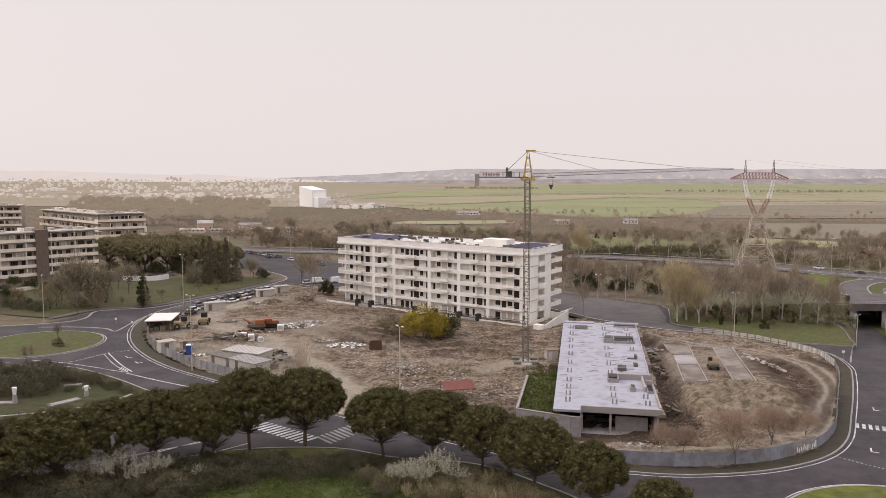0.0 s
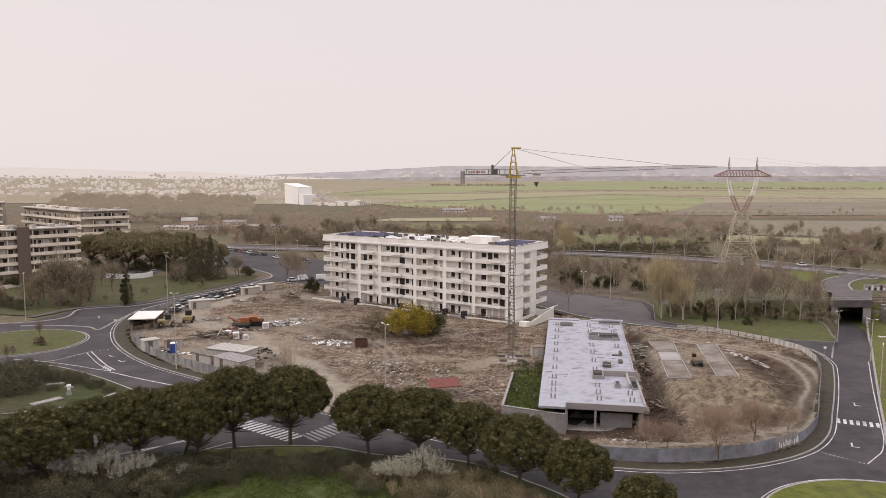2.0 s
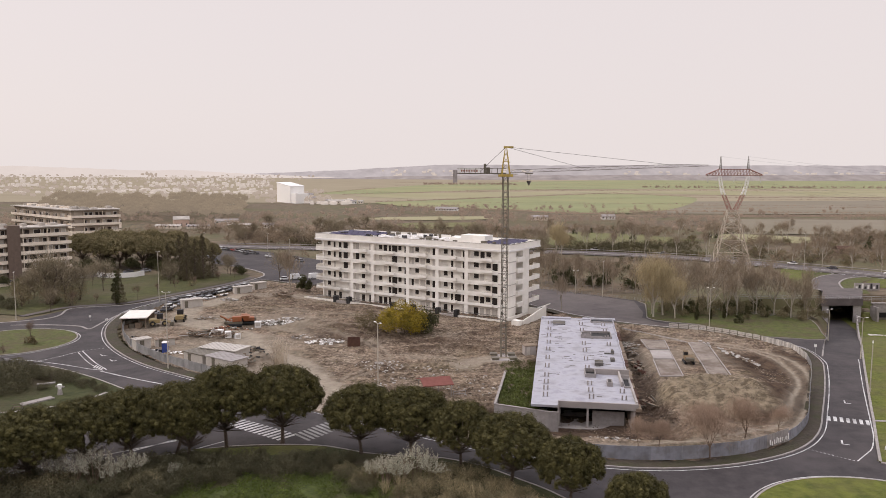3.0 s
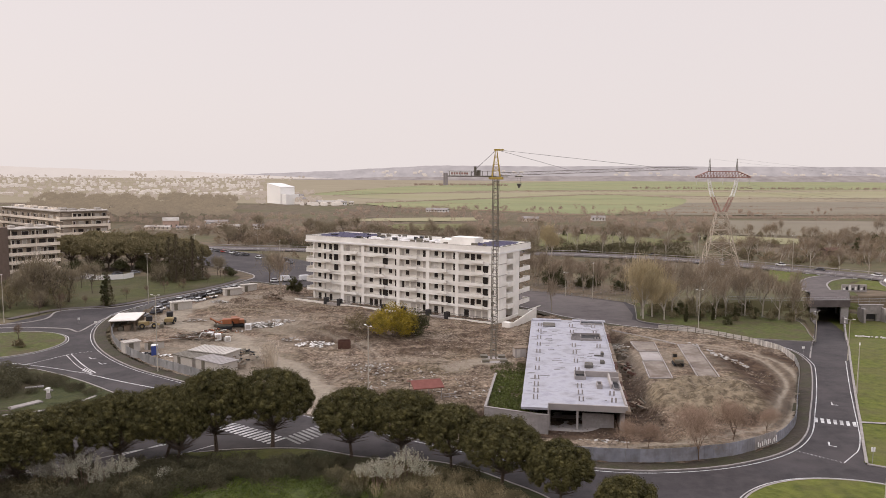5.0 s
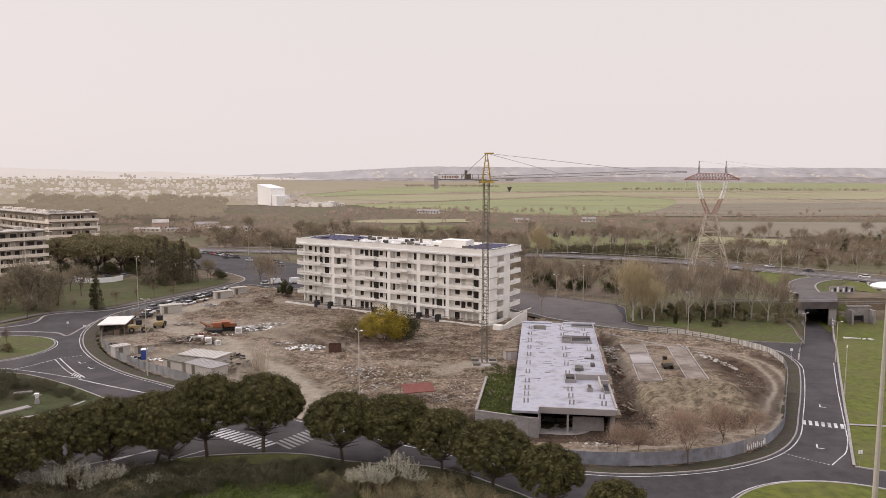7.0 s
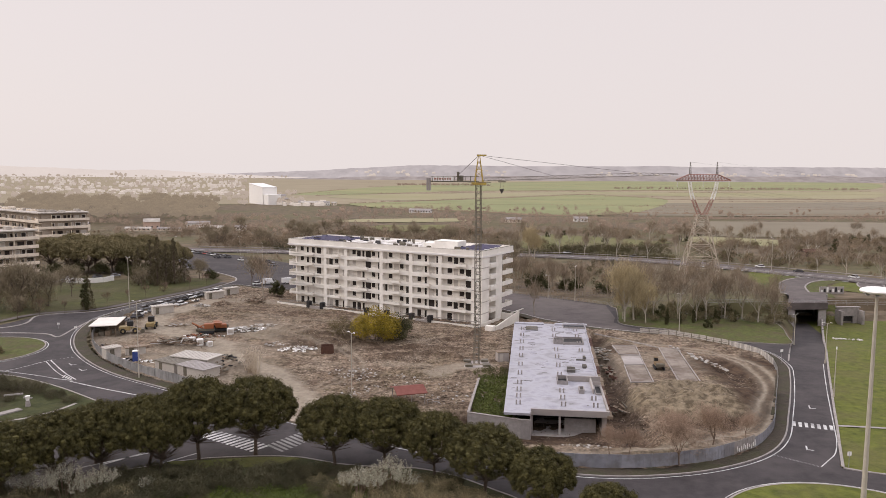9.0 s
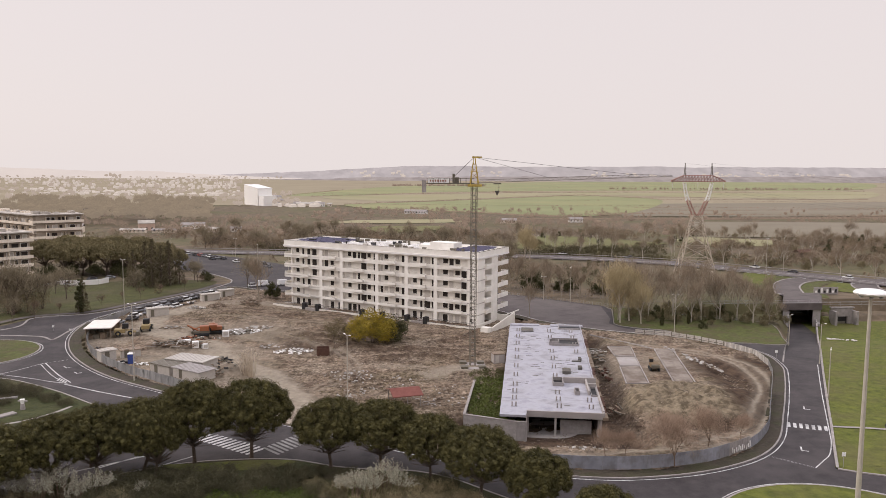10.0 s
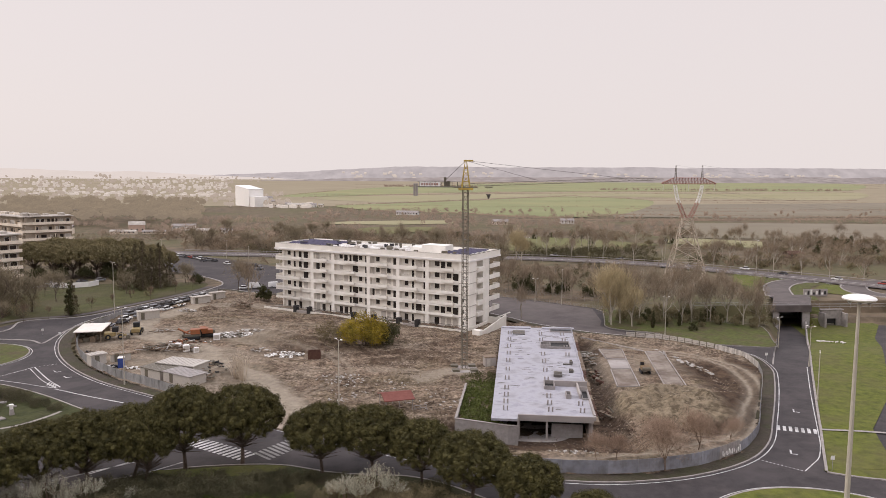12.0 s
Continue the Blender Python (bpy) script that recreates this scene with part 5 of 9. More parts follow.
def tower_crane():
    O = Vector((18.45, 162.9, 0))
    jd = Vector((62.8, 160.6, 43.2)) - Vector((19.0, 162.9, 42.2))
    jd.normalize()
    flat = Vector((jd.x, jd.y, 0)).normalized()
    top = thing("tower_crane", "tall yellow lattice tower crane over the site", "crane", Matrix.Translation(O))
    bm = bmesh.new()
    box(bm, -3.0, 3.0, -3.0, 3.0, -1.2, 0.25)
    part("base_slab", bm, M["concrete"], top, bevel=0.05)
    for x, y in ((-2, -2), (2, -2), (2, 2), (-2, 2)):
        bm = bmesh.new()
        box(bm, x - 0.8, x + 0.8, y - 0.8, y + 0.8, 0.25, 0.75)
        part("ballast_block", bm, M["mast_grey"], top)
    bm = bmesh.new()
    lattice(bm, (0, 0, 0.2), (0, 0, 40.6), 1.12, 27, 0.08, 0.034, Vector((1, 0.15, 0)))
    part("mast", bm, M["mast_grey"], top)
    for i in range(27):
        z = 1.0 + i * 1.5
        bm = bmesh.new()
        box(bm, -0.35, 0.35, -0.3, 0.3, z, z + 0.07)
        part("landing", bm, M["cable"], top)
    bm = bmesh.new()
    box(bm, -1.5, 1.5, -1.4, 1.4, 40.5, 41.0)
    part("slewing_ring", bm, M["yellow"], top, bevel=0.05)
    bm = bmesh.new()
    box(bm, -2.6, 2.6, -0.9, 0.9, 41.0, 41.15, Matrix.Rotation(math.atan2(flat.y, flat.x), 4, "Z"))
    part("platform", bm, M["mast_grey"], top)
    bm = bmesh.new()
    apex = Vector((0.0, 0, 46.9))
    for x, y in ((-0.9, -0.8), (0.9, -0.8), (0.9, 0.8), (-0.9, 0.8)):
        rod(bm, (x, y, 41.0), apex + Vector((x * .15, y * .15, 0)), 0.13, 0.09, 4)
    for z in (42.4, 43.8, 45.2):
        k = (46.9 - z) / 5.9
        c = [Vector((x * k, y * k, z)) for x, y in ((-0.9, -0.8), (0.9, -0.8), (0.9, 0.8), (-0.9, 0.8))]
        for i in range(4):
            rod(bm, c[i], c[(i + 1) % 4], 0.06, sides=3)
            rod(bm, c[i], c[(i + 1) % 4] + (apex - c[i]) * 0.3, 0.05, sides=3)
    part("tower_head", bm, M["yellow"], top)
    bm = bmesh.new()
    box(bm, -0.5, 1.6, -0.25, 0.25, 46.75, 47.1, Matrix.Rotation(math.atan2(flat.y, flat.x), 4, "Z"))
    part("head_sheave", bm, M["yellow"], top)
    # jib: triangular truss
    J0, J1 = Vector((0, 0, 41.35)) + flat * 1.0, Vector((43.8, -2.3, 43.0))
    side = Vector((-flat.y, flat.x, 0))
    bm = bmesh.new()
    n = 34
    pts = []
    for i in range(n + 1):
        p = J0 + (J1 - J0) * i / n
        h = 0.62 if i < n - 6 else 0.62 - 0.4 * (i - n + 6) / 6
        pts.append((p + side * 0.45, p - side * 0.45, p + Vector((0, 0, h))))
    for k in range(3):
        rod(bm, pts[0][k], pts[-1][k] if k < 2 else pts[n - 6][2], 0.055, 0.04, 4)
    rod(bm, pts[n - 6][2], pts[-1][2], 0.045, sides=3)
    for i in range(n):
        for k in (0, 1):
            rod(bm, pts[i][k], (pts[i][2] + pts[i + 1][2]) / 2, 0.018, sides=3)
            rod(bm, pts[i + 1][k], (pts[i][2] + pts[i + 1][2]) / 2, 0.018, sides=3)
        rod(bm, pts[i][0], pts[i][1], 0.025, sides=3)
    part("jib", bm, M["mast_grey"], top)
    # counter-jib
    K1 = Vector((0, 0, 41.2)) - flat * 10.6
    bm = bmesh.new()
    for s in (0.7, -0.7):
        rod(bm, side * s + Vector((0, 0, 41.2)), K1 + side * s, 0.12, sides=4)
        rod(bm, side * s + Vector((0, 0, 42.3)), K1 + side * s + Vector((0, 0, 1.1)), 0.05, sides=3)
        for i in range(9):
            p = Vector((0, 0, 41.2)) - flat * (1.2 * i + 0.6)
            rod(bm, p + side * s, p + side * s + Vector((0, 0, 1.1)), 0.05, sides=3)
    for i in range(9):
        p = Vector((0, 0, 41.2)) - flat * (1.2 * i + 0.6)
        rod(bm, p + side * .7, p - side * .7, 0.07, sides=3)
    part("counter_jib", bm, M["mast_grey"], top)
    R = Matrix.Translation(K1) @ Matrix.Rotation(math.atan2(flat.y, flat.x), 4, "Z")
    for i in range(2):
        bm = bmesh.new()
        box(bm, -0.9 + i * 0.5, -0.45 + i * 0.5, -0.75, 0.75, -2.0, 0.7, R)
        part("counterweight", bm, M["concrete"], top)
    bm = bmesh.new()
    box(bm, 0.4, 5.0, -0.7, -0.62, 0.0, 1.15, R)
    part("sign_board", bm, M["white"], top, "pale sign board on the counter jib")
    bm = bmesh.new()
    for i in range(7):
        box(bm, 0.8 + i * 0.55, 1.15 + i * 0.55, -0.724, -0.70, 0.35, 0.8, R)
    part("sign_lettering", bm, M["pylon_red"], top)
    bm = bmesh.new()
    box(bm, 5.8, 6.3, -0.6, 0.6, 0.1, 2.1, R)
    box(bm, 6.4, 7.2, -0.5, 0.5, 0.1, 1.3, R)
    part("winch", bm, M["mast_grey"], top)
    bm = bmesh.new()
    top_v = Vector((0, 0, 46.95))
    for f in (0.36, 0.80):
        rod(bm, top_v, J0 + (J1 - J0) * f + Vector((0, 0, 0.62)), 0.035, sides=4)
    rod(bm, top_v, K1 + flat * 4.8 + Vector((0, 0, 0.2)), 0.05, sides=4)
    part("stay_rope", bm, M["cable"], top)
    P = J0 + (J1 - J0) * 0.095
    bm = bmesh.new()
    box(bm, P.x - 0.8, P.x + 0.8, P.y - 0.5, P.y + 0.5, P.z - 0.45, P.z - 0.2)
    part("trolley", bm, M["mast_grey"], top)
    bm = bmesh.new()
    for s in (-0.3, 0.3):
        rod(bm, P + Vector((s, 0, -0.5)), P + Vector((s, 0, -2.0)), 0.02, sides=3)
    part("hoist_rope", bm, M["cable"], top)
    bm = bmesh.new()
    rod(bm, P + Vector((0, 0, -1.9)), P + Vector((0, 0, -2.9)), 0.55, 0.1, 6)
    part("hook_block", bm, M["cable"], top)
    return top


tower_crane()

# ================= high-voltage pylon =================


def pylon():
    top = thing("power_pylon", "lattice steel high-voltage pylon with a wide head", "pylon", Matrix.Translation((120.9, 286, 0)) @ Matrix.Rotation(radians(-12), 4, "Z") @ Matrix.Diagonal((0.94, 0.94, 1, 1)))

    def truss(name, levels, mat, k=1.0):
        bm = bmesh.new()
        for (z0, w0, d0, x0), (z1, w1, d1, x1) in zip(levels[:-1], levels[1:]):
            c0 = [Vector((x0 + sx * w0, sy * d0, z0)) for sx, sy in ((-1, -1), (1, -1), (1, 1), (-1, 1))]
            c1 = [Vector((x1 + sx * w1, sy * d1, z1)) for sx, sy in ((-1, -1), (1, -1), (1, 1), (-1, 1))]
            for i in range(4):
                j = (i + 1) % 4
                rod(bm, c0[i], c1[i], 0.22 * k, sides=4)
                rod(bm, c0[i], c1[j], 0.12 * k, sides=3)
                rod(bm, c0[j], c1[i], 0.12 * k, sides=3)
                rod(bm, c1[i], c1[j], 0.13 * k, sides=3)
        part(name, bm, mat, top)

    truss("leg_frame", [(0, 8.4, 7.4, 0), (5, 7.2, 6.3, 0), (10, 6.0, 5.2, 0), (15, 4.7, 4.1, 0), (20, 3.5, 3.0, 0), (24, 2.6, 2.2, 0), (27, 1.9, 1.6, 0)], M["pylon"])
    for s in (-1, 1):
        truss("fork_arm", [(27, 0.75, 1.4, s * 1.0), (30, 0.7, 1.2, s * 2.4), (33, 0.65, 1.0, s * 3.7)], M["pylon_red"], 0.42)
        truss("fork_arm", [(33, 0.65, 1.0, s * 3.8), (36.5, 0.55, 0.9, s * 4.9), (40, 0.5, 0.8, s * 5.5)], M["white"], 0.42)
    bm = bmesh.new()
    prev = None
    for i in range(19):
        x = -11 + 22 * i / 18
        e = abs(x)
        low = Vector((x, 0, 40.6 if e < 6 else 40.6))
        hi = Vector((x, 0, 42.9 if e < 6 else 42.9 - (e - 6) * 0.42))
        for y in (-0.6, 0.6):
            o = Vector((0, y, 0))
            rod(bm, low + o, hi + o, 0.09, sides=3)
            if prev:
                rod(bm, prev[0] + o, low + o, 0.15, sides=4)
                rod(bm, prev[1] + o, hi + o, 0.15, sides=4)
                rod(bm, prev[0] + o, hi + o, 0.08, sides=3)
        prev = (low, hi)
    part("cross_arm", bm, M["pylon_red"], top, "dark red lattice cross arm")
    for x in (-5.4, 5.4):
        bm = bmesh.new()
        lattice(bm, (x, 0, 42.8), (x, 0, 47.8), 0.8, 5, 0.09, 0.05, Vector((1, 0, 0)), 0.3)
        part("earth_peak", bm, M["mast_grey"], top)
    for x in (-10.4, 0, 10.4):
        bm = bmesh.new()
        for k in range(9):
            rod(bm, (x, 0, 40.5 - k * 0.3), (x, 0, 40.3 - k * 0.3), 0.2, 0.1, 6)
        part("insulator", bm, M["white"], top)


pylon()


def tube(bm, pts, r):
    """A thin bent cable of three sides."""
    rings = []
    for i, p in enumerate(pts):
        d = (pts[min(i + 1, len(pts) - 1)] - pts[max(i - 1, 0)]).normalized()
        s = d.cross(Vector((0, 0, 1))).normalized()
        t = s.cross(d)
        rings.append([bm.verts.new(p + r * (s * math.cos(a) + t * math.sin(a))) for a in (0, 2.1, 4.2)])
    for q, w in zip(rings[:-1], rings[1:]):
        for k in range(3):
            bm.faces.new((q[k], q[(k + 1) % 3], w[(k + 1) % 3], w[k]))


def wires():
    for x, z, y0 in ((-10.4, 37.8, 0), (0, 37.8, 0), (10.4, 37.8, 0), (-5.4, 47.8, 0), (5.4, 47.8, 0)):
        c, s = math.cos(radians(-12)), math.sin(radians(-12))
        a = Vector((120.9 + 0.94 * x * c, 286 + 0.94 * x * s, z))
        for d in (Vector((300, -62, 0)),):
            bm = bmesh.new()
            line_ = [Vector(a)]
            for i in range(1, 25):
                t = i / 24
                p = a + d * t + Vector((0, 0, -4 * 9.0 * t * (1 - t) - 4 * t))
                line_.append(p)
            tube(bm, line_, 0.02)
            tagged(new("power_line", finish(bm, "power_line", M["cable"])), "sagging high-voltage cable from the pylon", "cable", "power lines")


wires()

# ================= vegetation =================


def tufts(c, r, per, size, rnd, up=0.0, flat=0.7):
    """Loose triangles scattered round centres c (n x 3) within radii r."""
    c = np.asarray(c, float)
    n = len(c) * per
    cc = np.repeat(c, per, 0)
    rr = np.repeat(np.broadcast_to(np.asarray(r, float), (len(c),)), per)
    d = rnd.normal(size=(n, 3))
    d /= np.linalg.norm(d, axis=1)[:, None] + 1e-9
    d[:, 2] += up
    p = cc + d * (rr * rnd.uniform(0.55, 1.0, n) ** 0.6)[:, None]
    a, b = rnd.normal(size=(n, 3)), rnd.normal(size=(n, 3))
    dn_ = d / (np.linalg.norm(d, axis=1)[:, None] + 1e-9)
    a -= flat * dn_ * (a * dn_).sum(1)[:, None]         # leaves lie mostly along the clump's surface
    b -= flat * dn_ * (b * dn_).sum(1)[:, None]
    a /= np.linalg.norm(a, axis=1)[:, None]
    b /= np.linalg.norm(b, axis=1)[:, None]
    s = size * rnd.uniform(0.6, 1.4, n)[:, None]
    v = np.stack([p - a * s * 0.6, p + a * s * 0.6, p + b * s], 1).reshape(-1, 3)
    return v


ball = bmesh.new()
bmesh.ops.create_icosphere(ball, subdivisions=2, radius=1.0)
BALL = np.array([list(q.co) for q in ball.verts])
BALL_TRI = np.array([[q.index for q in f.verts] for f in ball.faces])
ball.free()


def cushions(c, r, rnd, squat=0.8, rough=0.16):
    """Dense ragged clumps of foliage round centres c, as loose triangles."""
    lump = rnd.uniform(1 - rough, 1 + rough, (len(c), len(BALL), 1))
    v = c[:, None, :] + BALL[None] * lump * r[:, None, None] * np.array([1, 1, squat])
    return v[:, BALL_TRI].reshape(-1, 3)


def tri_mesh(name, v, mat):
    n = len(v) // 3
    me = bpy.data.meshes.new(name)
    me.vertices.add(n * 3)
    me.vertices.foreach_set("co", np.ascontiguousarray(v, dtype=np.float32).ravel())
    me.loops.add(n * 3)
    me.loops.foreach_set("vertex_index", np.arange(n * 3, dtype=np.int32))
    me.polygons.add(n)
    me.polygons.foreach_set("loop_start", np.arange(0, n * 3, 3, dtype=np.int32))
    me.update(calc_edges=True)
    me.materials.append(mat)
    return me


def pine(seed, R=6.1, H=10.6, needle="pine", label="umbrella pine with a dense olive-green domed crown", group="pines along the road", fine=0.09, per=165, dome=540):
    """An umbrella pine: a forked trunk under a wide dome of needle cushions, hollow below."""
    rnd = np.random.default_rng(seed)
    top = thing("pine_tree", label, "tree", group=group)
    fork = H * 0.27
    lean = Vector((rnd.normal() * .25, rnd.normal() * .25, fork))
    tr = bmesh.new()
    rod(tr, (0, 0, -0.4), (0.05, 0, 0.5), 0.38, 0.27, 8)
    rod(tr, (0.05, 0, 0.5), lean, 0.27, 0.22, 8)
    part("trunk", tr, M["bark"], top)
    base, rise = H * 0.545, H * 0.43
    cush, rad = [], []
    for k in range(dome):
        up = rnd.uniform(-0.2, 1.0)
        a = rnd.uniform(0, 6.283)
        flat = math.sqrt(max(0.0, 1 - max(up, 0) ** 2))
        at = Vector((flat * math.cos(a), flat * math.sin(a), up))
        lump = 1 + 0.13 * noise.noise(at * 1.9 + Vector((seed, 0, 0))) + 0.11 * noise.noise(at * 4.6 + Vector((0, seed, 0))) + rnd.normal() * 0.025
        q = 0.875 * lump * (1.0 if up > 0 else 1.0 + 0.75 * up)
        z = base + rise * (up * 0.92 * lump if up > 0 else 0.75 * up + 0.06 * rnd.normal())
        cush.append((R * q * flat * math.cos(a), R * q * flat * math.sin(a), z))
        rad.append(rnd.uniform(0.28, 0.68))
    for k in range(40):
        a, q = rnd.uniform(0, 6.283), math.sqrt(rnd.uniform(0, 1)) * 0.68
        cush.append((R * q * math.cos(a), R * q * math.sin(a), base + rise * rnd.uniform(0.16, 0.62) * (1 - q * q)))
        rad.append(1.05)
    li = bmesh.new()
    for k in range(7):                                  # main limbs, each dividing towards the dome
        a = k * 0.898 + rnd.normal() * 0.2
        w = R * rnd.uniform(0.26, 0.44)
        m1 = Vector((w * math.cos(a), w * math.sin(a), fork + (base - fork) * rnd.uniform(0.55, 0.9)))
        rod(li, lean - Vector((0, 0, 0.2)), m1, 0.2, 0.13, 6)
        near = sorted(cush[:dome], key=lambda c: (c[0] - 2 * m1.x) ** 2 + (c[1] - 2 * m1.y) ** 2)[:70]
        for c in near[::8]:
            m2 = Vector((m1.x + (c[0] - m1.x) * 0.55, m1.y + (c[1] - m1.y) * 0.55, m1.z + (c[2] - m1.z) * 0.35))
            rod(li, m1, m2, 0.11, 0.065, 4)
            rod(li, m2, c, 0.065, 0.03, 4)
            for _ in range(2):
                rod(li, m2, m2 + Vector((rnd.normal() * 1.1, rnd.normal() * 1.1, 0.1 + rnd.normal() * 0.35)), 0.03, 0.012, 3)
    for k in range(44):                                 # bare twigs below the dome
        a = rnd.uniform(0, 6.283)
        p = lean * rnd.uniform(0.7, 1.0)
        q = p + Vector((math.cos(a), math.sin(a), rnd.uniform(0.12, 0.75))) * rnd.uniform(1.2, 3.6)
        rod(li, p, q, 0.07, 0.02, 4)
        rod(li, p.lerp(q, 0.6), q + Vector((rnd.normal() * 0.7, rnd.normal() * 0.7, 0.2)), 0.03, 0.01, 3)
    part("branch_frame", li, M["bark"], top)
    rr, cc = np.array(rad) * R / 5.4, np.array(cush)
    tips = tufts(cc, rr * rnd.uniform(0.9, 1.15, len(rr)), per, fine, rnd, 0.10, 0.35).reshape(-1, 3, 3)
    mid_ = tips.mean(1)
    deep = np.zeros(len(mid_), bool)
    for p, r in zip(cc, rr):                             # needles buried in a neighbouring cushion are left out
        deep |= ((mid_ - p) ** 2).sum(1) < (0.45 * r) ** 2
    v = np.concatenate([cushions(cc, rr * np.where(np.arange(len(rr)) < dome, 0.5, 0.75), rnd, 0.9, 0.25), tips[~deep].reshape(-1, 3)])
    part("crown", tri_mesh("crown", v, M[needle]), None, top)
    return top


PINES = [(-21.2, 111, 1.08, 1.16), (-29.2, 109, 1.02, 1.2), (-35.5, 105.8, 0.95, 1.06), (-41, 103.5, 0.97, 1.03), (-46, 100, 0.97, 1.0), (-51, 96, 1.0, 1.0), (-56, 91.5, 1.0, 1.0), (-61, 86, 1.0, 1.0),
         (-33.4, 104.2, 0.8, 1.0), (-8.8, 106.3, 0.95, 1.0), (-1.3, 105.2, 1.0, 0.98), (5.7, 100.6, 0.82, 0.92), (12.2, 95.2, 0.97, 0.92), (18.7, 88.8, 0.76, 0.82), (24.4, 79.6, 0.66, 0.74), (-66, 82, 1.0, 1.0), (-62, 92, 1.0, 1.0), (-44, 108.5, 0.8, 0.85)]
kinds = [pine(s) for s in (11, 12, 13)]
for i, (x, y, w, h) in enumerate(PINES):
    ob = kinds[i] if i < 3 else copy_thing(kinds[i % 3], pose(x, y, 0.1, 0, 0, 47 * i))
    ob.matrix_world = pose(x, y, 0.1, 0, 0, 47 * i)
    ob.scale = (w, w, h)


def bare_tree(name, label, seed, H, spread, mat_twig, mat_bark, upright=0.5, levels=4, twigs=9, group="", twig_len=1.0, low=0.3, wide=0.36, thick=0.012, fine=0.0028):
    """A leafless tree: trunk, limbs, and a haze of fine twigs."""
    rnd = np.random.default_rng(seed)
    top = thing(name, label, "tree", group=group)
    tr, li = bmesh.new(), bmesh.new()
    ends = []

    def grow(p, d, length, r, lev):
        q = p + d * length
        rod(li if lev else tr, p, q, r, r * 0.66, 5 if lev < 2 else 3)
        if lev >= levels:
            ends.append((q, d))
            return
        for k in range(3 if lev else 4):
            e = Vector(rnd.normal(size=3))
            e = (d * 0.75 + e * spread + Vector((0, 0, upright * 0.5))).normalized()
            grow(p + d * length * rnd.uniform(0.55, 1.0), e, length * rnd.uniform(0.58, 0.82), r * 0.58, lev + 1)

    grow(Vector((0, 0, -0.3)), Vector((rnd.normal() * .05, rnd.normal() * .05, 1)).normalized(), H * low, H * thick, 0)
    part("trunk", tr, mat_bark, top)
    part("branch_frame", li, mat_bark, top)
    e = np.array([list(q) + list(d) for q, d in ends])
    hmax = e[:, 2].max()
    n = len(e) * twigs
    o = np.repeat(e[:, :3], twigs, 0) + rnd.normal(size=(n, 3)) * H * 0.05
    d = np.repeat(e[:, 3:], twigs, 0) + rnd.normal(size=(n, 3)) * 0.55
    d[:, 2] += upright * 0.5
    d /= np.linalg.norm(d, axis=1)[:, None]
    L = H * 0.10 * twig_len * rnd.uniform(0.5, 1.3, n)[:, None]
    s = np.cross(d, rnd.normal(size=(n, 3)))
    s = s / (np.linalg.norm(s, axis=1)[:, None] + 1e-9) * H * fine
    v = np.stack([o - s - d * L * .3, o + s - d * L * .3, o + d * L], 1).reshape(-1, 3)
    part("crown", tri_mesh("crown", v, mat_twig), None, top)
    k = H / hmax
    w = min(k, wide * H / (np.percentile(np.hypot(e[:, 0], e[:, 1]), 90) + 1e-6))
    for c in top.children:
        c.data.transform(Matrix.Diagonal((w, w, k, 1)))
    return top


def plant(proto, places, first=True):
    """Sets a tree and its copies at (x, y, scale[, z])."""
    for i, p in enumerate(places):
        m = pose(p[0], p[1], p[3] if len(p) > 3 else 0.05, 0, 0, (i * 73) % 360)
        ob = proto if i == 0 and first else copy_thing(proto, m)
        ob.matrix_world = m
        ob.scale = (p[2],) * 3


gold = bare_tree("poplar", "bare poplar with straw-coloured upright twigs", 21, 14, 0.34, M["twig_gold"], M["bark_white"], 1.2, 4, 30, "poplar grove", 0.7, 0.22, 0.30, 0.011, 0.0016)
plant(gold, [(66.9, 209.5, 1.05), (70.5, 212, 1.15), (72.5, 207.5, 0.8), (67.5, 213.5, 0.75), (66, 362, 1.1), (70, 368, 0.9)])
grove = bare_tree("bare_tree", "leafless grey-brown tree in the grove", 22, 13, 0.42, M["twig"], M["bark_pale"], 0.8, 4, 7, "poplar grove", 1.2, thick=0.010, fine=0.0024)
grove2 = bare_tree("bare_tree", "leafless slender tree with a pale trunk", 23, 14.5, 0.34, M["twig"], M["bark_white"], 1.0, 4, 6, "poplar grove", 1.2, thick=0.013, fine=0.0024)
plant(grove, [(111, 209.5, 0.8, 0.5), (113.5, 214, 0.8, 3.2), (109.5, 205, 0.75, 0), (97.6, 213, 0.95), (85.5, 220, 1.0), (100.5, 221, 1.0), (77.5, 222, 1.0), (107, 224, 1.0, 1.5), (88, 231, 1.1), (97, 233, 1.1, 1), (80, 236, 1.1), (104, 238, 1.0, 2)])
plant(grove2, [(106, 207.5, 0.85), (77.5, 215.5, 0.8), (84.5, 214, 0.85), (92.5, 212.5, 0.85), (98.7, 213.6, 0.95), (104, 213.5, 0.95), (90, 226, 1.0), (73, 230, 0.9), (82, 229, 1.0), (98, 227, 1.0), (88, 209, 0.8)])
slim = bare_tree("bare_tree", "thin brown leafless tree on the grass slope", 24, 12.0, 0.45, M["twig_hazed"], M["bark"], 0.7, 4, 6, "trees on the slope", 1.2, 0.22, 0.3, 0.009, 0.0024)
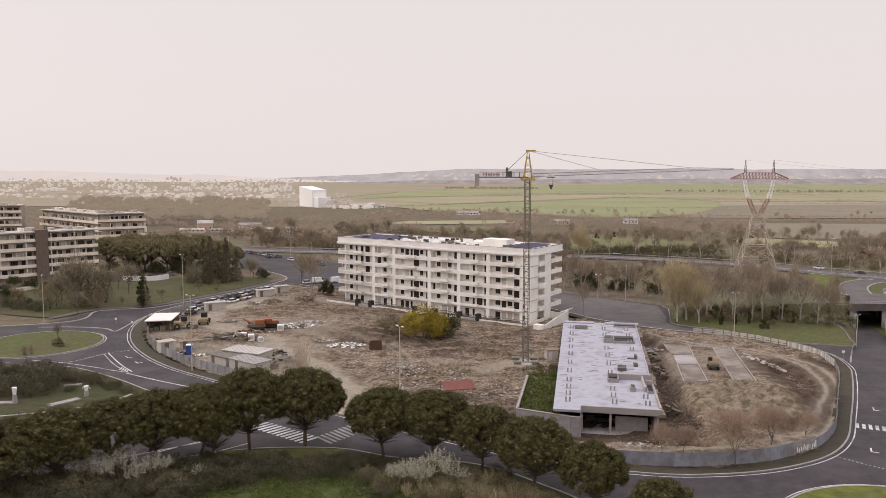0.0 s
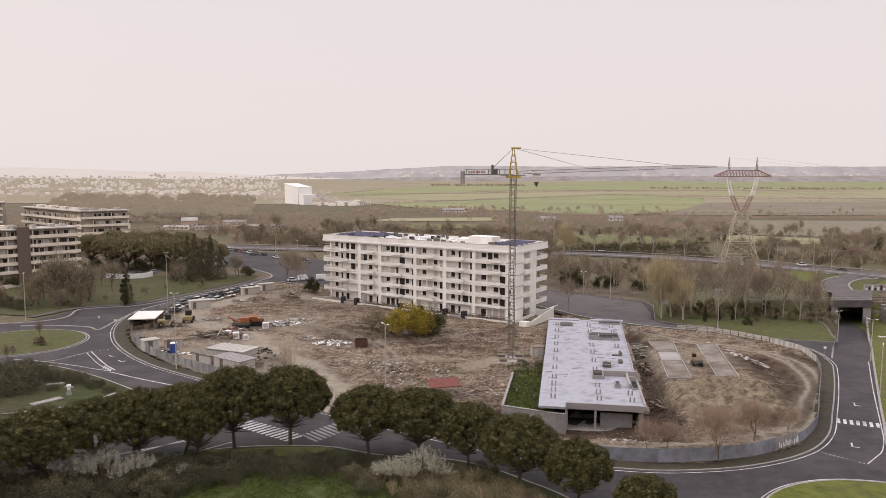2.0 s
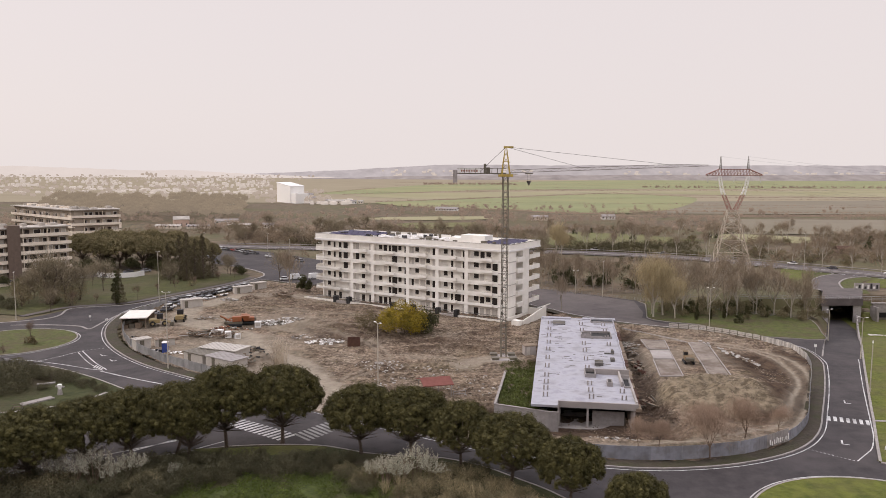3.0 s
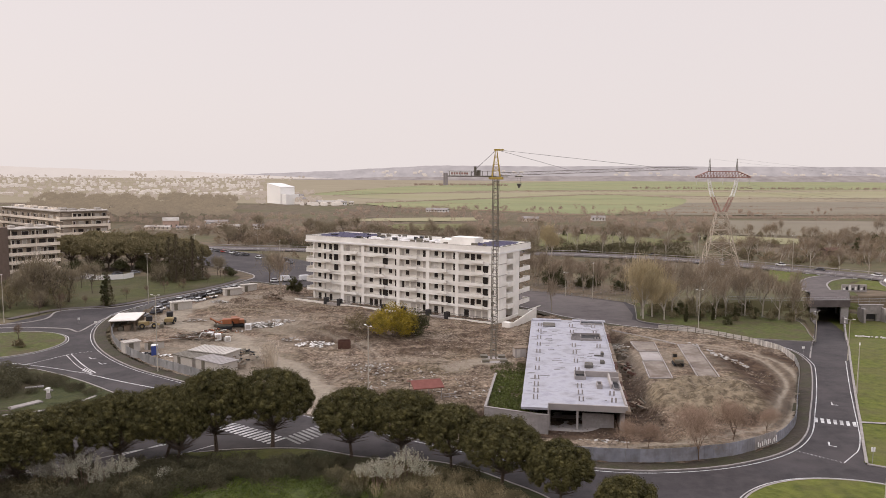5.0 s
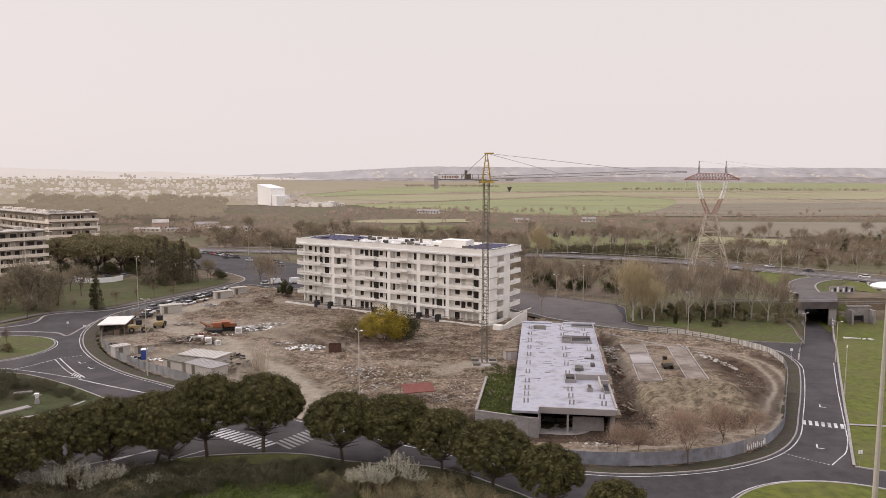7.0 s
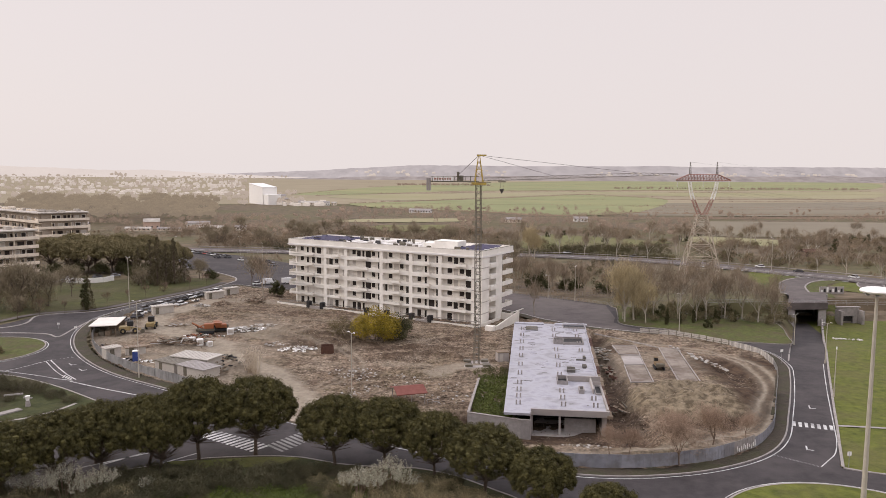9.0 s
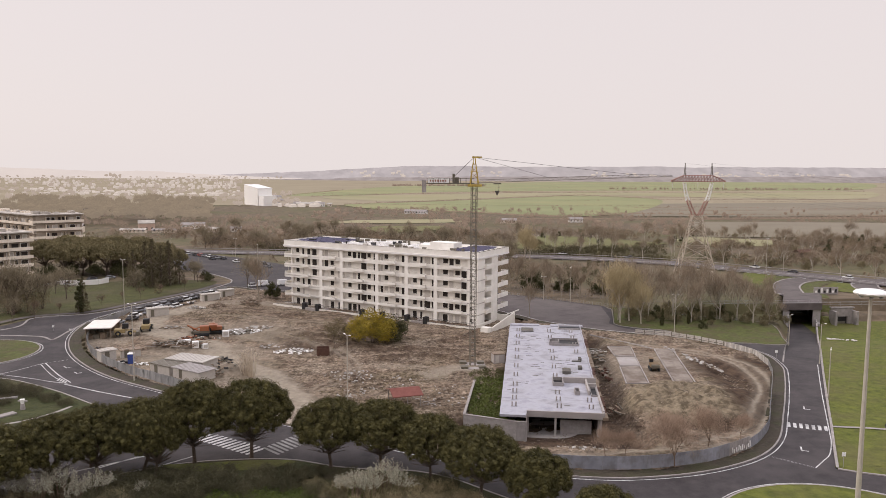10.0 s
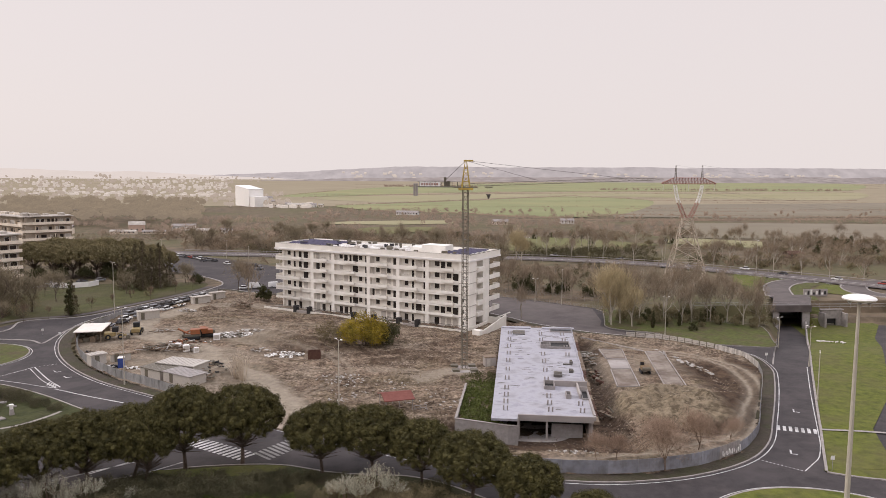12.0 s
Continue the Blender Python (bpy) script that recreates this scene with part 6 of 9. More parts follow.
plant(slim, [(-92, 273, 0.6), (-54, 282, 0.85), (-110, 258, 0.8), (-78, 300, 0.6), (-76, 296, 0.55), (-128, 262, 0.6), (-118, 268, 0.6), (-140, 270, 0.5), (-113, 229, 0.6), (-126, 243, 0.7), (-109, 219, 0.5), (-116, 231, 1.05), (-113.6, 229.4, 1.15), (-111.5, 234, 1.0), (-118, 236, 0.9), (-109.5, 239.5, 0.8), (-122, 232, 0.7)])
street = bare_tree("bare_tree", "young leafless tree on the grass verge", 28, 5.2, 0.38, M["twig_dark"], M["bark"], 0.9, 3, 9, "young trees on the verge", 1.2, 0.3, 0.26, 0.010, 0.004)
plant(street, [(-93.6, 178.3, 0.95), (-88.6, 155.5, 0.9), (-104, 218.7 + 3, 1.0), (-99.2, 227, 0.7), (-91.2, 239, 0.8), (-87.6, 247.4, 0.75), (-84.5, 255.2, 0.8), (-80, 261.4, 0.8), (-75, 274, 0.8), (-71, 283, 0.8)])


def fan_shrub(name, label, seed, H, W, n, mat_stem, r=0.05, mat_bloom=None, bloom=0, size=0.1, group="", category="shrub", per=5, fine=None):
    """Many stems fanning from one root, with side twigs; blossom may sit along them."""
    rnd = np.random.default_rng(seed)
    top = thing(name, label, category, group=group)
    st = bmesh.new()
    c, tw_ = [], []
    for k in range(n):
        a, q = rnd.uniform(0, 6.283), math.sqrt(rnd.uniform(0, 1))
        p0 = Vector((0.12 * W * q * math.cos(a), 0.12 * W * q * math.sin(a), -0.2))
        p1 = Vector((0.30 * W * q * math.cos(a), 0.30 * W * q * math.sin(a), H * 0.45 * rnd.uniform(0.8, 1.1)))
        p2 = Vector((0.5 * W * q * math.cos(a) + rnd.normal() * .1, 0.5 * W * q * math.sin(a) + rnd.normal() * .1, H * rnd.uniform(0.72, 1.0) * (1 - 0.28 * q * q)))
        rod(st, p0, p1, r, r * 0.7, 4)
        rod(st, p1, p2, r * 0.7, r * 0.2, 3)
        for j in range(per):
            t = rnd.uniform(0.1, 0.9)
            o = p1.lerp(p2, t)
            e = o + Vector((rnd.normal() * .11 * W, rnd.normal() * .11 * W, H * rnd.uniform(0.06, 0.2)))
            rod(st, o, e, r * 0.35, r * 0.12, 3)
            tw_.append((o, e))
        for j in range(bloom):
            t = rnd.uniform(0, 1) ** 0.7
            c.append(p1.lerp(p2, t) + Vector(rnd.normal(size=3)) * size * 0.9)
    for o, e in tw_:
        for j in range(bloom // 5):
            c.append(o.lerp(e, rnd.uniform(0, 1)) + Vector(rnd.normal(size=3)) * size * 0.6)
    part("stem", st, mat_stem, top)
    if bloom:
        part("blossom", tri_mesh("blossom", tufts(np.array([list(p) for p in c]), size * 0.4, 1, size, rnd), mat_bloom), None, top)
    return top


sapling = fan_shrub("bare_shrub", "pale leafless shrub with many thin stems on bare earth", 25, 7.4, 6.2, 20, M["twig_pale"], 0.075, group="saplings on the site", per=5)
plant(sapling, [(-29.2, 156.2, 1.0), (-31, 157.5, 0.8)])
site_bush = bare_tree("bare_tree", "small reddish leafless tree by the hoarding", 26, 6.5, 0.45, M["twig_red"], M["twig_dark"], 0.6, 4, 24, "trees by the hoarding", 0.75, 0.22, 0.42, 0.008, 0.0013)
plant(site_bush, [(42.2, 103.6, 1.1), (49.9, 110.1, 1.0), (36, 108.1, 0.6), (57.4, 113.9, 0.6), (33.2, 108.5, 0.6), (45.5, 112, 0.75)])
thin_row = bare_tree("bare_tree", "slender leafless street tree", 27, 9.5, 0.30, M["twig"], M["bark_pale"], 1.0, 3, 14, "street trees", 1.3)
plant(thin_row, [(50, 262, 1.0), (55, 257, 0.9), (60, 255, 1.0), (44, 268, 1.1), (65, 249, 0.9), (38, 274, 1.1), (30, 284, 1.1), (72, 244, 0.9), (58, 268, 1.1), (66, 262, 1.0), (48, 278, 1.1), (42.6, 222, 0.9), (-44, 250.1, 1.35)])


def leaf_shrub(name, label, seed, R, H, mat, size, n=26, per=130, stems=5, category="shrub", group="", low=0.25):
    """A leafy bush or bushy tree with several stems."""
    rnd = np.random.default_rng(seed)
    top = thing(name, label, category, group=group)
    st = bmesh.new()
    c = []
    for k in range(n):
        a, q = rnd.uniform(0, 6.283), math.sqrt(rnd.uniform(0, 1))
        z = H * (low + (0.86 - low) * rnd.uniform(0, 1) * (1 - 0.65 * q * q))
        c.append((R * 0.8 * q * math.cos(a), R * 0.8 * q * math.sin(a), z))
    for k in range(stems):
        a = k * 6.283 / stems
        rod(st, (0.1 * math.cos(a), 0.1 * math.sin(a), -0.3), Vector(c[k]), 0.035 * H * 0.4, 0.02, 5)
    part("stem", st, M["bark"], top)
    v = tufts(c, rnd.uniform(0.20, 0.36, n) * R, per, size, rnd, 0.05)
    v[:, 2] = np.maximum(v[:, 2], 0.0)
    part("foliage", tri_mesh("foliage", v, mat), None, top)
    return top


ivy = leaf_shrub("ivy_tree", "dark ivy-covered tree trunk on the grass", 35, 1.25, 11.0, M["oak"], 0.2, 70, 100, 3, "tree", "ivy-covered trees", low=0.03)
plant(ivy, [(-95.3, 232.4, 1.2), (77.8, 204.9, 0.58), (86.6, 207.2, 0.52), (93.8, 209, 0.5), (82.2, 206, 0.4), (99.5, 208.5, 0.42)])
yt = leaf_shrub("yellow_tree", "bushy tree in bright yellow leaf on the site", 31, 6.6, 9.4, M["yellowleaf"], 0.27, 70, 190, 7, "tree")
yt.matrix_world = pose(-4.6, 187, -0.2)
ytg = leaf_shrub("evergreen_bush", "olive-green bush grown into a yellow tree", 32, 5.2, 7.4, M["oak"], 0.34, 26, 130, 6)
ytg.matrix_world = pose(0.2, 190, -0.2)
bb = leaf_shrub("dry_bush", "brown half-bare bush beside a yellow tree", 33, 4.4, 7.2, M["brownleaf"], 0.22, 40, 90, 6)
bb.matrix_world = pose(-13.6, 192, -0.2)
cy = leaf_shrub("dark_conifer", "dark bushy evergreen by the roads", 34, 2.6, 6.4, M["oak"], 0.26, 22, 110, 3, "tree", low=0.1)
plant(cy, [(-41.2, 261, 1.0), (-42.5, 262.5, 0.8), (-39.6, 260, 0.7), (88, 200.6, 0.55), (96, 213, 0.5), (102, 213, 0.5), (91, 214, 0.8), (80, 216, 0.8), (100, 216, 0.8), (55, 272, 1.4), (63, 268, 1.2), (68, 272, 1.4), (76, 262, 1.3), (52, 276, 1.2), (84, 262, 1.1)])


brown = leaf_shrub("brown_tree", "tall brown half-bare tree on the park slope", 43, 4.2, 9.5, M["hazeleaf"], 0.18, 40, 70, 6, "tree", "brown trees on the slope", low=0.12)
plant(brown, [(-114, 232, 1.0), (-118, 238, 1.1), (-122, 228, 0.9), (-126, 236, 1.1), (-131, 244, 0.8), (-110, 240, 0.8), (-134, 232, 0.8), (-139, 240, 0.7), (-108, 229, 0.6), (-145, 250, 0.7), (-137, 225, 0.7), (-82.6, 268, 0.5), (-116, 247, .8), (-126, 248, .9)])


under = leaf_shrub("dry_bush", "brown half-bare bush among the poplars", 36, 2.6, 3.4, M["bramble"], 0.17, 26, 90, 5, "shrub", "grove bushes")
plant(under, [(72, 214, 1.0), (76, 210.5, 0.8), (80.5, 212, 1.0), (84, 210.5, 0.8), (90, 211, 1.0), (95.5, 213, 0.9), (99, 209.5, 0.9), (103, 207, 0.8), (106.5, 211, 1.0), (74, 219, 1.1), (79, 219.5, 1.1), (84, 217.5, 1.1), (89, 218, 1.2), (94.5, 218, 1.2), (101, 218, 1.1), (87, 224, 1.2), (78, 226, 1.2), (96, 224, 1.2), (92.5, 205.5, 0.6), (107.5, 203.5, 0.6), (113, 208.5, 1.0), (115, 206.5, 0.8), (111.5, 212, 1.1, 1.5), (109.5, 207, 0.9)])


def cypress(seed, H):
    rnd = np.random.default_rng(seed)
    top = thing("conifer", "tall dark loose-branched conifer", "tree", group="conifer group")
    st = bmesh.new()
    rod(st, (0, 0, -0.3), (0, 0, H * 0.96), 0.24, 0.04, 6)
    c, r = [], []
    for k in range(90):
        t = (k / 89) ** 1.25
        w = 3.3 * (1 - t) ** 0.75 * rnd.uniform(0.75, 1.1) + 0.12
        a = rnd.uniform(0, 6.283)
        c.append((w * 0.72 * math.cos(a), w * 0.72 * math.sin(a), 1.0 + t * (H - 1.3) - 0.12 * w))
        r.append(0.24 * w + 0.22)
        rod(st, (0, 0, 1.2 + t * (H - 2.5)), Vector(c[-1]), 0.05, 0.015, 3)
    part("trunk", st, M["bark"], top)
    part("foliage", tri_mesh("foliage", tufts(c, r, 46, 0.27, rnd, -0.1, 0.8), M["cypress"]), None, top)
    return top


cp = cypress(41, 15.5)
plant(cp, [(-96.5, 284, 0.92), (-93, 287, 1.1), (-90, 284.5, 0.95), (-87.5, 288, 1.0), (-84, 287, 1.02), (-81.5, 291, 0.82), (-99, 288, 0.7), (-91.5, 291, 1.15), (-86, 293, 1.1), (-88.5, 281, 0.6), (-114.6, 232, 0.75), (-94.8, 233.5, 0.72)])
dome = leaf_shrub("evergreen_tree", "broad dark evergreen tree below the apartments", 42, 6.0, 9.0, M["oak"], 0.42, 34, 120, 4, "tree", "park trees")
park_pine = pine(14, needle="pine_hazed", label="broad umbrella pine below the apartment blocks", group="park pines", fine=0.16, per=60, dome=420)
for i, (x, y, w, h) in enumerate(((-146, 323, 1.15, 1.42), (-137, 319, 1.2, 1.36), (-128, 317, 1.25, 1.40), (-119, 319, 1.2, 1.36), (-110, 321, 1.15, 1.28), (-102, 321, 1.0, 1.16), (-141, 335, 1.3, 1.5),
                                  (-131, 331, 1.3, 1.46), (-121, 334, 1.3, 1.48), (-111, 337, 1.2, 1.42), (-100, 333, 1.05, 1.2), (-93, 327, 0.9, 1.0))):
    ob = park_pine if i == 0 else copy_thing(park_pine, pose(x, y, 0, 0, 0, 61 * i))
    ob.matrix_world = pose(x, y, 0, 0, 0, 61 * i)
    ob.scale = (w, w, h)
plant(dome, [(-148, 314, 0.6), (-140, 313, 0.65), (-131, 312, 0.6), (-122, 314, 0.65), (-113, 316, 0.6), (-136, 324, 0.7), (-117, 326, 0.7), (-105, 318, 0.6), (-105, 302, 0.6), (-74, 302, 0.45), (-72, 298, 0.4),
             (-150, 268, 0.5), (-141, 262, 0.5), (-135, 268, 0.45), (-120, 252, 0.5), (-160, 275, .5), (-132, 283, .5), (-146, 244, 0.6), (-138, 238, 0.5)])

# near bushes below the pines
hb = leaf_shrub("evergreen_shrub", "dark green rambling shrub on the grass slope", 51, 3.4, 2.6, M["thicket_leaf"], 0.15, 30, 150, 5, "shrub", "slope shrubs")
plant(hb, [(-30, 96, 1.0), (-26.5, 98.5, 0.9), (-22.5, 100.8, 0.9), (-18.5, 102.4, 0.85), (-14.5, 102.8, 0.8), (-11, 103, 0.7), (-34, 98, 1.0), (-36.5, 101, 1.0), (-31.5, 100, 1.0), (-28, 102.2, 0.9), (-24, 103.6, 0.8), (-39, 99, 1.0), (-33, 103.6, 0.8), (-19.5, 99.6, 0.7), (-37, 94.5, 1.0), (-41, 91, 1.1), (-46, 88, 1.1), (-52, 90, 1.2), (-34, 91.5, 0.9),
           (7.5, 98, 0.8), (-6, 102.5, .6), (-44, 99, 0.9), (-49, 95.5, 1.0), (-53, 92.5, 1.1), (-57, 88.5, 1.1), (-54, 97, 1.1), (-58, 94, 1.1), (-73, 147, 0.9), (-84, 151, 1.3), (-97, 154, 1.3), (-64, 141.5, .6), (-76.5, 148, .7), (-90, 152, 0.7), (-102, 150, 1.1), (-80, 143, 1.6), (-77, 138.5, 1.3), (-85, 138, 1.5)])
bl = fan_shrub("blossom_shrub", "leafless shrub covered in white blossom", 52, 5.6, 5.4, 26, M["twig_dark"], 0.045, M["blossom"], 46, 0.12, "blossoming shrubs", per=6)
plant(bl, [(-4.6, 95.4, 0.8), (-0.9, 96.2, 0.95), (-43.2, 96.3, 0.95), (-48.4, 96.2, 0.95), (-38.6, 97.2, 0.8), (-40.8, 95.2, 0.7), (-45.8, 95.4, 0.9), (-33, 97.5, 0.45), (1.6, 95.2, 0.8), (-2.8, 94.6, 0.75), (-6.6, 96.4, 0.6)])
tw = leaf_shrub("bramble", "tangled olive-brown bramble thicket under the pines", 53, 3.0, 2.7, M["bramble"], 0.14, 42, 115, 7, "shrub", "slope shrubs", low=0.15)
plant(tw, [(-2.2, 98.2, 0.9), (3.5, 97, 0.95), (7.0, 95, 0.9), (1.5, 94, 1.0), (-7.5, 95.5, 0.8), (5, 91.8, 1.0), (10, 93, 0.8), (12.8, 89.5, 0.8), (15.6, 86, 0.8), (9, 88, 1.0), (-6.5, 99, 0.6), (14, 82, 1.0), (4, 87, 1.1), (-1, 90.5, 1.0), (18, 80, 0.8), (-10.5, 99.5, 0.6), (-52, 93, 1.1), (-36, 94, 1.0), (-47, 92, 1.2)])
reed = fan_shrub("reed_tuft", "straw-coloured dry stalks among the brambles", 57, 3.2, 3.2, 60, M["twig_gold"], 0.015, group="dry stalks", per=4)
plant(reed, [(3.2, 93.2, 1.0), (6.2, 95.2, 0.9), (-2.5, 93.8, 0.8), (11.2, 90.2, 0.9), (-6.2, 97.2, 0.8), (13.6, 86.5, 0.9), (7, 89, 1.0), (9.2, 91.5, 0.9), (0.5, 92, 0.9), (4.6, 90, 1.0), (-4.5, 92.5, 0.7), (15.8, 83.5, 0.8), (11, 86.8, 0.9)])
twd = leaf_shrub("dry_shrub", "brown leafy bramble thicket", 54, 2.8, 2.2, M["thicket_leaf"], 0.12, 34, 105, 5, "shrub", "slope shrubs")
plant(twd, [(-20.5, 97.5, 0.8), (-16.5, 99, 0.8), (-28.5, 97, 0.9), (-33, 94, 1.0), (-10.5, 97.2, 0.8), (-35.5, 99.5, 0.9), (-13, 101.2, 0.9), (-17.5, 101.4, 0.9), (-23, 99.8, 0.8), (-30.5, 101.5, .9), (-44.5, 90.5, 1.2), (-50, 87.5, 1.2), (-14, 98.8, .7), (-8, 93, 0.8), (-26, 98.8, 0.8), (-69, 144, 1.1), (-79, 149.5, 1.3), (-88, 153, 1.2), (-93, 150, 0.9), (-66, 143, 0.6), (-81, 152, 0.7), (-60, 138.5, 0.7), (-71.5, 140, 0.6), (-86, 146, 0.8), (-132, 228, 1.1), (-127, 225.5, 1.0), (-137, 231, 1.2), (-122.5, 224, 1.0), (-141, 236, 1.2), (-134, 235, 1.1), (-128, 232, 0.9), (-145, 240, 1.2)])
isl = leaf_shrub("evergreen_shrub", "small shrub on the roundabout", 55, 1.5, 2.6, M["brownleaf"], 0.2, 14, 60, 3)
plant(isl, [(-94, 178, 1.0), (-92.5, 176.5, .8)])


def grass_tufts():
    """Blades past counting over the near grass."""
    rnd = np.random.default_rng(58)
    p = rnd.uniform((-34, 76), (-2, 99), (9000, 2))
    p = p[(wave(p[:, 0], p[:, 1], 0.25, 51) > -0.25)]
    c = np.concatenate([p, np.full((len(p), 1), 0.24)], 1)
    tagged(new("grass_tufts", tri_mesh("grass_tufts", tufts(c, 0.3, 6, 0.16, rnd, 0.3, 0.0), M["blade"])), "tufts of green grass on the near slope", "grass", kind="stuff")


grass_tufts()


def creeper():
    """Ivy over the ramp beside the garage."""
    rnd = np.random.default_rng(61)
    poly = [(18.0, 152), (24.6, 152), (20.0, 126), (23.0, 122.6), (17.5, 125.1), (13.6, 127.3)]
    p = rnd.uniform((13, 119), (25, 158), (1500, 2))
    p = p[inside(poly, p[:, 0], p[:, 1])]
    c = np.concatenate([p, (0.25 + 0.45 * rnd.uniform(0, 1, len(p)))[:, None]], 1)
    me = tri_mesh("creeper", tufts(c, 0.5, 42, 0.2, rnd), M["ivy"])
    tagged(new("creeper", me), "green creeper covering the ramp beside the garage", "creeper", kind="stuff")
    q = rnd.uniform((16, 149), (26, 160), (160, 2))
    q = q[np.hypot(q[:, 0] - 21.5, q[:, 1] - 154) < 4.5]
    c = np.concatenate([q, (0.3 + 0.5 * rnd.uniform(0, 1, len(q)))[:, None]], 1)
    tagged(new("weeds", tri_mesh("weeds", tufts(c, 0.6, 30, 0.2, rnd), M["hedge"])), "dark weeds round the crane base", "weeds", kind="stuff")
    sheet("ramp_floor", poly, 0.1, M["redearth"], "earth ramp under the creeper", "ramp")


creeper()


def thicket(name, label, seed, boxes, mat, hmin, hmax, per, size, keepout=None):
    """Woods and scrub past counting: clumps of fine triangles over stretches of land (x0, x1, y0, y1, n)."""
    rnd = np.random.default_rng(seed)
    c, r = [], []
    for x0, x1, y0, y1, n in boxes:
        p = rnd.uniform((x0, y0), (x1, y1), (n, 2))
        if keepout is not None:
            p = p[keepout(p[:, 0], p[:, 1])]
        h = rnd.uniform(hmin, hmax, len(p))
        for k in range(3):
            q = p + rnd.normal(size=p.shape) * h[:, None] * 0.22
            c.append(np.concatenate([q, (h * (0.30 + 0.2 * k) + dip(q[:, 0], q[:, 1]))[:, None]], 1))
            r.append(h * (0.42 - 0.07 * k))
    c, r = np.concatenate(c), np.concatenate(r)
    v = tufts(c, r, int(per * 1.2), size, rnd, 0.1, 0.95)
    v[:, 2] = np.maximum(v[:, 2], 0.0)
    tagged(new(name, tri_mesh(name, v, mat)), label, "woods", kind="stuff")


main_arr = [np.array(p) for p in main_line]
MEADOWS = [[(62, 455), (109, 511), (142, 489), (173, 449), (121, 414), (76, 414)], [(-35, 560), (-10, 600), (45, 606), (36, 562), (5, 535)],
           [(180, 470), (210, 500), (250, 470), (230, 430), (195, 440)], [(-60, 640), (-30, 676), (60, 690), (70, 650), (10, 632)]]


STUBBLE = [(218, 497), (222, 496), (281, 492), (343, 482), (420, 470), (560, 640), (456, 643), (370, 650), (275, 657), (262, 640)]


def open_land(x, y):
    ok = np.ones(np.shape(x), bool)
    for pts in MEADOWS + [STUBBLE]:
        ok &= ~inside(pts, x, y)
    return ok


def off_road(x, y):
    ok = near_line(x, y, main_arr) > 12
    ok &= near_line(x, y, slip) > 7
    return ok & open_land(x, y) & ~inside(ROADS, x, y) & (wave(x, y * 1.8, 0.02, 31) + 0.4 * wave(x, y * 2, 0.07, 32) > -0.12)


thicket("winter_scrub", "brown leafless scrub and small trees behind the roads", 71,
        [(-60, 60, 300, 370, 160), (-130, 30, 405, 470, 1000), (-200, -120, 400, 470, 160), (40, 130, 250, 345, 300), (60, 140, 405, 470, 240), (-150, 60, 450, 540, 900), (60, 330, 420, 540, 1500), (160, 330, 330, 420, 620), (-170, -95, 340, 400, 130), (-300, -150, 400, 520, 160), (200, 330, 240, 330, 150)],
        M["nearwood"], 2.0, 7.0, 36, 0.34, off_road)
thicket("evergreen_scrub", "dark evergreen bushes among winter scrub", 72,
        [(-60, 60, 300, 370, 40), (45, 120, 270, 345, 60), (-150, 330, 410, 540, 150), (-170, -90, 300, 400, 70), (70, 150, 388, 412, 200), (150, 200, 350, 372, 60)],
        M["greenwood"], 2.0, 5.5, 50, 0.32, off_road)


def clear_lanes(x, y):
    """Leaves meadows and lanes open among the scrub."""
    return open_land(x, y) & (wave(x, y * 2.2, 0.012, 21) + 0.4 * wave(x, y * 2, 0.05, 22) > -0.02)


def pine_belt(x, y):
    return (x / y < -0.235 - 0.02 * wave(x, y, 0.01, 23)) & (x / y > -0.50)


def crowns(name, label, seed, trees, mat, per, size, squat=0.55):
    """Far woods as one mass: each tree a lumpy crown of several cushions under loose leaf tips; trees: rows of x, y, z, radius, height."""
    rnd = np.random.default_rng(seed)
    c, r = [], []
    for x, y, z, w, h in trees:
        for k in range(4):
            a, q = rnd.uniform(0, 6.283), w * 0.55 * math.sqrt(rnd.uniform(0, 1))
            rr = w * rnd.uniform(0.38, 0.62)
            c.append((x + q * math.cos(a), y + q * math.sin(a), z + h - rr * squat - (h * 0.35) * rnd.uniform(0, 1) * (0.3 + q / w)))
            r.append(rr)
    c, r = np.array(c), np.array(r)
    soup = cushions(c, r * 0.9, rnd, squat, 0.17)
    tips = tufts(c, r, per, size, rnd, 0.15, 0.9)
    tips[:, 2] = np.maximum(tips[:, 2], 0.0)
    tagged(new(name, tri_mesh(name, np.concatenate([soup, tips]), mat)), label, "woods", kind="stuff")


def spread(seed, boxes, w0, w1, h0, h1, keep=None, z=lambda x, y: 0.0):
    """Tree places over stretches of land (x0, x1, y0, y1, n)."""
    rq = np.random.default_rng(seed)
    out = []
    for x0, x1, y0, y1, n in boxes:
        for x, y in rq.uniform((x0, y0), (x1, y1), (n, 2)):
            if keep is None or keep(np.array([x]), np.array([y]))[0]:
                out.append((x, y, z(x, y), rq.uniform(w0, w1), rq.uniform(h0, h1)))
    return out


def rise_west(x, y):
    return max(0.0, (y - 1700) * 0.012)


